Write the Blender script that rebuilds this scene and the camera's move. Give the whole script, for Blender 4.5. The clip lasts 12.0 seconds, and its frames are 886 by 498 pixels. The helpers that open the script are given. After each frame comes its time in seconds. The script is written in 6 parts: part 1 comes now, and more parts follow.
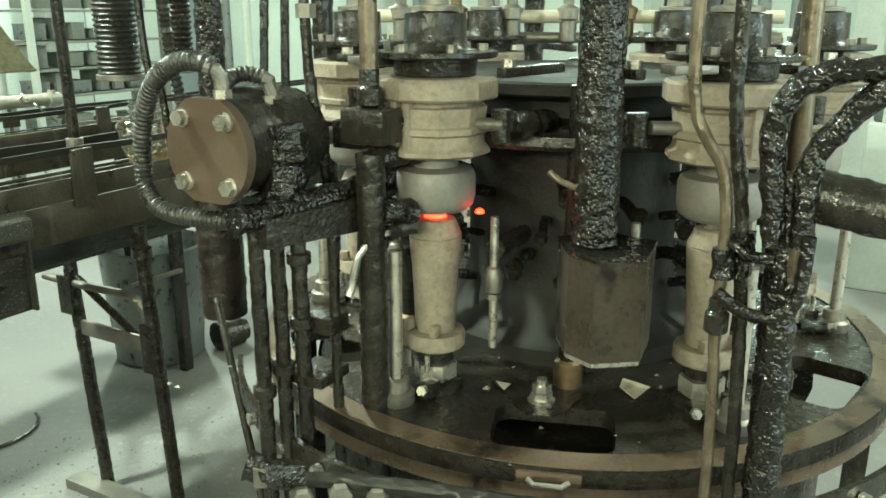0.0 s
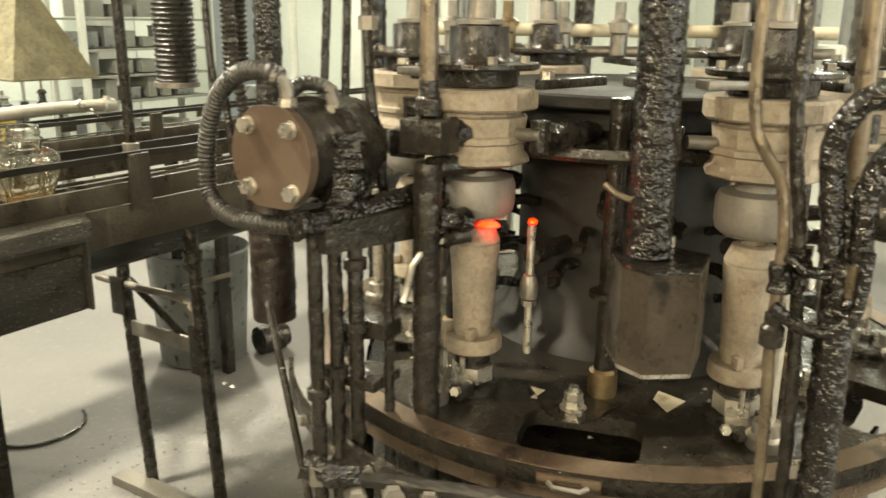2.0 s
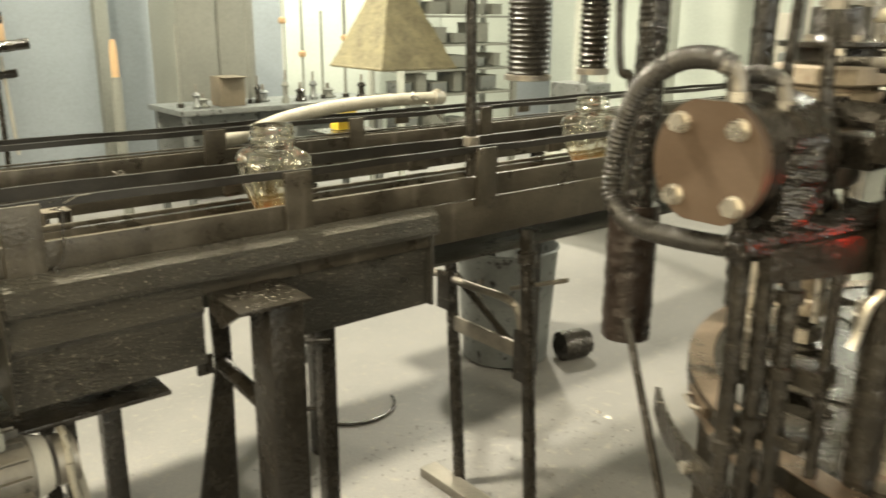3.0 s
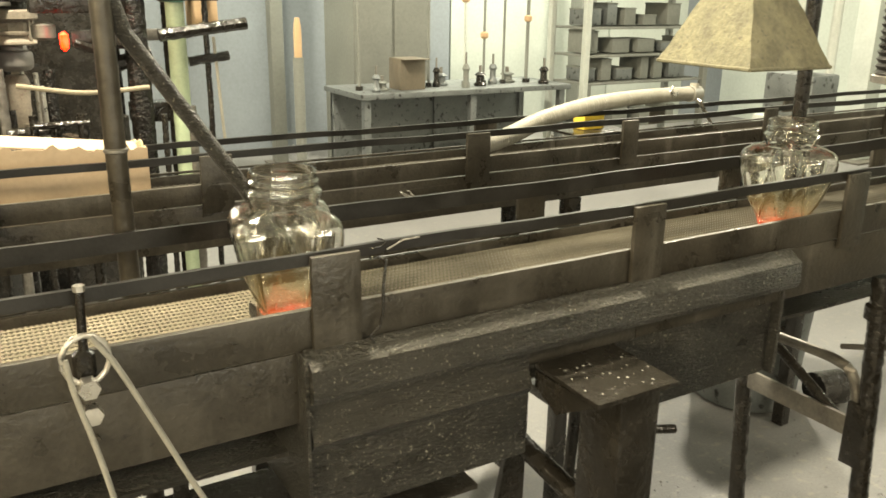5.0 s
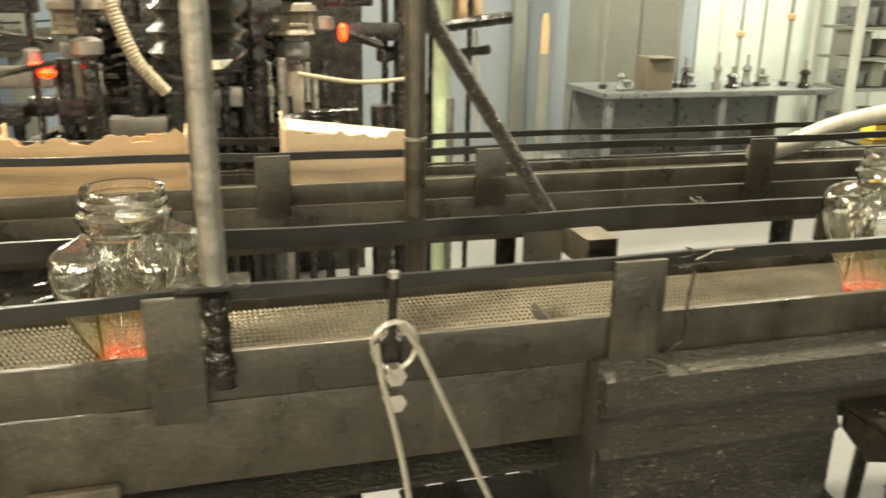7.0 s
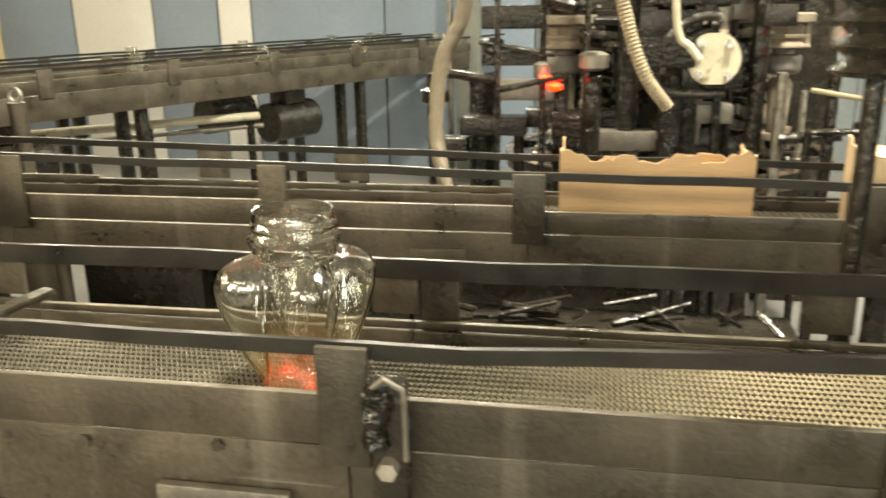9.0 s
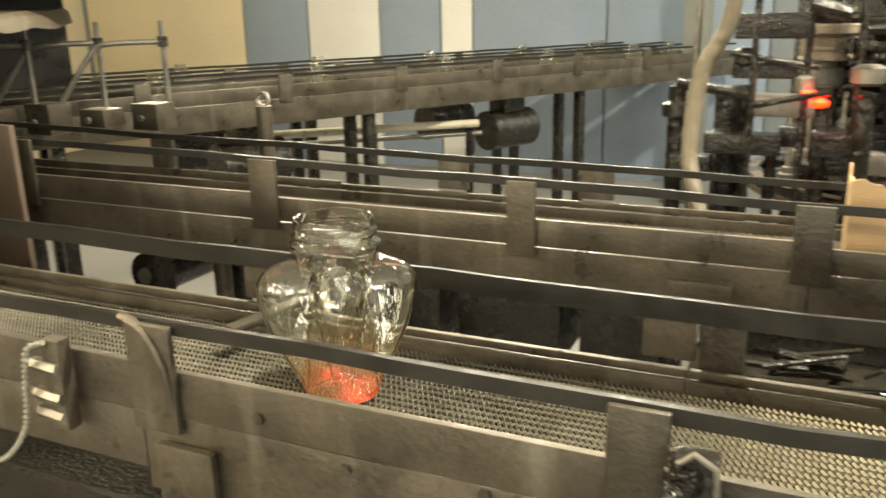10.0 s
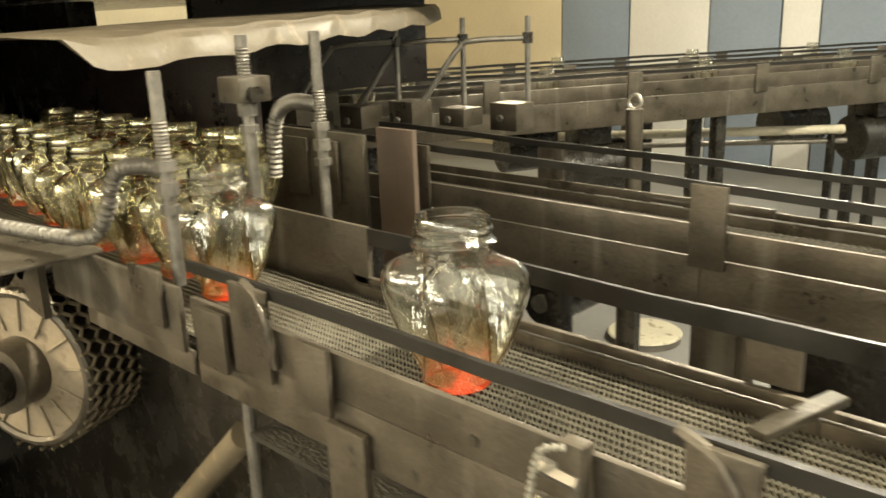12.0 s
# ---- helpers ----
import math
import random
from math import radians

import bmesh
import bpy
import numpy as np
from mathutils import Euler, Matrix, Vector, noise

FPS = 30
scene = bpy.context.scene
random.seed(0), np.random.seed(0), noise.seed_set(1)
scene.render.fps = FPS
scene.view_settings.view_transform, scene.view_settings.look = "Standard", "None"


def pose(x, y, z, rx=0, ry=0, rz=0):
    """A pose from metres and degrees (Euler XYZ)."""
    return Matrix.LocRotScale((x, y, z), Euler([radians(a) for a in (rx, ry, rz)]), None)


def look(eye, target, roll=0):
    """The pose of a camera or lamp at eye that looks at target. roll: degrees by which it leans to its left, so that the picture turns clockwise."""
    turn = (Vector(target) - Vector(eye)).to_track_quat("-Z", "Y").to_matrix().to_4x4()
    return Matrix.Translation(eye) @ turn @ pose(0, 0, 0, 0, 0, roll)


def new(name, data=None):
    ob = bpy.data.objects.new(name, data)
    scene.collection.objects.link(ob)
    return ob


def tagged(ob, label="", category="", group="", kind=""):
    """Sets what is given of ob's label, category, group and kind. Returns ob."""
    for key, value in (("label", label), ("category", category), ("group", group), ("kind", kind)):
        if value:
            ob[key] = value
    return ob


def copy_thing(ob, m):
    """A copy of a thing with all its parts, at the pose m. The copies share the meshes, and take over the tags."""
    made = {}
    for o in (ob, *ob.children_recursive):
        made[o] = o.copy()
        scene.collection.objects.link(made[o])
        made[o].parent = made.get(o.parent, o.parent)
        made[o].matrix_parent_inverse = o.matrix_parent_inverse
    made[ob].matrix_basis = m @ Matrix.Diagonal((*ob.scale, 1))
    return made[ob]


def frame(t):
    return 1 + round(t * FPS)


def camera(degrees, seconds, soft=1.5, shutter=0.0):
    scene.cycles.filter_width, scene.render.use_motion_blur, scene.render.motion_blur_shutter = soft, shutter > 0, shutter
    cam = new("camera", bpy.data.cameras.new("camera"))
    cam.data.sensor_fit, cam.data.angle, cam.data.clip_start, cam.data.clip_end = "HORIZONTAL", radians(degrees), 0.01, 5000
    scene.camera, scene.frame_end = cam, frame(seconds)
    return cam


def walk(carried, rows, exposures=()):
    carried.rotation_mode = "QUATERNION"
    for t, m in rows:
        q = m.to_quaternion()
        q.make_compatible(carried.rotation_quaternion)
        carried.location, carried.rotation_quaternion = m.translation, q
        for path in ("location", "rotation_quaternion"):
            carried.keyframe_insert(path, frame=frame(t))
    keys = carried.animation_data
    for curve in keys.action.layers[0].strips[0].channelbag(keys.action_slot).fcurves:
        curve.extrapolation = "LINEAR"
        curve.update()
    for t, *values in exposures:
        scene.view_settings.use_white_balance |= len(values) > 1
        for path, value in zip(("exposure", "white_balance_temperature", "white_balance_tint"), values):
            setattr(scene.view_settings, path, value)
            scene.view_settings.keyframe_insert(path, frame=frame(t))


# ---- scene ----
cam = camera(56.5, 12.0, soft=1.6, shutter=0.4)
PATH = [
    (0, (-0.047, 0.242, 1.591), (1.625, 1.186, 1.029), 0.1),
    (0.5, (-0.045, 0.243, 1.594), (1.63, 1.182, 1.034), -0.0),
    (1, (-0.045, 0.24, 1.597), (1.629, 1.183, 1.043), 0.1),
    (1.5, (-0.051, 0.245, 1.595), (1.606, 1.222, 1.046), 0.3),
    (2, (-0.084, 0.258, 1.593), (1.552, 1.277, 1.056), 0.7),
    (2.5, (-0.13, 0.352, 1.589), (1.349, 1.584, 1.047), 0.6),
    (3, (-0.083, 0.551, 1.564), (1.133, 2.042, 1.02), 0.3),
    (3.3, (-0.097, 0.673, 1.566), (1.006, 2.239, 1.004), 0.3),
    (3.5, (-0.106, 0.755, 1.568), (0.891, 2.39, 0.991), 0.3),
    (5.5, (-0.186, 1.257, 1.561), (0.771, 2.909, 0.963), 1.1),
    (6, (-0.195, 1.284, 1.557), (0.698, 2.968, 0.953), 1.4),
    (6.5, (-0.222, 1.29, 1.556), (0.524, 3.044, 0.95), 1.3),
    (7, (-0.262, 1.289, 1.552), (0.242, 3.127, 0.946), 0.9),
    (7.5, (-0.332, 1.298, 1.55), (-0.075, 3.187, 0.945), 0.2),
    (9.5, (-0.724, 1.468, 1.552), (-1.284, 3.304, 0.99), -1.1),
    (10, (-0.774, 1.501, 1.553), (-1.57, 3.249, 0.999), -1.2),
    (10.5, (-0.823, 1.543, 1.549), (-1.843, 3.175, 1.003), -1.3),
    (11, (-0.86, 1.571, 1.548), (-2.058, 3.08, 1.011), -1.4),
    (11.5, (-0.975, 1.584, 1.556), (-2.277, 3.002, 1.014), -1.9),
    (12, (-1.208, 1.584, 1.568), (-2.541, 2.968, 1.013), -2.1),
]

walk(cam, [(t, look(eye, target, roll)) for t, eye, target, roll in PATH],
     exposures=[(0, 0.25, 6000, -20), (0.2, 0.3, 6500, -9), (0.45, 0.35, 7500, 5), (12, 0.35, 7500, 5)])

# ---- light: assumed high-bay and strip lamps under the hall's roof ----
world = bpy.data.worlds.new("hall")
scene.world = world
world.use_nodes = True
world.node_tree.nodes["Background"].inputs[0].default_value = (0.75, 0.8, 0.78, 1)
world.node_tree.nodes["Background"].inputs[1].default_value = 0.05
# high-bay lamps, and strip lights added unseen: centre, point they face, length, watts, colour
# first bay fits the cast shadows; the other two are added fill
BAYS = [((0.2, 3.5, 4.6), 450, (1.0, 0.96, 0.86)), ((5.4, 6.4, 4.7), 330, (1.0, 0.97, 0.9)), ((3.6, -2.3, 4.3), 270, (1.0, 0.94, 0.82))]
# strips facing the north wall brighten it for haze; the rest add fill
ADDED_STRIPS = [((4.8, 7.8, 3.5), (4.8, 9.2, 1.0), 2.6, 130, (0.95, 1.0, 0.93)),
          ((1.2, 7.8, 3.5), (1.2, 9.2, 1.0), 2.6, 95, (0.95, 1.0, 0.93)),
          ((-2.6, 7.8, 3.5), (-2.0, 3.0, 0.8), 2.6, 190, (1.0, 0.96, 0.85)),
          ((-6.2, 7.4, 3.5), (-3.6, 3.0, 0.8), 2.6, 160, (1.0, 0.94, 0.8)),
          ((8.2, 2.4, 3.5), (3.0, 1.6, 0.8), 2.6, 170, (0.95, 1.0, 0.93)),
          ((-1.4, -1.6, 3.6), (-0.8, 2.2, 1.0), 2.6, 24, (1.0, 0.9, 0.72)),
          ((-6.0, 1.7, 3.9), (0.5, 2.2, 1.1), 2.6, 170, (1.0, 0.9, 0.7)),
          ((-5.6, -0.3, 2.9), (-3.4, 2.2, 0.9), 2.6, 270, (1.0, 0.87, 0.66))]
# unseen windows added in the wall behind: middle x, watts of daylight, colour
ADDED_WINDOWS = [(-4.3, 125, (1.0, 0.95, 0.8)), (-1.5, 52, (0.93, 0.97, 1.0)), (1.6, 85, (0.9, 0.96, 1.0))]


# ---- building helpers ----
ORG = {}


def thing(name, at, label, category, group="", kind=""):
    ob = new(name)
    ob.location = at
    ob.empty_display_size = 0.05
    ORG[ob] = Vector(at)
    return tagged(ob, label, category, group, kind)


def mesh_of(name, bm, material, origin, mend=True):
    bmesh.ops.translate(bm, verts=bm.verts, vec=-origin)
    if mend:
        bmesh.ops.recalc_face_normals(bm, faces=bm.faces)
    for f in bm.faces:
        f.smooth = True
    for e in bm.edges:
        if len(e.link_faces) == 2 and e.calc_face_angle(0) > 0.6:
            e.smooth = False
    me = bpy.data.meshes.new(name)
    bm.to_mesh(me)
    bm.free()
    me.materials.append(material)
    return me


def part(name, bm, material, parent, label="", mend=True):
    """One mesh under a thing or a part; bm is in the hall's space."""
    ob = new(name, mesh_of(name, bm, material, ORG[parent], mend))
    ob.parent = parent
    ORG[ob] = ORG[parent]
    return tagged(ob, label)


def single(name, bm, material, at, label, category, group="", kind=""):
    """A thing that is one mesh."""
    ob = new(name, mesh_of(name, bm, material, Vector(at)))
    ob.location = at
    ORG[ob] = Vector(at)
    return tagged(ob, label, category, group, kind)


def box(bm, x0, x1, y0, y1, z0, z1, bev=0.0, m=None):
    vs = [bm.verts.new((x, y, z)) for x in (x0, x1) for y in (y0, y1) for z in (z0, z1)]
    if m is not None:
        for v in vs:
            v.co = m @ v.co
    fs = [bm.faces.new([vs[i] for i in q]) for q in
          ((0, 1, 3, 2), (4, 6, 7, 5), (0, 4, 5, 1), (2, 3, 7, 6), (0, 2, 6, 4), (1, 5, 7, 3))]
    if bev:
        es = list({e for f in fs for e in f.edges})
        bmesh.ops.bevel(bm, geom=es, offset=bev, segments=2, affect="EDGES", profile=0.6)
    return bm


def cyl(bm, a, b, r, r2=None, n=16):
    a, b = Vector(a), Vector(b)
    r2 = r if r2 is None else r2
    q = (b - a).to_track_quat("Z", "Y")
    ring = [[bm.verts.new(p + q @ Vector((rr * math.cos(i * math.tau / n), rr * math.sin(i * math.tau / n), 0))) for i in range(n)]
            for p, rr in ((a, r), (b, r2))]
    for i in range(n):
        j = (i + 1) % n
        bm.faces.new((ring[0][i], ring[0][j], ring[1][j], ring[1][i]))
    bm.faces.new(ring[0][::-1])
    bm.faces.new(ring[1])
    return bm


def spline(pts, step=0.02):
    """Catmull-Rom through the points."""
    P = [Vector(p) for p in pts]
    P = [2 * P[0] - P[1]] + P + [2 * P[-1] - P[-2]]
    out = []
    for a, b, c, d in zip(P, P[1:], P[2:], P[3:]):
        k = max(1, int((c - b).length / step))
        for i in range(k):
            t = i / k
            out.append(0.5 * (2 * b + (c - a) * t + (2 * a - 5 * b + 4 * c - d) * t * t + (3 * b - a - 3 * c + d) * t ** 3))
    return out + [P[-2]]


def tube(bm, pts, r, n=10, crust=0.0, ribs=0.0, pitch=0.012, bend=True, step=0.02):
    """A pipe along the points; crust: lumps of caked oil; ribs: height of a hose's ribs."""
    fine = step if not (crust or ribs) else (0.007 if crust else pitch / 4)
    if bend:
        P = spline(pts, fine)
    else:
        P = []
        for a, b in zip(pts, pts[1:]):
            a, b = Vector(a), Vector(b)
            k = max(1, int((b - a).length / fine)) if (crust or ribs) else 1
            P += [a.lerp(b, i / k) for i in range(k)]
        P.append(Vector(pts[-1]))
    up, s, rings = Vector((0.31, 0.77, 0.55)), 0.0, []
    for i, p in enumerate(P):
        d = (P[min(i + 1, len(P) - 1)] - P[max(i - 1, 0)]).normalized()
        u = d.cross(up).normalized()
        if u.length < 0.5:
            u = d.cross(Vector((1, 0, 0))).normalized()
        v = d.cross(u).normalized()
        s += (p - P[i - 1]).length if i else 0
        rr = r + ribs * math.sin(math.tau * s / pitch)
        ring = []
        for k in range(n):
            a = k * math.tau / n
            w = u * math.cos(a) + v * math.sin(a)
            q = rr
            if crust:
                c = p + w * r
                q += crust * (noise.noise(c * 55) + 0.7 * noise.noise(c * 130) + 0.35)
            ring.append(bm.verts.new(p + w * q))
        rings.append(ring)
    for a, b in zip(rings, rings[1:]):
        for k in range(n):
            j = (k + 1) % n
            bm.faces.new((a[k], a[j], b[j], b[k]))
    bm.faces.new(rings[0][::-1])
    bm.faces.new(rings[-1])
    return bm


def lathe(bm, prof, c=(0, 0), n=32, closed=True):
    """A body of revolution about the upright through c, from (radius, height) pairs."""
    rings = [[bm.verts.new((c[0] + r * math.cos(i * math.tau / n), c[1] + r * math.sin(i * math.tau / n), z)) for i in range(n)] for r, z in prof]
    for a, b in zip(rings, rings[1:]):
        for k in range(n):
            j = (k + 1) % n
            bm.faces.new((a[k], a[j], b[j], b[k]))
    if closed:
        bm.faces.new(rings[0][::-1])
        bm.faces.new(rings[-1])
    return bm


def prism(bm, poly, z0, z1, m=None):
    """A flat plate with the outline poly, from z0 to z1 of its own space."""
    lo = [bm.verts.new((x, y, z0)) for x, y in poly]
    hi = [bm.verts.new((x, y, z1)) for x, y in poly]
    k = len(poly)
    bm.faces.new(lo[::-1])
    bm.faces.new(hi)
    for i in range(k):
        j = (i + 1) % k
        bm.faces.new((lo[i], lo[j], hi[j], hi[i]))
    if m is not None:
        bmesh.ops.transform(bm, matrix=m, verts=lo + hi)
    return bm


def hexnut(bm, at, r, h, axis=(0, 0, 1)):
    a = Vector(at)
    return cyl(bm, a, a + Vector(axis).normalized() * h, r, n=6)


def B():
    return bmesh.new()


# ---- materials ----
def material(name, base, rough=0.6, metal=0.0, var=0.3, scale=9.0, bump=0.15, fine=90.0, dust=0.0, dustcol=(0.34, 0.31, 0.26),
             rough_var=0.15, spots=0.0, spotcol=(0.02, 0.018, 0.015), stretch=(1, 1, 1), random_tone=0.0, lump=0.004, spot_scale=0.0, fine_detail=4, smear=0.0):
    """Paint or metal with stains, grain and settled dust, at true scale."""
    mt = bpy.data.materials.new(name)
    mt.use_nodes = True
    nt = mt.node_tree
    N, L = nt.nodes.new, nt.links.new
    bsdf = nt.nodes["Principled BSDF"]
    co = N("ShaderNodeTexCoord")
    mp = N("ShaderNodeMapping")
    mp.inputs["Scale"].default_value = stretch
    L(co.outputs["Object"], mp.inputs["Vector"])
    big, small = N("ShaderNodeTexNoise"), N("ShaderNodeTexNoise")
    for nd, s, det in ((big, scale, 6), (small, fine, fine_detail)):
        nd.inputs["Scale"].default_value = s
        nd.inputs["Detail"].default_value = det
        nd.inputs["Roughness"].default_value = 0.62
        L(mp.outputs["Vector"], nd.inputs["Vector"])
    ramp = N("ShaderNodeValToRGB")
    e = ramp.color_ramp.elements
    e[0].position, e[1].position = 0.32, 0.68
    e[0].color = (*[c * (1 - var) for c in base], 1)
    e[1].color = (*[min(1, c * (1 + var)) for c in base], 1)
    mixn = N("ShaderNodeMath")
    mixn.operation = "MULTIPLY_ADD"
    mixn.inputs[1].default_value = 0.35
    L(small.outputs["Fac"], mixn.inputs[0])
    m2 = N("ShaderNodeMath")
    m2.operation = "MULTIPLY"
    m2.inputs[1].default_value = 0.65
    L(big.outputs["Fac"], m2.inputs[0])
    L(m2.outputs[0], mixn.inputs[2])
    L(mixn.outputs[0], ramp.inputs["Fac"])
    col = ramp.outputs["Color"]
    if spots:
        sp = N("ShaderNodeTexNoise")
        sp.inputs["Scale"].default_value = spot_scale or scale * 2.7
        sp.inputs["Detail"].default_value = 7
        L(co.outputs["Object"], sp.inputs["Vector"])
        sr = N("ShaderNodeValToRGB")
        sr.color_ramp.elements[0].position, sr.color_ramp.elements[1].position = 0.62 - 0.2 * spots, 0.74 - 0.2 * spots
        L(sp.outputs["Fac"], sr.inputs["Fac"])
        mx = N("ShaderNodeMix")
        mx.data_type = "RGBA"
        L(sr.outputs["Color"], mx.inputs["Factor"])
        L(col, mx.inputs["A"])
        mx.inputs["B"].default_value = (*spotcol, 1)
        col = mx.outputs["Result"]
    if smear:
        # dried runs down the plate and rubbed scratches along it
        for sc, lo, hi, tone in (((9, 9, 1.2), 0.58, 0.72, (0.27, 0.25, 0.21)), ((1.5, 30, 55), 0.7, 0.74, (0.3, 0.285, 0.25)), ((5, 5, 3), 0.56, 0.7, (0.02, 0.018, 0.015))):
            mp2, sn, sr2 = N("ShaderNodeMapping"), N("ShaderNodeTexNoise"), N("ShaderNodeMapRange")
            mp2.inputs["Scale"].default_value = sc
            sn.inputs["Scale"].default_value, sn.inputs["Detail"].default_value = 1.6, 5
            L(co.outputs["Object"], mp2.inputs["Vector"])
            L(mp2.outputs["Vector"], sn.inputs["Vector"])
            sr2.inputs["From Min"].default_value, sr2.inputs["From Max"].default_value, sr2.inputs["To Max"].default_value = lo, hi, smear
            L(sn.outputs["Fac"], sr2.inputs["Value"])
            mx = N("ShaderNodeMix")
            mx.data_type = "RGBA"
            L(sr2.outputs["Result"], mx.inputs["Factor"])
            L(col, mx.inputs["A"])
            mx.inputs["B"].default_value = (*tone, 1)
            col = mx.outputs["Result"]
    if dust:
        geo = N("ShaderNodeNewGeometry")
        sx = N("ShaderNodeSeparateXYZ")
        L(geo.outputs["Normal"], sx.inputs[0])
        ad = N("ShaderNodeMath")
        ad.operation = "MULTIPLY_ADD"
        ad.inputs[1].default_value = 0.75
        L(sx.outputs["Z"], ad.inputs[0])
        L(big.outputs["Fac"], ad.inputs[2])
        dr = N("ShaderNodeMapRange")
        dr.inputs["From Min"].default_value, dr.inputs["From Max"].default_value = 0.45, 1.3
        dr.inputs["To Max"].default_value = dust
        L(ad.outputs[0], dr.inputs["Value"])
        mx = N("ShaderNodeMix")
        mx.data_type = "RGBA"
        L(dr.outputs["Result"], mx.inputs["Factor"])
        L(col, mx.inputs["A"])
        mx.inputs["B"].default_value = (*dustcol, 1)
        col = mx.outputs["Result"]
    if random_tone:
        oi = N("ShaderNodeObjectInfo")
        rr = N("ShaderNodeMapRange")
        rr.inputs["To Min"].default_value, rr.inputs["To Max"].default_value = 1 - random_tone, 1 + random_tone
        L(oi.outputs["Random"], rr.inputs["Value"])
        hs = N("ShaderNodeHueSaturation")
        L(rr.outputs["Result"], hs.inputs["Value"])
        L(col, hs.inputs["Color"])
        col = hs.outputs["Color"]
    L(col, bsdf.inputs["Base Color"])
    rr = N("ShaderNodeMapRange")
    rr.inputs["From Min"].default_value, rr.inputs["From Max"].default_value = 0.3, 0.7
    rr.inputs["To Min"].default_value, rr.inputs["To Max"].default_value = max(0.03, rough - rough_var), min(1, rough + rough_var)
    L(big.outputs["Fac"], rr.inputs["Value"])
    L(rr.outputs["Result"], bsdf.inputs["Roughness"])
    bsdf.inputs["Metallic"].default_value = metal
    bp = N("ShaderNodeBump")
    bp.inputs["Strength"].default_value = min(1.0, bump)
    bp.inputs["Distance"].default_value = lump
    L(small.outputs["Fac"], bp.inputs["Height"])
    L(bp.outputs["Normal"], bsdf.inputs["Normal"])
    return mt


def glow(name, colour, strength, dark=(0.3, 0.02, 0.0), at=0.5):
    """Hot glass or flame: brighter and duller patches."""
    mt = bpy.data.materials.new(name)
    mt.use_nodes = True
    nt = mt.node_tree
    bsdf = nt.nodes["Principled BSDF"]
    nz = nt.nodes.new("ShaderNodeTexNoise")
    nz.inputs["Scale"].default_value = 38
    rp = nt.nodes.new("ShaderNodeValToRGB")
    rp.color_ramp.elements[0].position, rp.color_ramp.elements[1].position = at - 0.18, at + 0.12
    rp.color_ramp.elements[0].color, rp.color_ramp.elements[1].color = (*dark, 1), (*colour, 1)
    co = nt.nodes.new("ShaderNodeTexCoord")
    nt.links.new(co.outputs["Object"], nz.inputs["Vector"])
    nt.links.new(nz.outputs["Fac"], rp.inputs["Fac"])
    nt.links.new(rp.outputs["Color"], bsdf.inputs["Emission Color"])
    bsdf.inputs["Emission Strength"].default_value = strength
    bsdf.inputs["Base Color"].default_value = (0.5, 0.1, 0.03, 1)
    bsdf.inputs["Roughness"].default_value = 0.3
    return mt


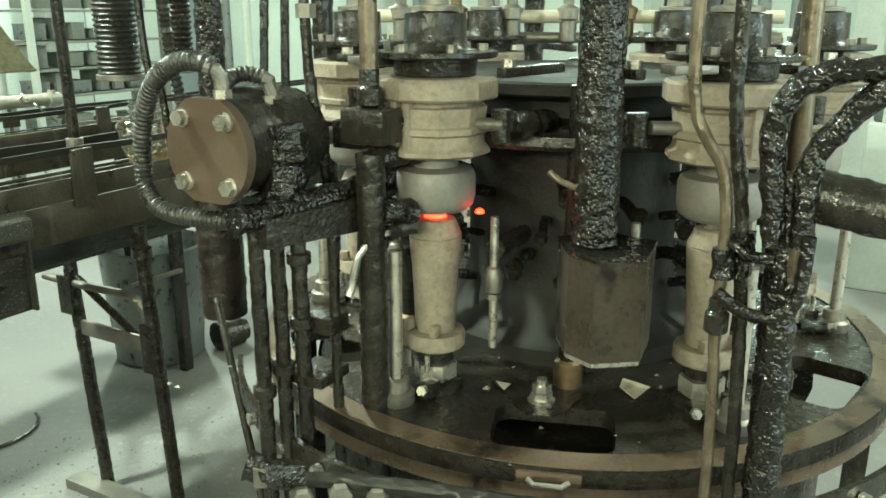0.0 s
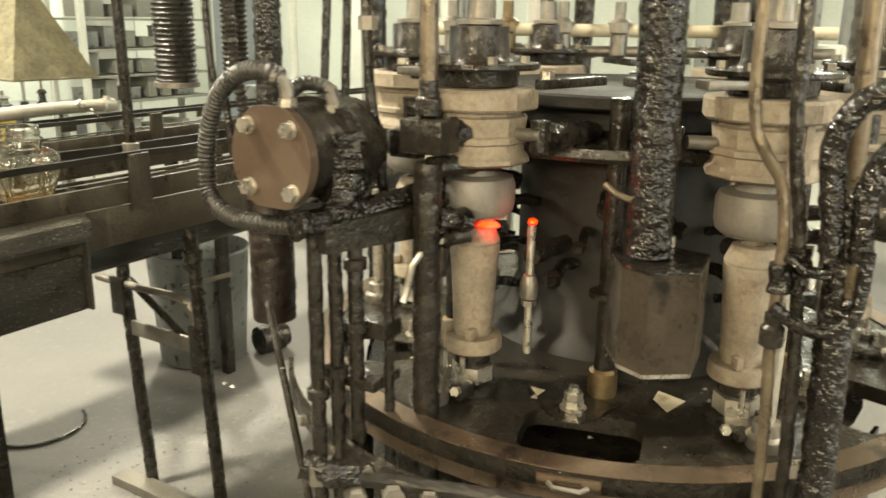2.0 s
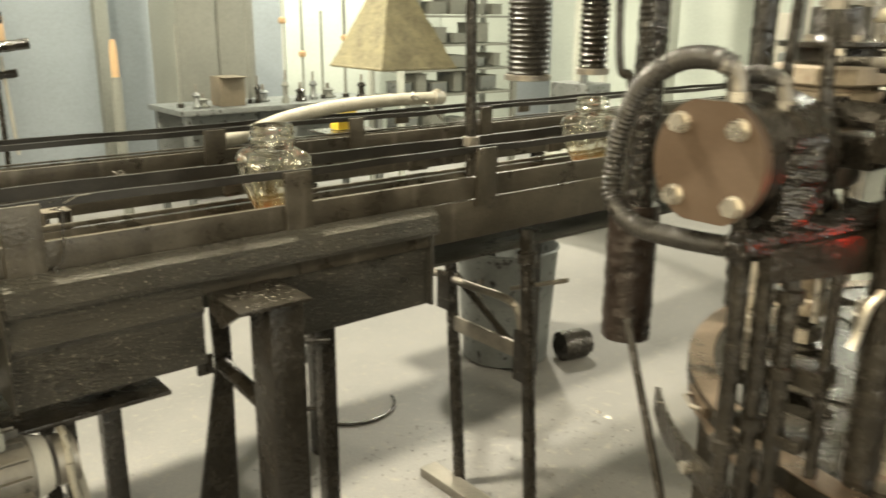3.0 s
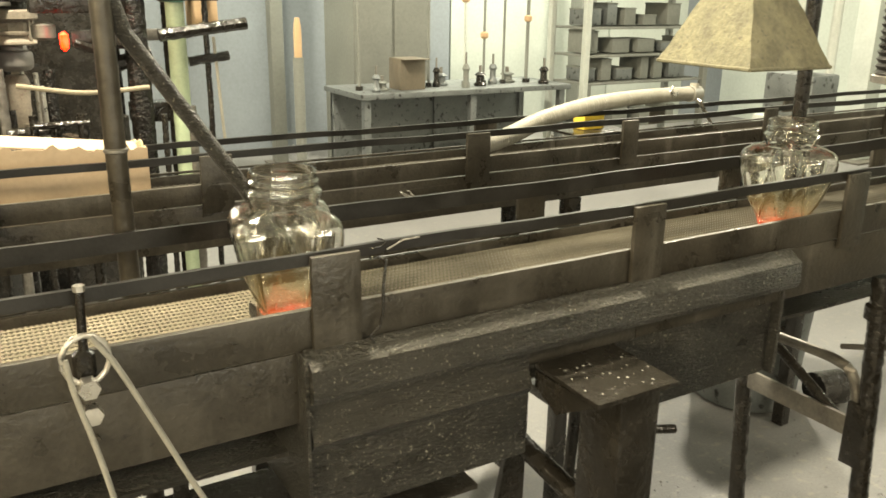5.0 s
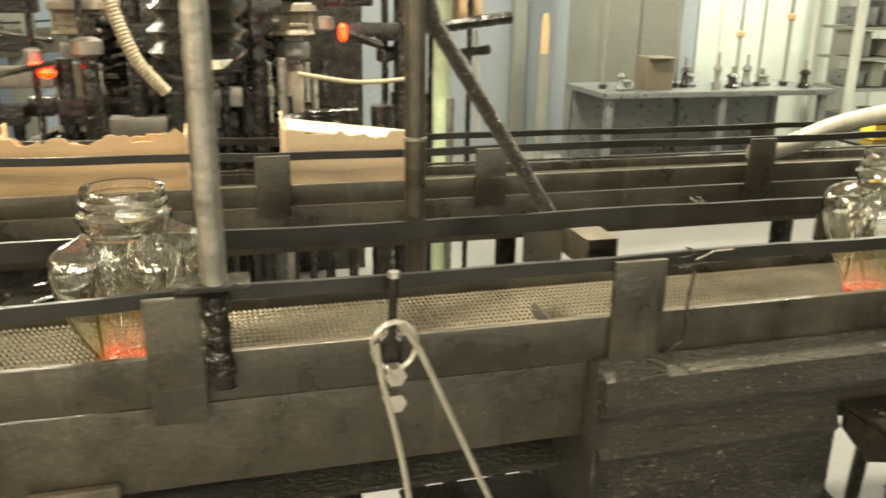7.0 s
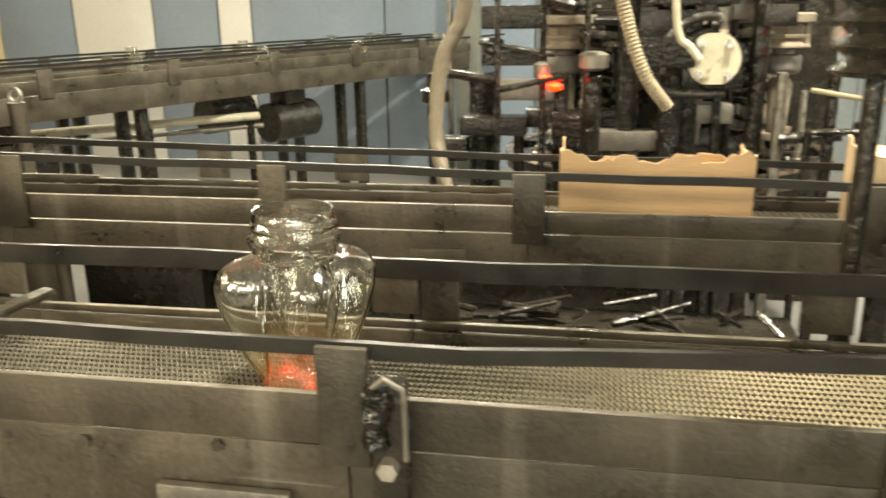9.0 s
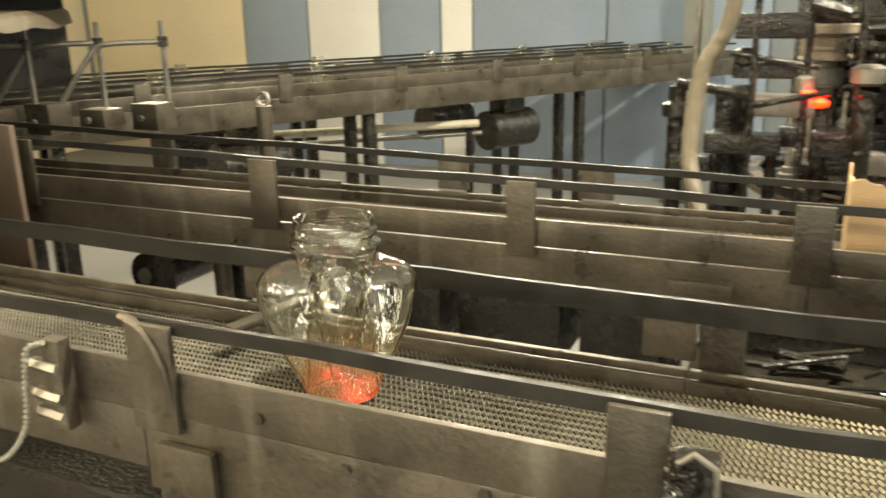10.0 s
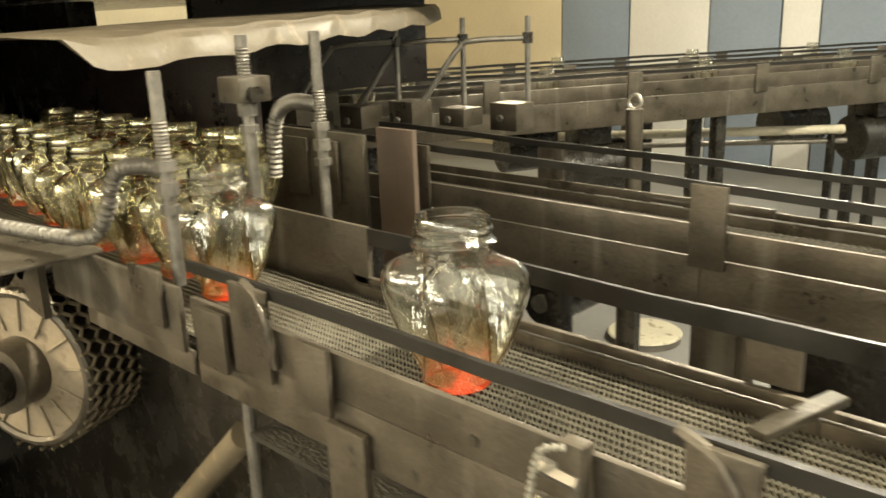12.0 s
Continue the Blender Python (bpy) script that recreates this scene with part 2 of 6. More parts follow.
def jar_glass(name, hot, gain=0.07, tone=(1.0, 0.985, 0.93)):
    """Thin clear glass with rippled gloss, still red-hot at the foot, amber glow added above."""
    mt = bpy.data.materials.new(name)
    mt.use_nodes = True
    nt = mt.node_tree
    N, L = nt.nodes.new, nt.links.new
    nt.nodes.remove(nt.nodes["Principled BSDF"])
    clear, gloss, heat = N("ShaderNodeBsdfRefraction"), N("ShaderNodeBsdfGlossy"), N("ShaderNodeEmission")
    clear.inputs["Color"].default_value = (1.0, 1.0, 0.985, 1)
    clear.inputs["Roughness"].default_value = 0.0
    clear.inputs["IOR"].default_value = 1.14
    gloss.inputs["Color"].default_value = (*tone, 1)
    gloss.inputs["Roughness"].default_value = 0.025
    co = N("ShaderNodeTexCoord")
    nz = N("ShaderNodeTexNoise")
    nz.inputs["Scale"].default_value = 14
    L(co.outputs["Object"], nz.inputs["Vector"])
    sx = N("ShaderNodeSeparateXYZ")
    L(co.outputs["Object"], sx.inputs[0])
    ad = N("ShaderNodeMath")
    ad.operation = "MULTIPLY_ADD"
    ad.inputs[1].default_value = 0.07
    L(nz.outputs["Fac"], ad.inputs[0])
    L(sx.outputs["Z"], ad.inputs[2])
    rp = N("ShaderNodeValToRGB")
    e = rp.color_ramp.elements
    e[0].position, e[0].color = 0.036, (1.0, 0.07, 0.02, 1)
    e[1].position, e[1].color = 0.14, (0, 0, 0, 1)
    # amber steps above the foot glow in place of the glass's yellow tint
    for at, tone2 in ((0.042, (0.25, 0.03, 0.005)), (0.054, (0.09, 0.03, 0.003)), (0.08, (0.05, 0.026, 0.002)), (0.11, (0.014, 0.009, 0.0))):
        m = e.new(at)
        m.color = (*tone2, 1)
    L(ad.outputs[0], rp.inputs["Fac"])
    L(rp.outputs["Color"], heat.inputs["Color"])
    heat.inputs["Strength"].default_value = hot
    mp = N("ShaderNodeMapping")
    mp.inputs["Scale"].default_value = (70, 70, 14)
    rip = N("ShaderNodeTexNoise")
    rip.inputs["Scale"].default_value, rip.inputs["Detail"].default_value = 1.0, 2
    L(co.outputs["Object"], mp.inputs["Vector"])
    L(mp.outputs["Vector"], rip.inputs["Vector"])
    bp = N("ShaderNodeBump")
    bp.inputs["Strength"].default_value = 0.5
    bp.inputs["Distance"].default_value = 0.006
    L(rip.outputs["Fac"], bp.inputs["Height"])
    L(bp.outputs["Normal"], gloss.inputs["Normal"])
    lw, pw, sc = N("ShaderNodeLayerWeight"), N("ShaderNodeMath"), N("ShaderNodeMapRange")
    L(bp.outputs["Normal"], lw.inputs["Normal"])
    pw.operation = "POWER"
    pw.inputs[1].default_value = 3.0
    L(lw.outputs["Facing"], pw.inputs[0])
    sc.inputs["To Min"].default_value, sc.inputs["To Max"].default_value = gain, 0.9
    L(pw.outputs[0], sc.inputs["Value"])
    mix, add = N("ShaderNodeMixShader"), N("ShaderNodeAddShader")
    L(sc.outputs["Result"], mix.inputs[0])
    L(clear.outputs[0], mix.inputs[1])
    L(gloss.outputs[0], mix.inputs[2])
    L(mix.outputs[0], add.inputs[0])
    L(heat.outputs[0], add.inputs[1])
    L(add.outputs[0], nt.nodes["Material Output"].inputs["Surface"])
    return mt


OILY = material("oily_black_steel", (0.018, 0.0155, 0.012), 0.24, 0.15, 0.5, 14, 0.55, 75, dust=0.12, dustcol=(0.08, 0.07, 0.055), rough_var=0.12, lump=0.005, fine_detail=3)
TAR = material("caked_oil", (0.009, 0.0075, 0.006), 0.16, 0.0, 0.5, 30, 1.0, 62, rough_var=0.07, lump=0.011, fine_detail=2)
PLATE = material("greasy_conveyor_plate", (0.05, 0.043, 0.032), 0.38, 0.4, 0.45, 7, 0.4, 120, dust=0.3, dustcol=(0.15, 0.132, 0.1), spots=0.02,
                 spotcol=(0.022, 0.019, 0.015), spot_scale=60, rough_var=0.22, smear=0.3)
PLATE_L = material("worn_grey_plate", (0.082, 0.068, 0.05), 0.43, 0.45, 0.4, 8, 0.35, 120, dust=0.35, dustcol=(0.23, 0.2, 0.155), spots=0.03,
                   spotcol=(0.035, 0.031, 0.025), spot_scale=50, rough_var=0.22, smear=0.35)
RAIL = material("rubbed_steel_rail", (0.022, 0.02, 0.017), 0.42, 0.4, 0.4, 12, 0.15, 140)
# over real dust and grit, the pale specks paint in fine sparkle
GRIT = material("dusty_gritty_plate", (0.034, 0.031, 0.025), 0.36, 0.3, 0.35, 6, 1.0, 150, dust=0.22, dustcol=(0.13, 0.117, 0.088), spots=0.02, spotcol=(0.34, 0.32, 0.25), spot_scale=220, lump=0.012, stretch=(0.6, 1, 1.4))
STEEL = material("bare_steel", (0.52, 0.49, 0.43), 0.32, 0.85, 0.25, 25, 0.15, 120, spots=0.12, spotcol=(0.05, 0.045, 0.04))
DULL = material("dull_steel", (0.2, 0.185, 0.16), 0.45, 0.7, 0.35, 20, 0.3, 120, dust=0.3)
BROWN = material("brown_painted_steel", (0.085, 0.058, 0.04), 0.36, 0.2, 0.2, 5, 0.08, 130)
TANKM = material("oil_browned_tank", (0.075, 0.06, 0.045), 0.34, 0.6, 0.4, 8, 0.2, 120, spots=0.25)
RUST = material("rusty_oily_can", (0.018, 0.012, 0.009), 0.35, 0.2, 0.5, 12, 0.7, 110)
MOULD = material("scaled_cast_iron", (0.25, 0.21, 0.16), 0.75, 0.0, 0.4, 16, 0.4, 110, spots=0.3, spotcol=(0.2, 0.15, 0.11))
DOME = material("grey_blow_head", (0.2, 0.185, 0.165), 0.55, 0.2, 0.25, 14, 0.15, 120)
BRASS = material("tarnished_brass", (0.17, 0.125, 0.07), 0.45, 0.8, 0.3, 30, 0.2, 120)
COPPER = material("worn_copper_pipe", (0.15, 0.12, 0.085), 0.33, 0.7, 0.4, 16, 0.25, 120)
TABLE = material("browned_machined_steel", (0.22, 0.165, 0.12), 0.3, 0.75, 0.3, 5, 0.12, 130, spots=0.1, spotcol=(0.05, 0.04, 0.03))
WIRE = material("belt_wire", (0.17, 0.155, 0.122), 0.4, 0.85, 0.35, 4, 0.1, 150)
WIRE_D = material("dark_belt_wire", (0.13, 0.12, 0.1), 0.5, 0.7, 0.35, 6, 0.1, 150)
CARD = material("torn_cardboard", (0.43, 0.29, 0.165), 0.85, 0, 0.12, 6, 0.25, 90, stretch=(0.3, 1, 3))
CARD_W = material("pale_cardboard", (0.44, 0.33, 0.22), 0.85, 0, 0.12, 6, 0.25, 90)
HOSE = material("white_ribbed_hose", (0.27, 0.255, 0.21), 0.5, 0, 0.15, 14, 0.1, 120, dust=0.2)
HOSE_B = material("black_rubber_hose", (0.025, 0.023, 0.02), 0.32, 0, 0.5, 30, 0.5, 130)
HOSE_T = material("tan_cloth_hose", (0.24, 0.2, 0.135), 0.75, 0, 0.25, 20, 0.3, 120)
ROPE = material("grey_cord", (0.24, 0.225, 0.185), 0.7, 0, 0.2, 60, 0.5, 300)
BIN = material("galvanised_bin", (0.16, 0.17, 0.165), 0.5, 0.5, 0.25, 9, 0.15, 90, spots=0.2)
FACE = material("rust_dusted_drum", (0.27, 0.215, 0.15), 0.7, 0.1, 0.3, 9, 0.3, 90, spots=0.15, spotcol=(0.12, 0.085, 0.055))
HOODM = material("tan_heat_shield", (0.135, 0.108, 0.07), 0.5, 0.1, 0.25, 7, 0.25, 60, spots=0.2, spotcol=(0.25, 0.2, 0.14))
DUCT = material("pale_grey_duct", (0.38, 0.365, 0.32), 0.6, 0, 0.12, 5, 0.1, 80)
ROCK = material("furred_dust_shade", (0.15, 0.137, 0.085), 0.9, 0, 0.5, 16, 1.0, 90, spots=0.15, spotcol=(0.1, 0.09, 0.06), spot_scale=95)
CREAM = material("cream_paint", (0.45, 0.41, 0.31), 0.55, 0, 0.2, 7, 0.15, 90, spots=0.2, spotcol=(0.2, 0.16, 0.1))
GREEN = material("pale_green_pipe_paint", (0.42, 0.5, 0.33), 0.5, 0, 0.2, 9, 0.15, 90)
TEAL = material("teal_valve_paint", (0.08, 0.33, 0.3), 0.4, 0, 0.2, 9, 0.15, 90)
YELLOW = material("yellow_paint", (0.7, 0.5, 0.06), 0.5, 0, 0.15, 12, 0.1, 90)
WOOD = material("brown_board", (0.095, 0.066, 0.047), 0.7, 0, 0.3, 6, 0.3, 80, stretch=(4, 4, 0.6))
MOTORM = material("grey_motor_casting", (0.1, 0.094, 0.082), 0.5, 0.4, 0.3, 12, 0.25, 100, dust=0.3, spots=0.25)
CONCRETE = material("dusty_concrete", (0.165, 0.16, 0.152), 0.6, 0, 0.3, 1.3, 0.4, 110, spots=0.25, spotcol=(0.2, 0.19, 0.165), spot_scale=26)
# wall grey kept pale, with the hall's haze in its colour
WALL = material("hazy_grey_wall", (0.4, 0.43, 0.39), 0.9, 0, 0.16, 0.8, 0.1, 30)
WALL_B = material("blue_wall_sheet", (0.23, 0.28, 0.35), 0.8, 0, 0.14, 0.9, 0.1, 30)
WALL_W = material("white_wall_sheet", (0.68, 0.67, 0.65), 0.8, 0, 0.1, 0.9, 0.1, 30)
WALL_C = material("cream_wall_sheet", (0.66, 0.57, 0.4), 0.85, 0, 0.1, 0.9, 0.1, 30)
# roof colour raised to bounce fill light and lift the darks
ROOF = material("fill_bounce_roof", (0.42, 0.42, 0.4), 0.9, 0, 0.2, 1, 0.1, 30)
HOT = glow("white_hot_glass", (1.0, 0.12, 0.06), 20, (1.0, 0.05, 0.015), 0.45)
EMBER = glow("red_hot_glass", (1.0, 0.011, 0.007), 20, (1.0, 0.004, 0.002), 0.5)
# two strong glows, only for casting red flashes on the machines
FLARE = glow("red_flash_glow", (1.0, 0.03, 0.008), 900, (1.0, 0.02, 0.005))
FLARE_F = glow("far_red_flash_glow", (1.0, 0.04, 0.01), 500, (1.0, 0.02, 0.005))
# shade as a matt colour, for the core's void and surfaces kept dark
SHADE_BLACK = material("shade_black", (0.016, 0.0145, 0.012), 0.6, 0, 0.4, 12, 0.4, 90)
SHADE_BLACK.node_tree.nodes["Principled BSDF"].inputs["Specular IOR Level"].default_value = 0.25
# far things painted near the wall's tone, so low contrast reads as haze
HAZE = material("haze_grey_paint", (0.16, 0.165, 0.145), 0.8, 0, 0.2, 2.5, 0.1, 40)
POLE = material("oiled_brown_pipe", (0.05, 0.042, 0.03), 0.34, 0.45, 0.4, 9, 0.25, 120, dust=0.1)
FLUE = material("heat_tanned_sheet", (0.13, 0.107, 0.075), 0.6, 0.1, 0.25, 6, 0.15, 80)
PANE = material("window_paint", (0.3, 0.31, 0.3), 0.6, 0, 0.2, 5, 0.1, 80)
WALL_D = material("dim_blue_wall", (0.19, 0.21, 0.225), 0.85, 0, 0.2, 0.7, 0.1, 30)
# paint lightened to stand for haze on distant pillars and presses
PALE = material("haze_pale_paint", (0.42, 0.44, 0.4), 0.8, 0, 0.15, 3, 0.1, 40)
JAR = jar_glass("hot_footed_glass", 0.38, 0.12)
# extra gloss and its yellow tone put the tunnel's light into the glass
JAR_Q = jar_glass("cooling_lit_glass", 0.14, 0.3, (1.0, 0.95, 0.72))
JAR_C = jar_glass("cooler_glass", 0.12, 0.16)
LIT = glow("lamp_tube", (1, 0.95, 0.85), 6, (1, 0.95, 0.85))

# ---- the hall ----
X0, X1, Y0, Y1, ZC = -9.0, 9.0, -4.0, 9.2, 5.6
single("floor", box(B(), X0 - 0.3, X1 + 0.3, Y0 - 0.3, Y1 + 0.3, -0.2, 0), CONCRETE, (0, 0, 0), "pale dusty concrete floor with dark oil stains", "floor", kind="structure")
single("ceiling", box(B(), X0 - 0.3, X1 + 0.3, Y0 - 0.3, Y1 + 0.3, ZC, ZC + 0.2), ROOF, (0, 0, ZC), "unseen sheet roof of the hall, pale to bounce fill light", "ceiling", kind="structure")
single("wall_east", box(B(), X1, X1 + 0.3, Y0, Y1, 0, ZC), WALL, (X1, 0, 0), "grey-green hall wall with haze put into its paint", "wall", kind="structure")
single("wall_west", box(B(), X0 - 0.3, X0, Y0, Y1, 0, ZC), WALL_C, (X0, 0, 0), "cream hall wall", "wall", kind="structure")
bm = B()
edges = [X0 - 0.3] + [e for x, _, _ in ADDED_WINDOWS for e in (x - 0.9, x + 0.9)] + [X1 + 0.3]
for i, (xa, xb) in enumerate(zip(edges, edges[1:])):
    if i % 2 == 0:
        box(bm, xa, xb, Y0 - 0.3, Y0, 0, ZC)
    else:
        box(bm, xa, xb, Y0 - 0.3, Y0, 0, 1.5)
        box(bm, xa, xb, Y0 - 0.3, Y0, 2.9, ZC)
# out of view; white sheet chosen so the wall reflects more fill
single("wall_south", bm, WALL_W, (0, Y0, 0), "unseen white hall wall bouncing fill light, with three added windows", "wall", kind="structure")
# their area lamps give the jars reflections and the plates front light
for i, (x, watts, colour) in enumerate(ADDED_WINDOWS):
    w = thing("window_%d" % (i + 1), (x, Y0 - 0.1, 1.5), "grey steel window added out of view, with an area lamp behind", "window", kind="structure")
    for xa, xb, za, zb in ((x - 0.9, x - 0.84, 1.5, 2.9), (x + 0.84, x + 0.9, 1.5, 2.9), (x - 0.838, x + 0.838, 1.5, 1.56), (x - 0.838, x + 0.838, 2.84, 2.9), (x - 0.025, x + 0.025, 1.562, 2.838)):
        part("window_frame", box(B(), xa + 0.002, xb - 0.002, Y0 - 0.16, Y0 - 0.1, za, zb, 0.004), PANE, w)
    part("window_sill", box(B(), x - 0.95, x + 0.95, Y0 + 0.002, Y0 + 0.06, 1.46, 1.497, 0.004), PANE, w)
    data = bpy.data.lights.new("daylight", "AREA")
    data.shape, data.size, data.size_y, data.energy, data.color = "RECTANGLE", 1.66, 1.26, watts, colour
    ob = new("daylight", data)
    ob.matrix_world = look((x, Y0 - 0.2, 2.2), (x, 2.0, 1.9))
north = single("wall_north", box(B(), X0 - 0.3, X1 + 0.3, Y1, Y1 + 0.3, 0, ZC), WALL_D, (0, Y1, 0), "hall wall clad in blue and white sheets", "wall", kind="structure")
# from x -1.18 on, the sheet greys stand in for dim and hazy wall
for xa, xb, mt in ((-8.9, -6.62, WALL_C), (-6.6, -5.79, WALL_B), (-5.77, -4.93, WALL_W), (-4.91, -4.25, WALL_B), (-4.23, -3.91, WALL_W), (-3.89, -2.6, WALL_B),
                   (-2.58, -1.2, WALL_B), (-1.18, 0.4, WALL_D), (1.6, 3.5, WALL_D), (3.6, 4.6, WALL_D), (4.62, 6.88, WALL), (6.9, 8.2, WALL)):
    part("cladding_sheet", box(B(), xa, xb, Y1 - 0.03, Y1 - 0.002, 0, ZC - 0.05, 0.004), mt, north)
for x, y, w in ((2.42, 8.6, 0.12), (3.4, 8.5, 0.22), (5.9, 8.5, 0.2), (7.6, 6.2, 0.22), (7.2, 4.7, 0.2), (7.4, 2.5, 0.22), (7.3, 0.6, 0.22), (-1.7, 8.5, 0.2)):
    c = thing("pillar", (x, y, 0), "grey steel roof pillar in haze-toned paint standing on the floor", "pillar", "pillars of the hall")
    # pillars past y 8 get the grey that blends into the painted haze
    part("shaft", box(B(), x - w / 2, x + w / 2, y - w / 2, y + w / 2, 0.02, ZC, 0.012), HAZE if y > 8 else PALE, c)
    part("foot_plate", box(B(), x - w, x + w, y - w, y + w, 0, 0.02, 0.003), DULL, c)
for (x, y, z), watts, colour in BAYS:
    lamp = thing("high_bay_lamp", (x, y, z), "grey bell-shaped high-bay lamp assumed under the roof, out of view", "lamp", "high-bay lamps")
    part("shade", lathe(B(), [(0.06, z + 0.32), (0.1, z + 0.3), (0.32, z + 0.06), (0.325, z + 0.02), (0.31, z + 0.05), (0.09, z + 0.28)], (x, y), 28, False), DUCT, lamp)
    part("bulb", lathe(B(), [(0.02, z + 0.28), (0.06, z + 0.22), (0.07, z + 0.16), (0.04, z + 0.1), (0.005, z + 0.08)], (x, y), 16), LIT, lamp)
    part("hanger", cyl(B(), (x, y, z + 0.32), (x, y, ZC), 0.012, n=8), DULL, lamp)
    data = bpy.data.lights.new("lamp_light", "AREA")
    data.shape, data.size, data.energy, data.color = "DISK", 0.36, watts, colour
    ob = new("lamp_light", data)
    ob.location = (x, y, z + 0.01)
for eye, target, size, watts, colour in ADDED_STRIPS:
    m = look(eye, target)
    along_x = abs(eye[0] - target[0]) < abs(eye[1] - target[1])
    x, y, z = eye
    sl = thing("strip_light", eye, "long white strip light added under the roof, out of view", "lamp", "strip lights")
    h = size / 2
    part("housing", box(B(), x - (h if along_x else 0.07), x + (h if along_x else 0.07), y - (0.07 if along_x else h), y + (0.07 if along_x else h), z + 0.05, z + 0.11, 0.008), DUCT, sl)
    for s in (-0.8, 0.8):
        px, py = (x + s * h, y) if along_x else (x, y + s * h)
        part("hanger", cyl(B(), (px, py, z + 0.11), (px, py, ZC), 0.006, n=6), DULL, sl)
    data = bpy.data.lights.new("strip_glow", "AREA")
    data.shape, data.size, data.size_y, data.energy, data.color = "RECTANGLE", size, 0.12, watts, colour
    ob = new("strip_glow", data)
    ob.matrix_world = m


# ---- conveyors ----
def wire_belt(name, x0, x1, y0, y1, z, pitch, mt, label):
    """A woven wire belt: one zigzag wire after another."""
    rows = int((x1 - x0) / pitch)
    k = int((y1 - y0) / 0.007)
    i, j = np.meshgrid(np.arange(rows), np.arange(k + 1), indexing="ij")
    zig = np.where(j % 2 == 0, -0.42, 0.42) * pitch
    cx, cy = x0 + i * pitch + zig, y0 + j * (y1 - y0) / k
    w = 0.0024
    lift = np.where(j % 2 == 0, 0.0012, -0.0008)
    V = np.stack([np.stack([cx + dx, cy, z + lift + dz], -1) for dx, dz in ((-w, -0.002), (w, -0.002), (0, 0.0012))], 2).reshape(-1, 3)
    base = (i[:, :-1] * (k + 1) + j[:, :-1]) * 3
    nxt = base + 3
    F = np.concatenate([np.stack([base + a, base + b, nxt + b, nxt + a], -1).reshape(-1, 4) for a, b in ((0, 1), (1, 2), (2, 0))])
    me = bpy.data.meshes.new(name)
    me.from_pydata(V.tolist(), [], F.tolist())
    me.materials.append(mt)
    return tagged(new(name, me), label, "conveyor belt", kind="stuff")


def level(z):
    return lambda x: z


def conveyor(name, label, xs, ynear, yfar, top, seam, bottom, near_rail, far_rail, bed_z, near_brackets, far_brackets, runs, drop=0.0, far_h=0.015, near_h=0.016):
    """Two side plates in two strips, a guide rail on upright brackets along each side, and the slider bed."""
    x0, x1 = xs
    c = thing(name, (x0, ynear, 0), label, "conveyor")
    for y, s, br, tp, rail, rail_h in ((ynear, 1, near_brackets, top, near_rail, near_h), (yfar, -1, far_brackets, top - drop, far_rail, far_h)):
        for xa, xb, mt, lift, low in runs:
            o = sorted((y, y + 0.010 * s))
            part("side_plate", box(B(), xa + 0.001, xb - 0.001, o[0], o[1], seam + 0.0015, tp + lift, 0.0015), mt, c)
            o = sorted((y + 0.0025 * s, y + 0.014 * s))
            part("lower_plate", box(B(), xa + 0.001, xb - 0.001, o[0], o[1], bottom + low, seam - 0.0015, 0.0015), mt, c)
        for a, b in br:
            o = sorted((y - 0.010 * s, y - 0.0005 * s))
            mt = [r[2] for r in runs if r[0] <= (a + b) / 2 <= r[1]][0]
            part("rail_bracket", box(B(), a, b, o[0], o[1], seam + (-0.018 if s > 0 else 0.02), rail((a + b) / 2) - 0.004, 0.003), mt, c)
        o = sorted((y - 0.0005 * s, y + 0.0075 * s))
        bm = B()
        n = int((x1 - x0) / 0.12)
        pts = [(x0 + (x1 - x0) * i / n, rail(x0 + (x1 - x0) * i / n) - rail_h + 0.0015 * math.sin(i * 0.9) + 0.001 * math.sin(i * 2.3)) for i in range(n + 1)]
        for (xa, za), (xb, zb) in zip(pts, pts[1:]):
            vs = [bm.verts.new(p) for p in ((xa, o[0], za), (xb, o[0], zb), (xb, o[1], zb), (xa, o[1], za),
                                            (xa, o[0], za + rail_h), (xb, o[0], zb + rail_h), (xb, o[1], zb + rail_h), (xa, o[1], za + rail_h))]
            for q in ((0, 3, 2, 1), (4, 5, 6, 7), (0, 1, 5, 4), (2, 3, 7, 6)):
                bm.faces.new([vs[t] for t in q])
        bmesh.ops.remove_doubles(bm, verts=bm.verts, dist=1e-5)
        part("guide_rail", bm, RAIL, c)
    part("slider_bed", box(B(), x0, x1, ynear + 0.016, yfar - 0.016, bed_z - 0.006, bed_z), OILY, c)
    return c


A = conveyor("jar_conveyor", "greasy black steel conveyor carrying hot glass jars", (-2.34, 3.6), 2.185, 2.53, 1.150, 1.0885, 0.98, lambda x: 1.213 + 0.017 * max(0.0, min(1.0, (x + 0.75) / 0.5)), level(1.196), 1.068,
             [(-2.21, -2.12), (-1.5, -1.432), (-0.922, -0.865), (-0.357, -0.295), (0.207, 0.28), (0.786, 0.856), (1.36, 1.43), (1.95, 2.02), (2.6, 2.67)],
             [(-1.6, -1.53), (-0.956, -0.888), (-0.36, -0.29), (0.22, 0.29), (0.8, 0.87), (1.4, 1.47), (2.0, 2.07)], [(-2.34, -1.5, PLATE_L, 0.004, 0.028), (-1.5, -0.894, PLATE_L, 0, 0), (-0.894, 0.82, PLATE, 0, 0), (0.82, 3.6, PLATE, 0, 0)], drop=0.049, far_h=0.03, near_h=0.017)
part("tail_bed", box(B(), -4.6, -2.345, 2.2, 2.52, 1.05, 1.062), OILY, A)
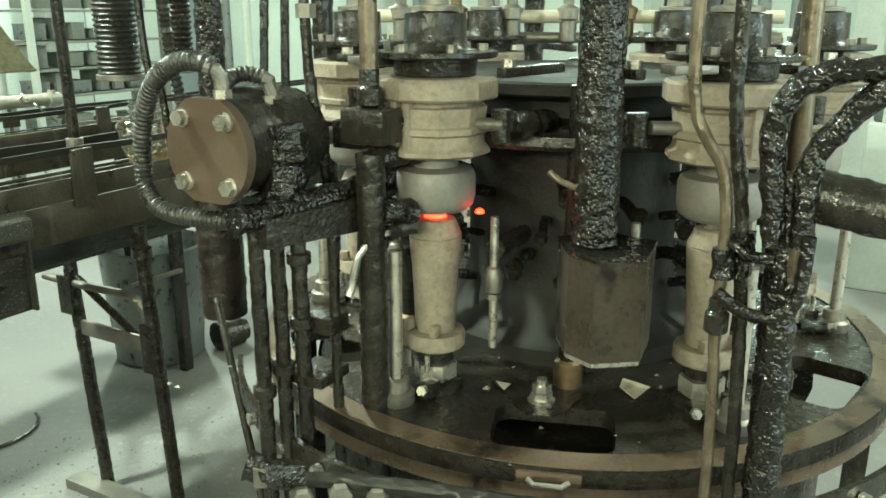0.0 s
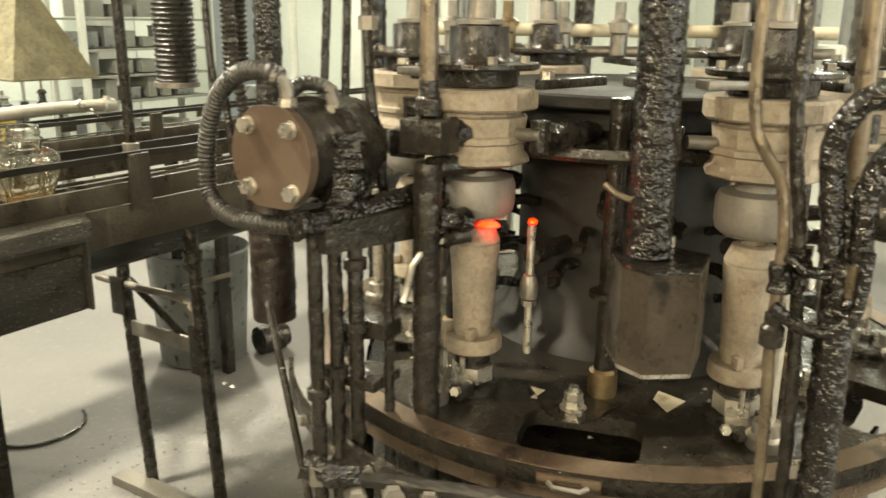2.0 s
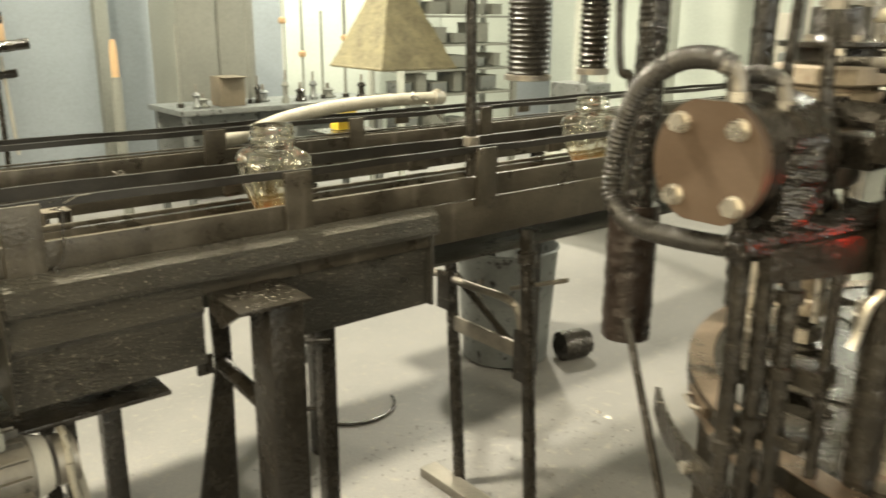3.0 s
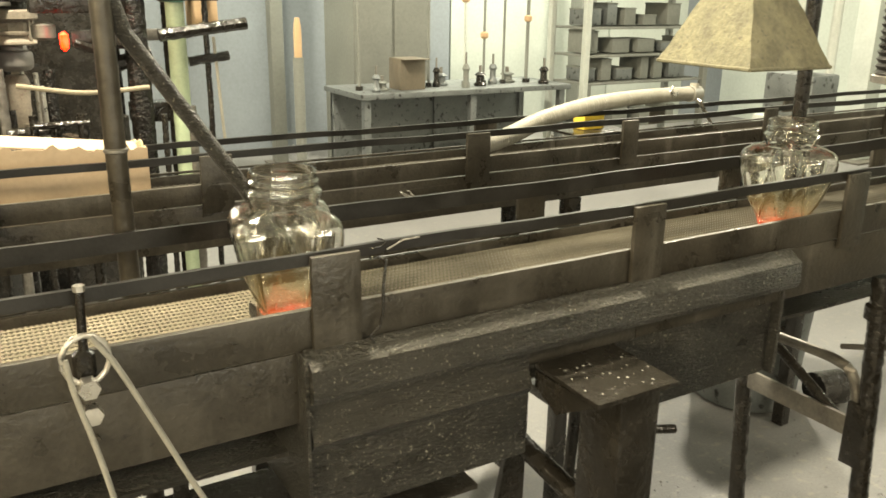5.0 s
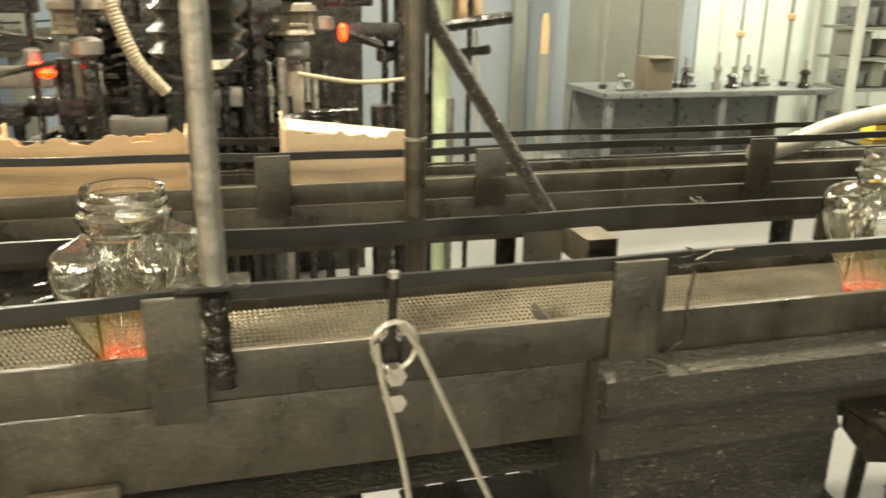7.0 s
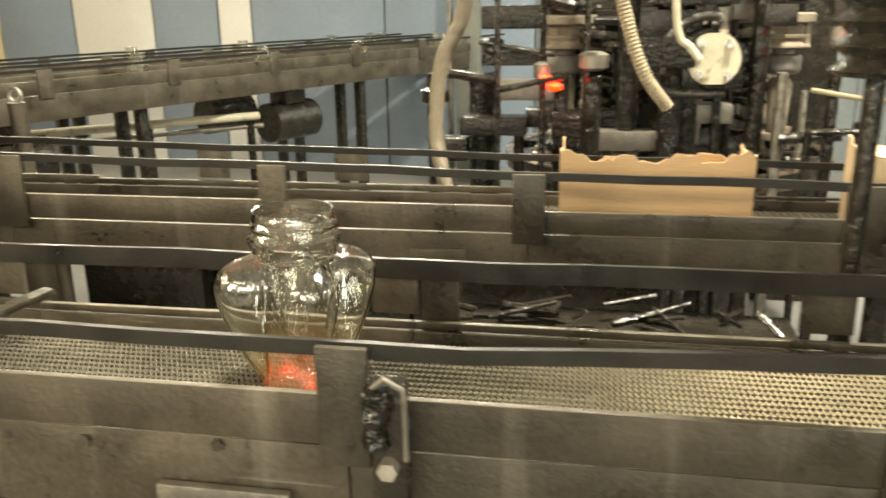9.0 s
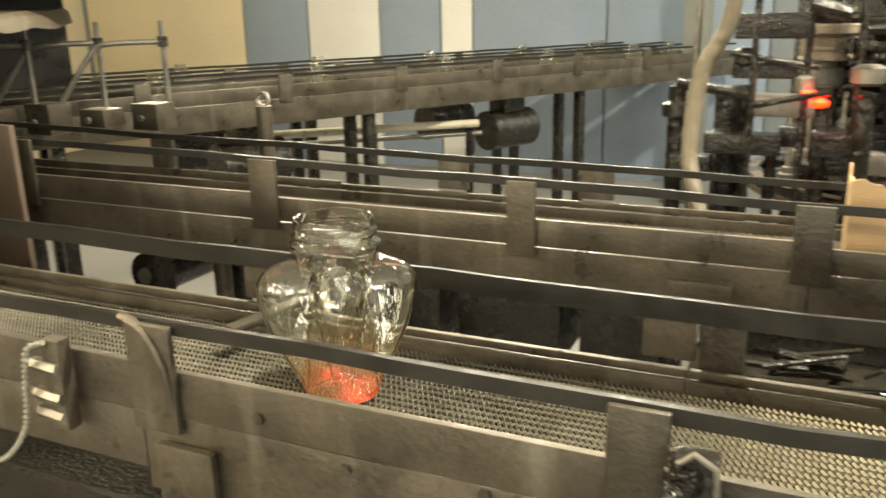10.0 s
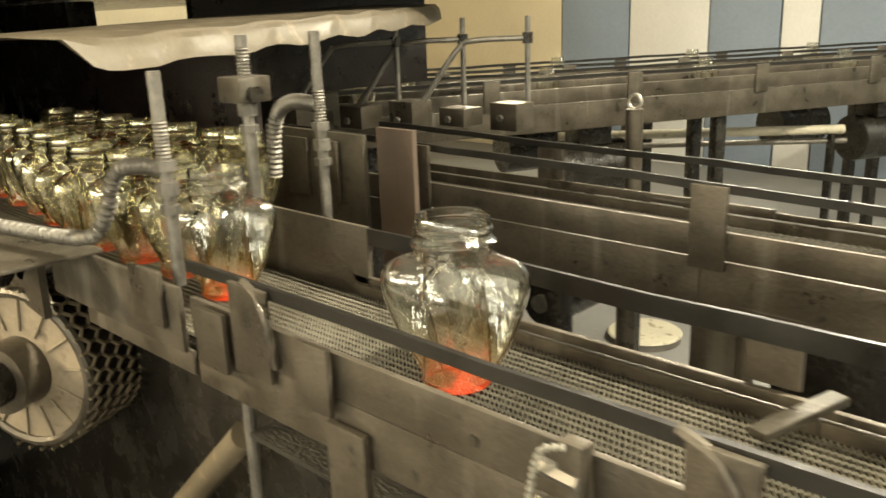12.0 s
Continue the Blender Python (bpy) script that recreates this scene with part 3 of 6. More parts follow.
for xa, xb in ((-2.3, 0.56), (1.0, 4.4)):
    part("return_pan", box(B(), xa, xb - 0.01, 2.24, 2.46, 0.9, 0.908), GRIT, A)
belt_a = wire_belt("wire_belt", -3.2, 6.8, 2.206, 2.506, 1.0715, 0.0078, WIRE, "woven steel wire conveyor belt running between side plates")
Bc = conveyor("empty_conveyor", "second black steel conveyor running beside the jar conveyor", (-3.1, 5.4), 2.947, 3.292, 1.163, 1.118, 1.019, lambda x: 1.230 + 0.0175 * max(0.0, -x - 0.2), lambda x: 1.199 + 0.0165 * max(0.0, -x), 1.09,
              [(-2.62, -2.55), (-1.89, -1.82), (-1.295, -1.238), (-0.79, -0.728), (-0.2, -0.13), (0.26, 0.33), (0.93, 1.0), (1.45, 1.51), (2.05, 2.11), (2.7, 2.77)],
              [(-2.5, -2.42), (-1.6, -1.52), (-1.25, -1.17), (-0.7, -0.62), (0.05, 0.12), (1.18, 1.26), (1.9, 1.97), (2.6, 2.67)], [(-3.1, -1.87, PLATE_L, 0.016, 0), (-1.87, -0.76, PLATE_L, 0.009, 0), (-0.76, 1.48, PLATE, 0, 0), (1.48, 5.4, PLATE, 0, 0)], drop=0.038)
belt_b = wire_belt("wire_belt", -3.0, 5.3, 2.965, 3.275, 1.0935, 0.016, WIRE_D, "dark woven wire conveyor belt with no jars on it")
bm = B()
for x in (-2.2, -1.02, 0.45, 1.3, 2.4):
    for y in (2.97, 3.26):
        part("leg", box(B(), x - 0.022, x + 0.022, y - 0.022, y + 0.022, 0.0, 1.017, 0.002), OILY, Bc)
    part("tie_bar", box(B(), x - 0.018, x + 0.018, 2.992, 3.238, 0.35, 0.385, 0.002), OILY, Bc)
part("gusset_plate", box(B(), -0.884, -0.828, 2.5405, 2.548, 1.03, 1.185, 0.002), PLATE, A)
part("cover_strip", box(B(), -0.99, -0.88, 2.9385, 2.946, 1.06, 1.084, 0.002), PLATE_L, Bc)
# boxes bolted under the second conveyor, seen between the rails
for xa, xb in ((-1.42, -1.2), (-1.16, -0.98), (-0.92, -0.5), (-1.74, -1.46)):
    part("side_pocket", box(B(), xa, xb, 2.985, 3.2, 0.86, 1.016, 0.006), OILY, Bc)
part("under_panel", box(B(), -1.9, -1.8, 2.985, 2.995, 0.78, 1.016, 0.003), PLATE_L, Bc)
part("rounded_rib", cyl(B(), (-1.785, 2.98, 0.78), (-1.785, 2.98, 1.015), 0.016, n=14), PLATE_L, Bc)
part("gear_motor", cyl(B(), (-2.235, 2.96, 0.945), (-2.235, 3.2, 0.945), 0.055, n=24), OILY, Bc)
part("motor_boss", cyl(B(), (-2.235, 2.945, 0.945), (-2.235, 2.959, 0.945), 0.02, n=16), DULL, Bc)
part("standpipe", cyl(B(), (-2.08, 3.05, 0), (-2.08, 3.05, 1.015), 0.022, n=14), PLATE_L, Bc)
bm = B()
for i in range(26):
    x, y = -0.86 + 0.021 * i + random.uniform(-0.02, 0.02), 2.8 + random.uniform(-0.06, 0.08)
    cyl(bm, (x, y, 0.985 + random.uniform(0, 0.03)), (x + random.uniform(-0.12, 0.12), y + random.uniform(-0.05, 0.05), 0.99 + random.uniform(0, 0.05)), random.uniform(0.003, 0.008), n=7)
tray = thing("parts_tray", (-0.6, 2.8, 0), "dark steel tray filled with loose bolts and rods", "tray")
part("pan", box(B(), -0.93, -0.28, 2.7, 2.93, 0.962, 0.98, 0.004), OILY, tray)
part("loose_bolts", bm, OILY, tray, "oily loose bolts and rods")
for x in (-0.88, -0.33):
    part("leg", box(B(), x - 0.015, x + 0.015, 2.8, 2.83, 0, 0.962, 0.002), OILY, tray)

# seams, bolts and patches on the jar conveyor's near face
for x, z in ((-1.209, 1.071), (-1.045, 1.079), (-0.62, 1.03), (-0.08, 1.03), (0.1, 1.115), (-1.32, 1.112), (-1.75, 1.115), (-2.0, 1.12), (1.6, 1.1)):
    part("bolt_head", hexnut(B(), (x, 2.1875, z), 0.0075, 0.006, (0, -1, 0)), PLATE, A)
for xa, xb, za, zb, mt in ((-1.47, -1.385, 0.97, 1.056, PLATE_L), (-0.5, -0.4, 0.93, 1.0, PLATE_L), (-2.0, -1.925, 0.93, 1.06, PLATE_L), (-1.12, -0.96, 0.99, 1.03, DULL)):
    part("patch_plate", box(B(), xa, xb, 2.172, 2.1845, za, zb, 0.004), mt, A)

# the gritty guard under the jar conveyor
g = thing("drip_guard", (0.19, 2.17, 0), "gritty black sheet-steel guard hung on the conveyor's face", "guard")
m = Matrix(((0, 0, 1, 0), (1, 0, 0, 0), (0, 1, 0, 0), (0, 0, 0, 1)))
part("sloping_ledge", prism(B(), [(2.181, 1.094), (2.176, 1.094), (2.147, 1.074), (2.143, 1.034), (2.15, 1.022), (2.181, 1.022)], 0.192, 1.205, m), GRIT, g)
part("front_sheet", box(B(), 0.192, 0.572, 2.168, 2.177, 0.83, 1.021, 0.002), GRIT, g)
part("ridge", prism(B(), [(2.1675, 0.985), (2.1675, 0.94), (2.153, 0.958)], 0.194, 0.57, m), GRIT, g)
part("recessed_sheet", box(B(), 0.78, 1.205, 2.20, 2.21, 0.82, 1.021, 0.002), GRIT, g)
part("top_strip", box(B(), 0.588, 0.779, 2.20, 2.21, 0.945, 1.021, 0.002), GRIT, g)
part("end_sheet", box(B(), 1.206, 1.216, 2.181, 2.42, 0.82, 1.06, 0.002), GRIT, g)
part("side_cheek", box(B(), 0.186, 0.1915, 2.158, 2.4, 0.83, 1.09, 0.001), GRIT, g)
st = thing("shelf_post", (0.67, 2.09, 0), "square steel post with a gritty slanted cap plate", "post")
part("cap_plate", box(B(), -0.083, 0.083, -0.078, 0.078, -0.004, 0.004, 0.001, pose(0.668, 2.092, 0.984, 1.5, 0, 0)), OILY, st)
part("shaft", box(B(), 0.668, 0.752, 2.05, 2.15, 0.012, 0.976, 0.006), OILY, st)
part("foot", box(B(), 0.62, 0.78, 2.0, 2.18, 0, 0.012, 0.002), OILY, st)
part("gusset", prism(B(), [(2.02, 0.978), (2.168, 0.978), (2.168, 0.95), (2.11, 0.925)], 0.585, 0.592, m), OILY, st)
part("cross_bolt", tube(B(), [(0.748, 2.1, 0.86), (0.8, 2.09, 0.85), (0.83, 2.085, 0.845)], 0.008), OILY, st)
part("brace", cyl(B(), (0.68, 2.34, 0.74), (0.71, 2.15, 0.68), 0.02), OILY, st)

# legs of the jar conveyor
fl = thing("conveyor_leg", (0.68, 2.35, 0), "black sheet-steel conveyor leg with a spread foot", "leg", "legs under the conveyor")
part("plate", prism(B(), [(0.661, 0.9), (0.708, 0.9), (0.708, 0.733), (0.7, 0.29), (0.7, 0.01), (0.565, 0.01), (0.585, 0.3), (0.666, 0.733)], 2.345, 2.357, Matrix(((1, 0, 0, 0), (0, 0, 1, 0), (0, 1, 0, 0), (0, 0, 0, 1)))), OILY, fl)
part("foot", box(B(), 0.55, 0.72, 2.3, 2.4, 0, 0.01, 0.002), OILY, fl)
part("lug", box(B(), 0.62, 0.66, 2.345, 2.357, 0.72, 0.77, 0.002), OILY, fl)
fr = thing("leg_frame", (1.57, 2.34, 0), "oily black steel leg frame under the conveyor", "frame")
part("leg", tube(B(), [(1.57, 2.55, 0.98), (1.57, 2.48, 0.0)], 0.021, 10, 0.0015, bend=False), OILY, fr)
part("leg", tube(B(), [(1.57, 2.195, 0.97), (1.56, 2.125, 0.0)], 0.021, 10, 0.0015, bend=False), OILY, fr)
part("cross_bar", box(B(), 1.555, 1.567, 2.17, 2.5, 0.565, 0.615, 0.002), DULL, fr)
part("sole_bar", box(B(), 1.49, 1.56, 2.06, 2.6, 0, 0.035, 0.003), DULL, fr)
part("diagonal", cyl(B(), (1.575, 2.515, 0.75), (1.575, 2.19, 0.56), 0.013), OILY, fr)
part("knob", lathe(B(), [(0.014, 0.86), (0.03, 0.87), (0.03, 0.9), (0.014, 0.91)], (1.57, 2.19)), OILY, fr)
part("loop_bar", tube(B(), [(1.56, 2.66, 0.74), (1.565, 2.45, 0.735), (1.57, 2.27, 0.735), (1.575, 2.22, 0.7), (1.575, 2.2, 0.6)], 0.013), DULL, fr)
part("lever", cyl(B(), (1.6, 2.28, 0.76), (1.56, 2.02, 0.86), 0.007), DULL, fr)
part("gusset", box(B(), 1.545, 1.556, 2.515, 2.58, 0.63, 0.76, 0.002), OILY, fr)
part("gusset", box(B(), 1.545, 1.556, 2.16, 2.21, 0.5, 0.66, 0.002), OILY, fr)
for x, y in ((1.03, 2.44), (0.42, 2.4), (-0.1, 2.45), (-1.15, 2.45), (-1.9, 2.42), (3.2, 2.36)):
    leg = thing("conveyor_leg", (x, y, 0), "black steel conveyor leg bolted to the floor", "leg", "legs under the conveyor")
    part("shaft", box(B(), x - 0.022, x + 0.022, y - 0.022, y + 0.022, 0.012, 0.9 if x < 1.2 else 0.98, 0.003), OILY, leg)
    part("foot", box(B(), x - 0.06, x + 0.06, y - 0.06, y + 0.06, 0, 0.012, 0.002), OILY, leg)
thin = thing("thin_rod", (0.93, 2.5, 0), "thin dark rod leaning against the conveyor's leg", "rod")
part("rod", cyl(B(), (0.93, 2.5, 0.0), (0.92, 2.44, 0.86), 0.014), OILY, thin)
part("hook", tube(B(), [(0.928, 2.47, 0.5), (0.96, 2.47, 0.48), (1.0, 2.46, 0.47)], 0.007), OILY, thin)

# grey bin behind the leg frame
b = thing("waste_bin", (2.52, 3.2, 0), "round galvanised waste bin standing on the concrete floor", "bin")
part("body", lathe(B(), [(0.18, 0.0), (0.2, 0.012), (0.235, 0.54), (0.243, 0.545), (0.235, 0.553), (0.227, 0.54), (0.192, 0.03), (0.002, 0.02)], (2.48, 3.22), 40, False), BIN, b)
part("floor_disc", lathe(B(), [(0.002, 0.0), (0.18, 0.0), (0.18, 0.01), (0.002, 0.01)], (2.48, 3.22), 24, False), BIN, b)
part("handle", tube(B(), [(2.27, 3.15, 0.42), (2.23, 3.13, 0.44), (2.23, 3.13, 0.36), (2.28, 3.16, 0.34)], 0.008), DULL, b)
k = thing("cast_foot", (2.72, 2.98, 0), "black cast-iron foot lying beside the bin", "casting")
part("hub", cyl(B(), (2.63, 3.0, 0.07), (2.75, 2.97, 0.07), 0.07), OILY, k)
part("rim", cyl(B(), (2.75, 2.97, 0.07), (2.78, 2.96, 0.07), 0.055), OILY, k)
lid = thing("drum_lid", (1.6, 3.22, 0), "pale round drum lid with a dark rim lying on the floor", "lid")
part("disc", lathe(B(), [(0.003, 0.004), (0.17, 0.004), (0.178, 0.007), (0.003, 0.008)], (1.6, 3.22), 40, False), CONCRETE, lid)
part("rim", tube(B(), [(1.6 + 0.183 * math.cos(a), 3.22 + 0.183 * math.sin(a), 0.008) for a in [radians(175 + 5 * i) for i in range(35)]], 0.007, 6), OILY, lid)


# ---- glass jars ----
def jar_shape(scale=1.0, thick=True):
    """A jar with a round mouth, four bulging lobes and a narrow foot."""
    outer = [(0.0, 0.006, 0), (0.03, 0.003, 0), (0.041, 0.0, 0), (0.0455, 0.003, 0), (0.0475, 0.010, 0), (0.0465, 0.02, 0.03), (0.046, 0.03, 0.09), (0.046, 0.042, 0.2), (0.0465, 0.055, 0.32), (0.047, 0.07, 0.46), (0.047, 0.085, 0.6),
             (0.047, 0.1, 0.74), (0.0475, 0.115, 0.87), (0.048, 0.13, 0.97), (0.048, 0.142, 1.0), (0.0485, 0.152, 0.96), (0.0485, 0.161, 0.82), (0.049, 0.168, 0.6), (0.0495, 0.173, 0.36), (0.05, 0.1765, 0.14), (0.0505, 0.181, 0.0), (0.0525, 0.188, 0.0),
             (0.0555, 0.193, 0), (0.0555, 0.198, 0), (0.051, 0.202, 0), (0.0485, 0.206, 0), (0.0515, 0.21, 0), (0.0515, 0.214, 0), (0.0485, 0.218, 0), (0.049, 0.227, 0), (0.0475, 0.23, 0)]
    inner = [(r - 0.0042 if r > 0.006 else 0, max(z, 0.009) if z < 0.2 else z, f) for r, z, f in outer[::-1]]
    inner = [(max(r, 0.0), z, f) for r, z, f in inner]
    inner[0] = (0.0445, 0.229, 0)
    def shell(rows):
        bm, n, rings = B(), 96, []
        for r, z, f in rows:
            if r < 1e-5:
                rings.append([bm.verts.new((0, 0, z * scale))])
                continue
            ring = []
            for i in range(n):
                a = i * math.tau / n
                lobe = max(0.0, f - 0.98 * math.sin(2 * a) ** 2)
                rr = min(r, 0.0465 + 0.08 * max(0, 0.3 - f)) + 0.052 * lobe ** 0.62 if f else r
                ring.append(bm.verts.new((rr * math.cos(a) * scale, rr * math.sin(a) * scale, z * scale)))
            rings.append(ring)
        for a, b2 in zip(rings, rings[1:]):
            for i in range(n):
                j = (i + 1) % n
                if len(a) == 1:
                    bm.faces.new((a[0], b2[j], b2[i]))
                elif len(b2) == 1:
                    bm.faces.new((a[i], a[j], b2[0]))
                else:
                    bm.faces.new((a[i], a[j], b2[j], b2[i]))
        return bm

    cut = 21
    bowl = shell(outer[:cut + 1])
    hollow = shell(inner[len(inner) - 1 - cut:])
    me = bpy.data.meshes.new("hollow")
    hollow.to_mesh(me)
    hollow.free()
    if thick:
        bowl.from_mesh(me)
    return bowl, shell(outer[cut:] + inner[:len(inner) - cut])


def make_jar(name, scale, mt, label, group, thick=True):
    j = thing(name, (0, 0, 0), label, "jar", group)
    bowl, neck = jar_shape(scale, thick)
    part("bowl", bowl, mt, j, mend=False)
    part("screw_neck", neck, mt, j, mend=False)
    return j


JAR_Z, JAR_Y, JAR_TURN, SPEED = 1.0738, 2.348, -57, 0.3083
jar = make_jar("glass_jar", 1.035, JAR, "clear four-lobed glass jar with an orange-hot foot", "jars on the conveyor")
queued = make_jar("glass_jar", 1.035, JAR_Q, "clear glass jar standing in the queue before the tunnel", "queue of jars", False)
jars = [jar] + [copy_thing(jar, Matrix()) for _ in range(3)]
queue = []
for i in range(9):
    q = copy_thing(queued, pose(-2.7 - 0.168 * i, 2.372 + random.uniform(-0.006, 0.01) + (0.0 if i < 3 else 0.018 * (i - 2)), JAR_Z, 0, 0, JAR_TURN + random.uniform(-40, 40)))
    queue.append(q)
for i in range(6):
    q = copy_thing(queued, pose(-2.98 - 0.19 * i, 2.66 + random.uniform(-0.006, 0.01), JAR_Z, 0, 0, random.uniform(0, 90)))
queued.location = (-2.885, 2.655, JAR_Z)

# broken glass and grit swept against the machine
def scatter(name, count, x0, x1, y0, y1, size, mt, label, z=0.0):
    V, F = [], []
    for i in range(count):
        x, y, a, r = random.uniform(x0, x1), random.uniform(y0, y1), random.uniform(0, 6.3), size * random.uniform(0.3, 1.0)
        k = len(V)
        for j in range(3):
            b = a + j * 2.1 + random.uniform(-0.5, 0.5)
            V.append((x + r * math.cos(b), y + r * math.sin(b), z + 0.0005))
        V.append((x + r * 0.2, y, z + r * random.uniform(0.3, 0.8)))
        F += [(k, k + 1, k + 3), (k + 1, k + 2, k + 3), (k + 2, k, k + 3), (k, k + 2, k + 1)]
    me = bpy.data.meshes.new(name)
    me.from_pydata(V, [], F)
    me.materials.append(mt)
    return tagged(new(name, me), label, "debris", kind="stuff")


scatter("floor_grit", 1900, 0.5, 2.4, 1.3, 2.9, 0.009, CONCRETE, "pale broken glass and grit on the floor")
scatter("floor_grit", 160, 0.0, 3.4, 2.4, 4.6, 0.007, BIN, "dark grit scattered on the concrete floor")
scatter("glass_chips", 34, 0.592, 0.744, 2.02, 2.14, 0.0034, DUCT, "pale glass chips lying on the cap plate", 0.9885)
scatter("glass_chips", 40, 0.85, 1.7, 0.3, 1.4, 0.009, STEEL, "bright glass chips fallen on the table", 0.9305)

# ---- the forming machine: turning table with six mould stations ----
CX, CY, ZT = 1.61, 0.857, 0.93
carousel = thing("mould_carousel", (CX, CY, 0), "dark oily turning table carrying six pale iron moulds", "machine")


def ringpoint(r, a):
    return (r * math.cos(radians(a)), r * math.sin(radians(a)))


def slot_outline(mid):
    """A rounded slot across the table's rim at the angle mid."""
    pts, r0, r1, h, c = [], 0.465, 0.61, 0.1, 0.028
    for cx, cy, a0 in ((r1 - c, h - c, 0), (r0 + c, h - c, 90), (r0 + c, -h + c, 180), (r1 - c, -h + c, 270)):
        for k in range(6):
            a = radians(a0 + 18 * k)
            pts.append((cx + c * math.cos(a), cy + c * math.sin(a)))
    m = radians(mid)
    return [(x * math.cos(m) - y * math.sin(m), x * math.sin(m) + y * math.cos(m)) for x, y in pts]


def table_plate():
    bm, edges = B(), []
    loops = [[ringpoint(0.665, 2.5 * i) for i in range(144)]] + [slot_outline(139 + 60 * k) for k in range(6)]
    for lp in loops:
        vs = [bm.verts.new((x, y, ZT)) for x, y in lp]
        edges += [bm.edges.new((vs[i], vs[(i + 1) % len(vs)])) for i in range(len(vs))]
    bmesh.ops.triangle_fill(bm, use_beauty=True, edges=edges)
    out = bmesh.ops.extrude_face_region(bm, geom=list(bm.faces))
    bmesh.ops.translate(bm, verts=[v for v in out["geom"] if isinstance(v, bmesh.types.BMVert)], vec=(0, 0, -0.03))
    return bm


def piece(name, bm, mt, parent, label="", turn=0.0):
    """A mesh in the carousel's own space, turned about its axis."""
    ob = new(name, mesh_of(name, bm, mt, Vector((0, 0, 0))))
    ob.parent = parent
    ob.rotation_euler[2] = radians(turn)
    ORG[ob] = ORG[carousel]
    return tagged(ob, label)


piece("table", table_plate(), OILY, carousel, "oily steel table with rounded slots")
piece("rim_strip", lathe(B(), [(0.618, ZT + 0.001), (0.664, ZT + 0.001), (0.664, ZT + 0.003), (0.618, ZT + 0.003)], n=144, closed=False), TABLE, carousel, "rubbed brown rim of the table")
piece("rim_band", lathe(B(), [(0.655, 0.87), (0.662, 0.872), (0.662, 0.899), (0.655, 0.899), (0.65, 0.885)], n=96, closed=False), TABLE, carousel)
# core and deck are blackened to paint in the void between the stations
piece("core", lathe(B(), [(0.3, ZT), (0.3, 0.96), (0.25, 0.99), (0.22, 1.05), (0.22, 1.36), (0.26, 1.4), (0.26, 1.44)], n=40), SHADE_BLACK, carousel, "matt black core standing in for the table's dark void")
piece("top_deck", lathe(B(), [(0.2, 1.442), (0.325, 1.442), (0.33, 1.446), (0.33, 1.464), (0.325, 1.468), (0.02, 1.47)], n=64), SHADE_BLACK, carousel)
piece("mid_ring", lathe(B(), [(0.28, 1.36), (0.4, 1.362), (0.405, 1.37), (0.4, 1.385), (0.28, 1.39)], n=48), OILY, carousel)

UX, UY = ringpoint(0.468, 1.8)   # where a mould stands
kit = []   # name, mesh, parent's name, label


def kit_add(name, bm, mt, under="", label=""):
    kit.append((name, mesh_of(name, bm, mt, Vector((0, 0, 0))), under, label))


c = (UX, UY)
kit_add("mould", lathe(B(), [(0.034, 1.041), (0.0365, 1.055), (0.038, 1.1), (0.0405, 1.15), (0.044, 1.19), (0.0455, 1.209), (0.0455, 1.213), (0.043, 1.214), (0.043, 1.2165), (0.0455, 1.217), (0.0345, 1.243), (0.03, 1.245), (0.02, 1.245), (0.018, 1.225)], c), MOULD, "", "pale scaled cast-iron blank mould")
kit_add("mould_foot", lathe(B(), [(0.036, 1.008), (0.05, 1.01), (0.0535, 1.014), (0.0535, 1.033), (0.051, 1.039), (0.036, 1.041)], c), MOULD, "mould")
for s in (-1, 1):
    kit_add("foot_lug", box(B(), UX + 0.026, UX + 0.045, UY + s * 0.03 - 0.006, UY + s * 0.03 + 0.006, 1.0415, 1.062, 0.002), MOULD, "mould")
    kit_add("half_bolt", cyl(B(), (UX + 0.047, UY + s * 0.022, 0.975), (UX + 0.047, UY + s * 0.022, 1.0075), 0.005, n=8), STEEL, "mould")
kit_add("pedestal", lathe(B(), [(0.05, ZT), (0.05, 0.94), (0.026, 0.945), (0.024, 0.98), (0.034, 0.985), (0.034, 1.004), (0.028, 1.0075)], c, 24), OILY, "")
kit_add("lock_nut", hexnut(B(), (UX, UY, 0.949), 0.039, 0.03), STEEL, "pedestal")
kit_add("guide_rod", cyl(B(), (0.565, 0.01, ZT), (0.565, 0.01, 1.205), 0.0115, n=18), STEEL, "", "bright steel guide rod")
kit_add("rod_socket", lathe(B(), [(0.03, ZT), (0.032, 0.935), (0.032, 0.95), (0.024, 0.955), (0.022, 0.975), (0.0125, 0.978)], (0.565, 0.01), 20), DULL, "")
bm = B()
box(bm, 0.49, 0.56, -0.035, 0.035, 0.938, 0.95, 0.003)
box(bm, 0.5, 0.54, 0.03, 0.055, 0.935, 0.962, 0.003)
kit_add("clamp", bm, OILY)
for s in (-1, 1):
    kit_add("clamp_bolt", hexnut(B(), (0.54, s * 0.05, 0.955), 0.009, 0.014, (1, s * 0.4, 0.3)), STEEL, "clamp")
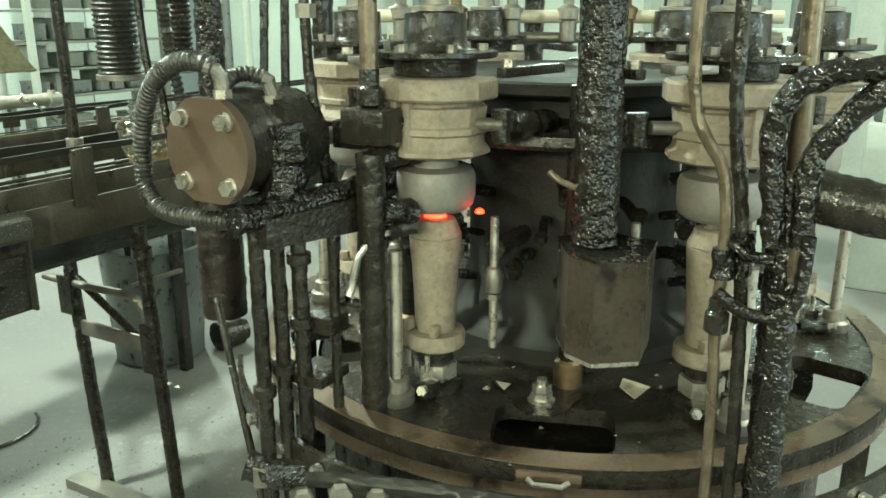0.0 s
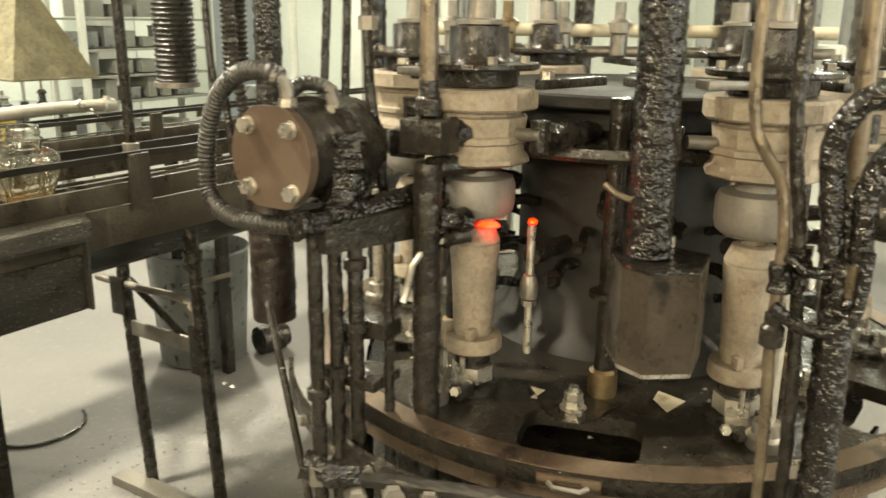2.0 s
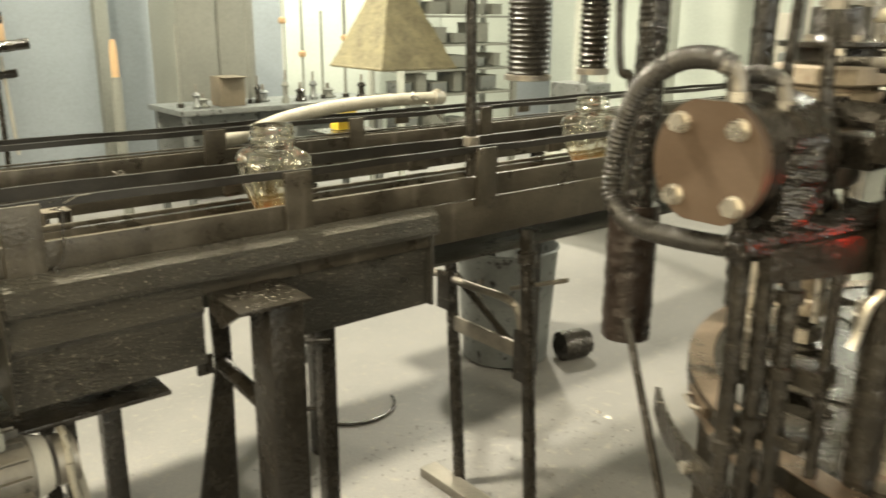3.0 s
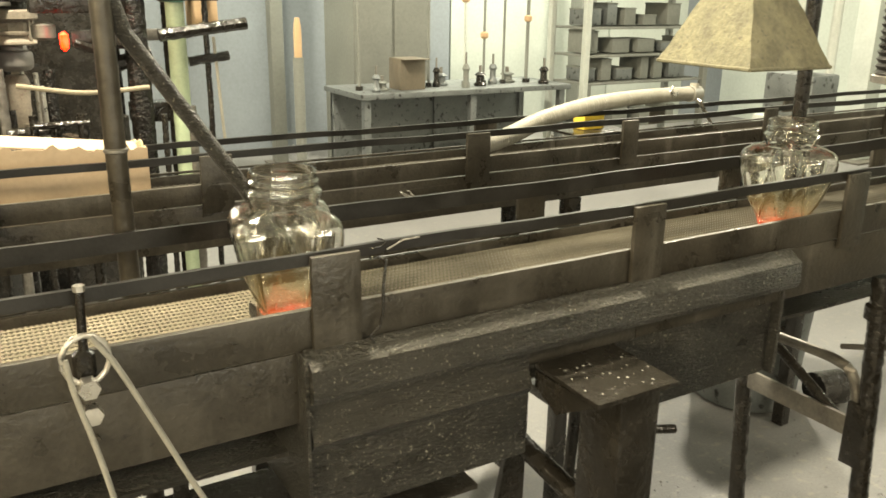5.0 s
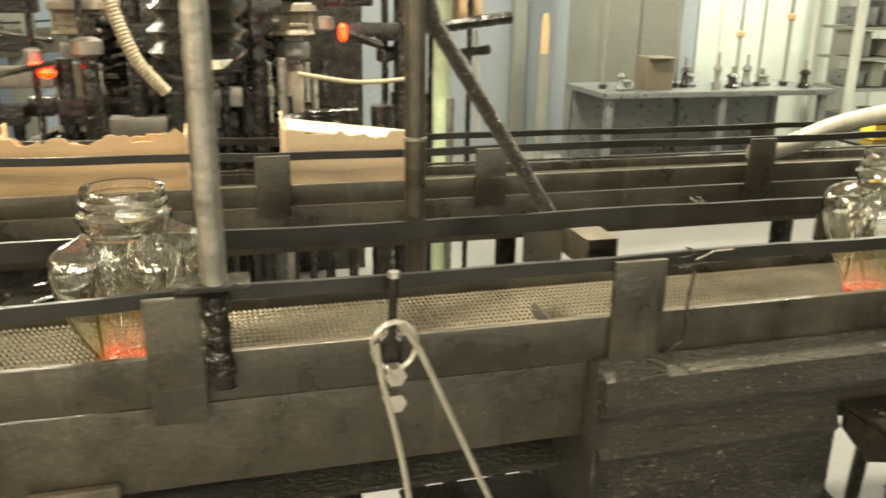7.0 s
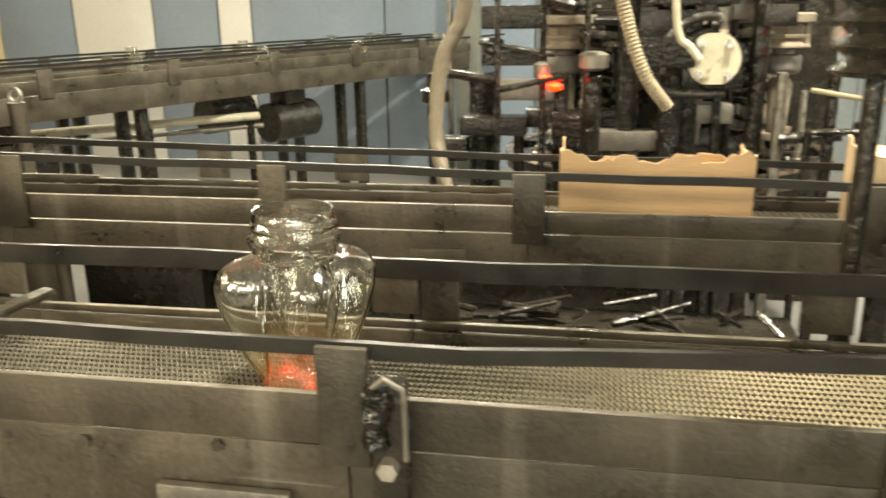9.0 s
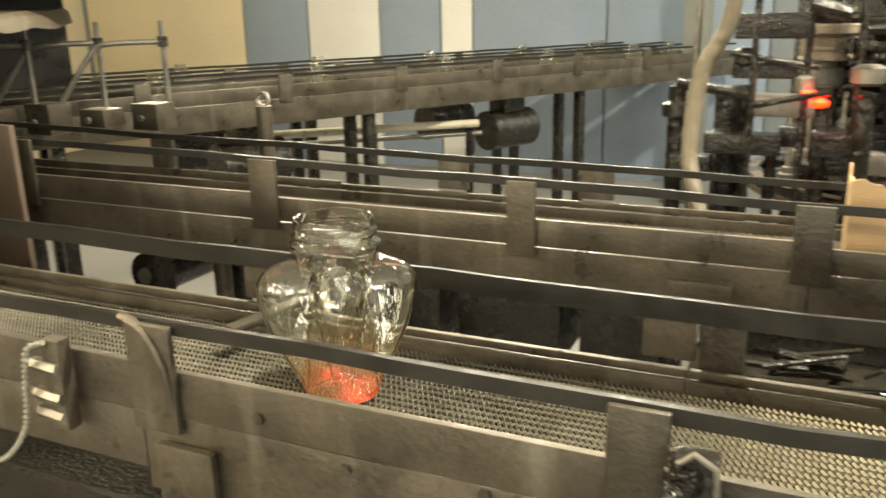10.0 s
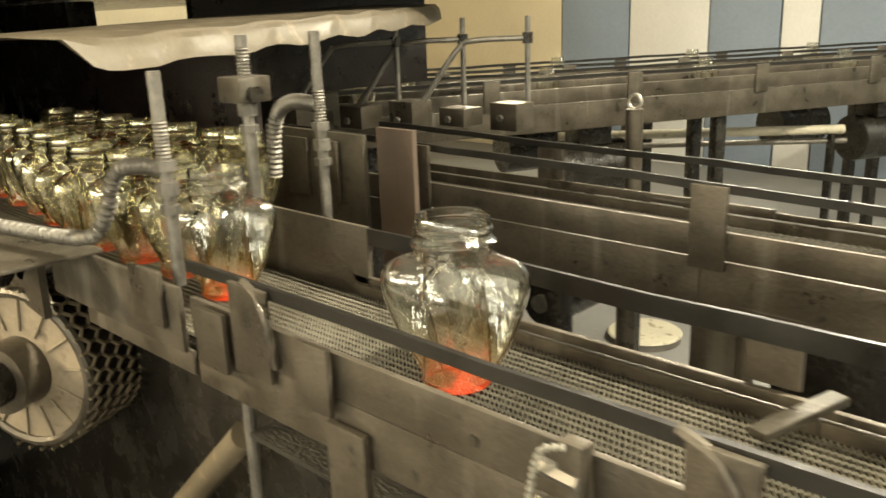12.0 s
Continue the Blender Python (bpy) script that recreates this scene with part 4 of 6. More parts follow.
for s in (-1, 1):
    x, y = ringpoint(0.447, s * 15)
    kit_add("tie_rod", cyl(B(), (x, y, 1.02), (x, y, 1.255), 0.0075, n=12), STEEL, "", "threaded steel rod")
    bm = B()
    lathe(bm, [(0.008, 1.12), (0.016, 1.124), (0.017, 1.15), (0.012, 1.165), (0.008, 1.168)], (x, y), 14)
    hexnut(bm, (x, y, 1.11), 0.014, 0.01)
    kit_add("rod_collar", bm, DULL, "tie_rod")
    xi, yi = ringpoint(0.3, s * 15)
    kit_add("rod_arm", tube(B(), [(xi, yi, 1.19), (x, y, 1.2)], 0.016, 8, 0.003, bend=False), OILY)
kit_add("blow_head", lathe(B(), [(0.03, 1.258), (0.055, 1.262), (0.065, 1.271), (0.0685, 1.285), (0.0685, 1.32), (0.064, 1.331), (0.04, 1.336), (0.038, 1.36)], c, 36), DOME, "", "grey rounded blow head")
prof = [(0.045, 1.357), (0.085, 1.357), (0.094, 1.362), (0.093, 1.369), (0.085, 1.377), (0.082, 1.392), (0.09, 1.396), (0.091, 1.405), (0.084, 1.408), (0.088, 1.437), (0.078, 1.44), (0.078, 1.447),
        (0.1, 1.449), (0.105, 1.453), (0.105, 1.479), (0.1, 1.484), (0.03, 1.485)]
bm = lathe(B(), prof, c, 10)
bmesh.ops.rotate(bm, verts=bm.verts, cent=(UX, UY, 0), matrix=Matrix.Rotation(radians(9), 3, "Z"))
kit_add("blow_mould", bm, MOULD, "", "pale two-part blow mould with deep grooves")
for s in (-1, 1):
    kit_add("half_flange", box(B(), UX + 0.06, UX + 0.088, UY + s * 0.013 - 0.007, UY + s * 0.013 + 0.007, 1.372, 1.478, 0.002), MOULD, "blow_mould")
    kit_add("hinge_pin", cyl(B(), (UX - 0.01, UY + s * 0.07, 1.41), (UX - 0.02, UY + s * 0.128, 1.412), 0.011, n=12), DULL, "blow_mould")
    kit_add("mould_arm", tube(B(), [(0.26, s * 0.1, 1.395), (0.36, s * 0.13, 1.402), (0.44, s * 0.132, 1.412)], 0.022, 10, 0.003), OILY)
    kit_add("arm_knuckle", cyl(B(), (0.44, s * 0.132, 1.385), (0.44, s * 0.132, 1.435), 0.017, n=14), OILY, "mould_arm")
    kit_add("swing_link", box(B(), 0.3, 0.47, s * 0.15 - 0.009, s * 0.15 + 0.009, 1.487, 1.503, 0.003), OILY)
    kit_add("link_bolt", hexnut(B(), (0.45, s * 0.15, 1.503), 0.012, 0.012), STEEL, "swing_link")
kit_add("head_plate", lathe(B(), [(0.03, 1.487), (0.068, 1.487), (0.07, 1.512), (0.1, 1.514), (0.103, 1.517), (0.103, 1.524), (0.058, 1.527), (0.052, 1.535), (0.05, 1.583), (0.03, 1.585)], c, 28), OILY)
kit_add("gland", lathe(B(), [(0.03, 1.585), (0.04, 1.586), (0.04, 1.593), (0.022, 1.596), (0.02, 1.64)], c, 20), DULL, "head_plate", "dull steel gland")
kit_add("clamp_tongue", box(B(), UX + 0.02, UX + 0.06, UY - 0.145, UY - 0.07, 1.498, 1.512, 0.003), DULL, "head_plate")
for a in range(0, 360, 60):
    x, y = ringpoint(0.078, a)
    kit_add("head_bolt", hexnut(B(), (UX + x, UY + y, 1.524), 0.009, 0.012), DULL, "head_plate")
kit_add("air_pipe", tube(B(), [(UX, UY, 1.63), (UX, 0.01, 1.67), (0.36, 0.04, 1.73), (0.1, 0.05, 1.8)], 0.012), HOSE_B)
# small fittings on the dark core between the stations
for s, z, h in ((12, 1.13, 0.02), (20, 1.2, 0.014), (27, 1.27, 0.02), (34, 1.05, 0.016), (41, 1.15, 0.012), (48, 1.24, 0.018), (38, 1.32, 0.014)):
    x, y = ringpoint(0.23, s)
    xo, yo = ringpoint(0.35, s + 3)
    kit_add("core_pipe", tube(B(), [(x, y, z), ((x + xo) / 2, (y + yo) / 2, z + 0.012), (xo, yo, z - 0.008)], h * 0.6, 8, 0.002), TAR)
    kit_add("core_fitting", hexnut(B(), (xo, yo, z - 0.008), h * 0.8, h * 1.1, (0.3, 0.2, 1)), OILY, "core_pipe")
x, y = ringpoint(0.376, 32.5)
kit_add("column", cyl(B(), (x, y, 0.985), (x, y, 1.47), 0.018), OILY, "", "dark upright column")
kit_add("brass_bush", lathe(B(), [(0.026, ZT), (0.027, 0.95), (0.026, 0.98), (0.019, 0.985)], (x, y), 20), BRASS, "", "tarnished brass bush")
kit_add("column_collar", lathe(B(), [(0.019, 1.12), (0.034, 1.122), (0.034, 1.132), (0.019, 1.134)], (x, y), 20), OILY, "column")
x, y = ringpoint(0.45, 26.7)
bm = B()
lathe(bm, [(0.024, ZT), (0.024, 0.936), (0.02, 0.938)], (x, y), 20)
hexnut(bm, (x, y, 0.937), 0.019, 0.014)
hexnut(bm, (x, y, 0.952), 0.017, 0.012)
cyl(bm, (x, y, 0.96), (x, y, 0.975), 0.009, n=10)
kit_add("table_nut", bm, STEEL)
x, y = ringpoint(0.61, 45)
kit_add("oil_puddle_plate", prism(B(), [ringpoint(0.09 + 0.02 * math.sin(3 * a), a * 57.3) for a in [i * 0.35 for i in range(18)]], ZT + 0.001, ZT + 0.004, Matrix.Translation((0.36, 0.18, 0))), OILY)
for k in range(6):
    made = {}
    for name, me, under, label in kit:
        ob = new(name, me)
        ob.parent = made.get(under, carousel)
        if under not in made:
            ob.rotation_euler[2] = radians(169 + 60 * k)
        made.setdefault(name, ob)
        ORG[ob] = ORG[carousel]
        tagged(ob, label)
# name plate on the rim
plate = piece("rim_handle", box(B(), 0.662, 0.672, -0.05, 0.05, 0.903, 0.924, 0.003), TABLE, carousel, turn=199)
piece("grip", tube(B(), [(0.672, -0.03, 0.912), (0.685, -0.02, 0.912), (0.685, 0.02, 0.912), (0.672, 0.03, 0.912)], 0.0045), DULL, plate)

scraps = []
for r, a, z, pts in ((0.4, 219, 0.0, ((-0.035, -0.01), (0.03, -0.02), (0.02, 0.03), (-0.015, 0.025))), (0.42, 186, 0.0, ((-0.02, -0.015), (0.02, -0.01), (0.005, 0.02)))):
    x, y = ringpoint(r, a)
    sc = single("paper_scrap", prism(B(), pts, 0.0, 0.0015, Matrix.Translation((x, y, ZT + 0.0035)) @ Matrix.Rotation(radians(12), 4, "X")), CREAM, (0, 0, 0), "torn pale scrap of paper lying on the table", "scrap", "scraps on the table")
    scraps.append(sc)

base = thing("forming_machine", (CX, CY, 0), "oily black cast base of the glass forming machine", "machine")
part("pedestal", lathe(B(), [(0.6, 0), (0.6, 0.05), (0.42, 0.12), (0.36, 0.3), (0.36, 0.78), (0.5, 0.84), (0.52, 0.868)], (CX, CY), 40), OILY, base)
for a in (150, 185, 225, 262, 110):
    x, y = ringpoint(0.62, a)
    part("upright", box(B(), CX + x - 0.02, CX + x + 0.02, CY + y - 0.02, CY + y + 0.02, 0, 0.866, 0.003), OILY, base)
bm, last = B(), None
for a in range(130, 282, 4):
    ring = [bm.verts.new((CX + r * math.cos(radians(a)), CY + r * math.sin(radians(a)), z)) for r, z in ((0.715, 0.84), (0.725, 0.84), (0.725, 0.885), (0.715, 0.885))]
    if last:
        for i in range(4):
            bm.faces.new((last[i], last[(i + 1) % 4], ring[(i + 1) % 4], ring[i]))
    last = ring
part("guard_band", bm, OILY, base)
bm, last = B(), None
for a in range(96, 270, 6):
    ring = [bm.verts.new((CX + r * math.cos(radians(a)), CY + r * math.sin(radians(a)), z)) for r, z in ((0.55, 0.06), (0.558, 0.06), (0.558, 0.862), (0.55, 0.862))]
    if last:
        for i in range(4):
            bm.faces.new((last[i], last[(i + 1) % 4], ring[(i + 1) % 4], ring[i]))
    last = ring
part("oil_skirt", bm, OILY, base, "black oily skirt below the table")
for a in (150, 160, 168, 178, 190, 205, 222, 240):
    x, y = ringpoint(0.727, a)
    part("band_bolt", hexnut(B(), (CX + x, CY + y, 0.862), 0.011, 0.014, (x, y, 0)), STEEL, base)
part("scrap_chute", box(B(), 1.12, 1.22, 1.05, 1.16, 0.72, 0.735, 0.002, None), DUCT, base)
part("front_bar", tube(B(), [(0.715, 0.964, 0.965), (0.75, 0.924, 0.95), (0.785, 0.88, 0.942), (0.84, 0.75, 0.935), (0.883, 0.601, 0.932), (0.93, 0.45, 0.93), (0.99, 0.3, 0.93)], 0.011, 10, 0.0015), RAIL, base)
for p, ax in (((0.716, 0.963, 0.95), (0, 0, 1)), ((0.75, 0.924, 0.93), (-1, -1, 0)), ((0.787, 0.885, 0.93), (-1, -1, 0)), ((0.815, 0.835, 0.925), (-1, -0.6, 0))):
    part("bar_clamp", hexnut(B(), p, 0.016, 0.03, ax), DULL, base)
part("clamp_lump", tube(B(), [(0.71, 0.985, 0.975), (0.725, 0.955, 0.965), (0.76, 0.925, 0.95)], 0.018, 10, 0.007), TAR, base)

# main post with the thin riser on it
p1 = thing("main_post", (1.022, 0.978, 0), "tall oil-caked steel post beside the turning table", "post")
part("shaft", tube(B(), [(1.022, 0.978, 0), (1.022, 0.978, 1.37)], 0.0235, 14, 0.002, bend=False), OILY, p1)
part("riser", tube(B(), [(1.036, 0.986, 1.45), (1.036, 0.986, 2.3)], 0.0145, 12, 0.0006, bend=False), COPPER, p1, "rubbed steel riser pipe")
part("union", lathe(B(), [(0.014, 1.44), (0.021, 1.445), (0.021, 1.47), (0.016, 1.475), (0.016, 1.5)], (1.036, 0.986), 16), OILY, p1)
part("clamp_block", box(B(), 1.0, 1.06, 0.94, 1.02, 1.385, 1.44, 0.006), OILY, p1)
part("clamp_arm", tube(B(), [(1.03, 0.98, 1.41), (1.09, 0.95, 1.415), (1.17, 0.90, 1.41)], 0.024, 10, 0.004), TAR, p1)
part("clamp_arm", tube(B(), [(1.03, 0.98, 1.36), (1.1, 0.945, 1.362), (1.15, 0.92, 1.36)], 0.016, 10, 0.004), OILY, p1)
part("burner_pipe", tube(B(), [(1.035, 0.955, 1.24), (1.01, 0.97, 1.235), (0.992, 0.986, 1.205), (0.987, 0.995, 1.155), (0.98, 0.998, 1.14)], 0.0065), STEEL, p1, "bent bright burner pipe")
part("burner_tip", tube(B(), [(1.035, 0.955, 1.24), (1.075, 0.93, 1.245)], 0.012, 10, 0.003, bend=False), OILY, p1)
part("burner_block", tube(B(), [(1.03, 0.965, 1.275), (1.08, 0.935, 1.268)], 0.02, 10, 0.005, bend=False), TAR, p1)

# lubricator tank on its thick pipe
tk = thing("oil_tank", (1.14, 0.62, 1.07), "brown faceted steel tank hanging on an oil-caked pipe", "tank")
poly = [(1.083, 0.662), (1.062, 0.612), (1.108, 0.55), (1.2, 0.562), (1.215, 0.66), (1.15, 0.705)]
part("body", prism(B(), poly, 1.074, 1.233), TANKM, tk)
part("lid", prism(B(), [(1.14 + (x - 1.14) * 1.02, 0.62 + (y - 0.62) * 1.02) for x, y in poly], 1.234, 1.241), TAR, tk)
part("drip_edge", prism(B(), [(1.14 + (x - 1.14) * 0.97, 0.62 + (y - 0.62) * 0.97) for x, y in poly], 1.066, 1.0735), STEEL, tk)
part("pipe", tube(B(), [(1.137, 0.643, 1.241), (1.16, 0.654, 1.62), (1.185, 0.665, 2.6)], 0.0345, 18, 0.0028, bend=False), TAR, tk, "thick pipe caked in shining black oil")
part("hook", tube(B(), [(1.102, 0.706, 1.353), (1.1, 0.697, 1.347), (1.1, 0.684, 1.34), (1.1, 0.664, 1.334), (1.106, 0.655, 1.335)], 0.005), COPPER, tk, "bent copper hook")
part("hook_knob", hexnut(B(), (1.1, 0.65, 1.335), 0.008, 0.012, (-1, 0, 0)), OILY, tk)
part("hanger", tube(B(), [(1.185, 0.665, 2.6), (1.3, 0.66, 2.75), (1.61, 0.857, 2.8)], 0.03), OILY, tk)

# pipes standing in front of the table
pr = thing("crusted_pipe", (1.063, 0.352, 0), "standing pipe thickly caked in black oil with two arching hoses", "pipe")
part("shaft", tube(B(), [(1.066, 0.34, 0), (1.062, 0.362, 1.39)], 0.022, 16, 0.0035, bend=False), TAR, pr)
part("arching_hose", tube(B(), [(1.042, 0.372, 1.3), (1.04, 0.382, 1.39), (1.04, 0.386, 1.455), (1.043, 0.36, 1.503), (1.05, 0.30, 1.522), (1.06, 0.2, 1.51), (1.07, 0.1, 1.45)], 0.0145, 14, 0.0035), TAR, pr)
part("arching_hose", tube(B(), [(1.05, 0.342, 1.3), (1.048, 0.343, 1.39), (1.05, 0.33, 1.43), (1.05, 0.296, 1.478), (1.055, 0.24, 1.52), (1.06, 0.15, 1.53)], 0.0145, 14, 0.0035), TAR, pr)
part("hose_tail", cyl(B(), (1.05, 0.345, 1.255), (1.05, 0.345, 1.335), 0.012), COPPER, pr)
part("cross_arm", tube(B(), [(1.095, 0.35, 1.362), (1.1, 0.27, 1.348), (1.105, 0.12, 1.33)], 0.034, 14, 0.003, bend=False), OILY, pr)
part("branch", tube(B(), [(1.013, 0.432, 1.235), (1.018, 0.395, 1.212), (1.024, 0.36, 1.212), (1.03, 0.335, 1.24), (1.03, 0.33, 1.32)], 0.009, 10, 0.0015), TAR, pr)
part("branch", tube(B(), [(1.033, 0.425, 1.3), (1.035, 0.4, 1.285), (1.045, 0.372, 1.28)], 0.008, 10, 0.0015), TAR, pr)
gp = thing("grease_lines", (1.034, 0.43, 0), "pair of thin greasy pipes with unions", "pipes")
part("line", tube(B(), [(1.0345, 0.424, 0), (1.034, 0.424, 0.94), (1.033, 0.432, 1.18), (1.033, 0.43, 1.29), (1.032, 0.439, 1.386), (1.026, 0.468, 1.44), (1.024, 0.481, 1.48), (1.022, 0.486, 1.61), (1.02, 0.49, 2.4)], 0.0078, 10, 0.0012), COPPER, gp)
part("line", tube(B(), [(1.06, 0.39, 0), (1.059, 0.396, 0.93), (1.056, 0.413, 1.294), (1.053, 0.434, 1.448), (1.052, 0.44, 1.61), (1.05, 0.45, 2.4)], 0.009, 10, 0.0014), OILY, gp)
part("union", lathe(B(), [(0.008, 1.17), (0.016, 1.175), (0.016, 1.2), (0.012, 1.205), (0.012, 1.22), (0.008, 1.222)], (1.033, 0.431), 10), OILY, gp)
part("union", tube(B(), [(1.0335, 0.43, 1.25), (1.033, 0.43, 1.29)], 0.0135, 10, 0.004, bend=False), TAR, gp)
part("union", tube(B(), [(1.056, 0.41, 1.25), (1.056, 0.413, 1.31)], 0.014, 10, 0.005, bend=False), TAR, gp)
cp = thing("copper_riser", (1.44, 0.405, 0.93), "smooth brownish copper riser pipe", "pipe")
part("pipe", cyl(B(), (1.445, 0.39, 0.96), (1.44, 0.42, 2.5), 0.017), COPPER, cp)
part("flange", cyl(B(), (1.445, 0.39, 0.932), (1.445, 0.39, 0.962), 0.03), OILY, cp)

# pump with its flange, hoses and bracket
FX, FY, FZ = 0.845, 1.153, 1.383
pump = thing("pump", (FX, FY, FZ), "oily pump with a brown four-bolt cover and ribbed hoses", "pump")
outline = []
for i in range(60):
    a = i * math.tau / 60
    y, z = 0.0815 * math.cos(a), 0.0845 * math.sin(a)
    outline.append((y, max(-0.078, min(0.08, z))))
mx = Matrix(((0, 0, 1, FX), (1, 0, 0, FY), (0, 1, 0, FZ), (0, 0, 0, 1)))
cover = part("cover", prism(B(), outline, 0, 0.018, mx), BROWN, pump, "flat brown cover plate")
for y, z in ((-0.045, -0.05), (0.045, -0.048), (-0.043, 0.047), (0.043, 0.049)):
    bm = B()
    cyl(bm, (FX - 0.003, FY + y, FZ + z), (FX, FY + y, FZ + z), 0.0145, n=18)
    hexnut(bm, (FX - 0.014, FY + y, FZ + z), 0.0125, 0.011, (1, 0, 0))
    part("bolt", bm, STEEL, cover, "bright hexagon bolt")
part("body", tube(B(), [(FX + 0.019, FY, FZ), (FX + 0.2, FY, FZ)], 0.078, 26, 0.003, bend=False), OILY, pump)
part("rear_flange", tube(B(), [(FX + 0.1, FY, FZ), (FX + 0.17, FY, FZ)], 0.088, 26, 0.002, bend=False), OILY, pump)
part("shaft", cyl(B(), (FX + 0.2, FY, FZ - 0.01), (FX + 0.33, FY - 0.03, FZ - 0.01), 0.016), STEEL, pump)
part("yoke", box(B(), FX + 0.27, FX + 0.34, FY - 0.09, FY - 0.03, FZ - 0.03, FZ + 0.02, 0.006), OILY, pump)
part("caked_foot", tube(B(), [(0.93, 1.085, 1.29), (0.94, 1.082, 1.35), (0.94, 1.085, 1.42)], 0.034, 14, 0.008), TAR, pump)
part("hose", tube(B(), [(0.858, 1.135, 1.505), (0.85, 1.16, 1.515), (0.85, 1.21, 1.51), (0.86, 1.272, 1.474), (0.872, 1.315, 1.41), (0.877, 1.329, 1.345), (0.872, 1.32, 1.3), (0.86, 1.27, 1.276), (0.86, 1.2, 1.272), (0.877, 1.112, 1.272)],
                     0.0145, 14, 0, 0.0013, 0.0085), HOSE_B, pump, "black wire-ribbed hose")
part("elbow", tube(B(), [(0.862, 1.128, 1.468), (0.862, 1.13, 1.49), (0.858, 1.134, 1.503), (0.846, 1.146, 1.51)], 0.0115), DULL, pump)
part("short_hose", tube(B(), [(0.885, 1.15, 1.478), (0.912, 1.152, 1.49), (0.929, 1.14, 1.493), (0.945, 1.125, 1.488)], 0.012, 12, 0, 0.0012, 0.008), HOSE_B, pump)
part("elbow", tube(B(), [(0.943, 1.127, 1.49), (0.952, 1.117, 1.482), (0.955, 1.115, 1.462), (0.955, 1.115, 1.45)], 0.0115), DULL, pump)
part("hose_nut", hexnut(B(), (0.862, 1.128, 1.462), 0.014, 0.013), STEEL, pump)
part("hose_nut", hexnut(B(), (0.955, 1.115, 1.447), 0.016, 0.012), DULL, pump)
br = thing("pump_bracket", (0.9, 1.1, 0), "oily black bracket and rods under the pump", "bracket")
part("beam", tube(B(), [(0.82, 1.085, 1.288), (0.95, 1.06, 1.292), (1.143, 0.985, 1.318)], 0.02, 12, 0.004, bend=False), TAR, br)
part("web", prism(B(), [(0.86, 1.24), (1.02, 1.24), (1.1, 1.3), (0.86, 1.285)], -0.008, 0.008, Matrix(((1, 0, 0, 0), (-0.36, 0, -1, 1.375), (0, 1, 0, 0), (0, 0, 0, 1)))), OILY, br)
for x, y, r, z0 in ((0.907, 1.124, 0.0125, 0), (0.929, 1.099, 0.012, 0), (0.951, 1.074, 0.013, 0), (0.985, 1.03, 0.009, 0.8)):
    part("rod", tube(B(), [(x, y, z0), (x, y, 1.27)], r, 10, 0.0016, bend=False), OILY, br)
part("slanted_rod", cyl(B(), (1.25, 1.57, 0.95), (1.05, 1.28, 0.62), 0.0085), OILY, br)
for x, y, z in ((0.951, 1.074, 1.19), (0.951, 1.074, 1.08), (0.907, 1.124, 0.96), (0.929, 1.099, 1.0)):
    part("collar", lathe(B(), [(0.012, z), (0.02, z + 0.003), (0.02, z + 0.02), (0.012, z + 0.023)], (x, y), 12), OILY, br)
part("cross_box", box(B(), 0.96, 1.01, 1.02, 1.08, 1.07, 1.1, 0.004), OILY, br)
part("cross_box", box(B(), 0.94, 1.02, 1.03, 1.1, 0.98, 1.0, 0.004), OILY, br)
# thin lines above the pump
ln = thing("oil_lines", (1.05, 1.1, 1.2), "thin dripping oil lines running up past the pump", "pipes")
part("line", tube(B(), [(1.048, 1.08, 1.25), (1.04, 1.09, 1.4), (1.03, 1.103, 1.56), (1.027, 1.106, 2.3)], 0.0085, 10, 0.0012), OILY, ln)
part("union", hexnut(B(), (1.031, 1.102, 1.575), 0.0165, 0.022), DULL, ln, "steel union nut")
part("line", tube(B(), [(1.06, 1.177, 1.43), (1.065, 1.171, 1.62), (1.066, 1.17, 2.3)], 0.0075, 8, 0.0006, bend=False), OILY, ln)
part("line", tube(B(), [(1.073, 1.238, 1.4), (1.081, 1.229, 1.62), (1.083, 1.227, 2.3)], 0.0075, 8, 0.001, bend=False), OILY, ln)
part("can", tube(B(), [(1.364, 1.66, 0.86), (1.364, 1.66, 1.17)], 0.053, 24, 0.004, bend=False), RUST, ln, "rusty brown can")
part("thick_line", tube(B(), [(1.36, 1.645, 1.17), (1.358, 1.636, 1.62), (1.358, 1.634, 2.6)], 0.03, 14, 0.004, bend=False), TAR, ln)
part("line", tube(B(), [(0.985, 1.38, 1.35), (0.98, 1.39, 1.47), (0.97, 1.41, 1.56), (0.965, 1.42, 2.3)], 0.0065, 8, 0.001), OILY, ln)
part("ribbed_line", tube(B(), [(1.0, 1.36, 1.42), (0.995, 1.38, 1.6), (0.99, 1.385, 2.2)], 0.01, 10, 0, 0.002, 0.01), HOSE_B, ln)
# manifold behind the table
mf = thing("air_manifold", (2.0, 1.1, 1.5), "dusty tan air manifold with valves behind the table", "manifold")
part("pipe", cyl(B(), (1.78, 1.5, 1.57), (2.2, 0.55, 1.57), 0.016), CREAM, mf)
part("pipe", cyl(B(), (1.85, 1.4, 1.517), (2.2, 0.55, 1.52), 0.014), DULL, mf)
for i in range(7):
    t = i / 6
    x, y = 1.82 + 0.34 * t, 1.42 - 0.78 * t
    part("valve", lathe(B(), [(0.012, 1.5), (0.022, 1.51), (0.022, 1.56), (0.03, 1.565), (0.03, 1.59), (0.014, 1.6), (0.014, 1.64)], (x, y), 12), BRASS if i % 3 == 1 else DULL, mf)
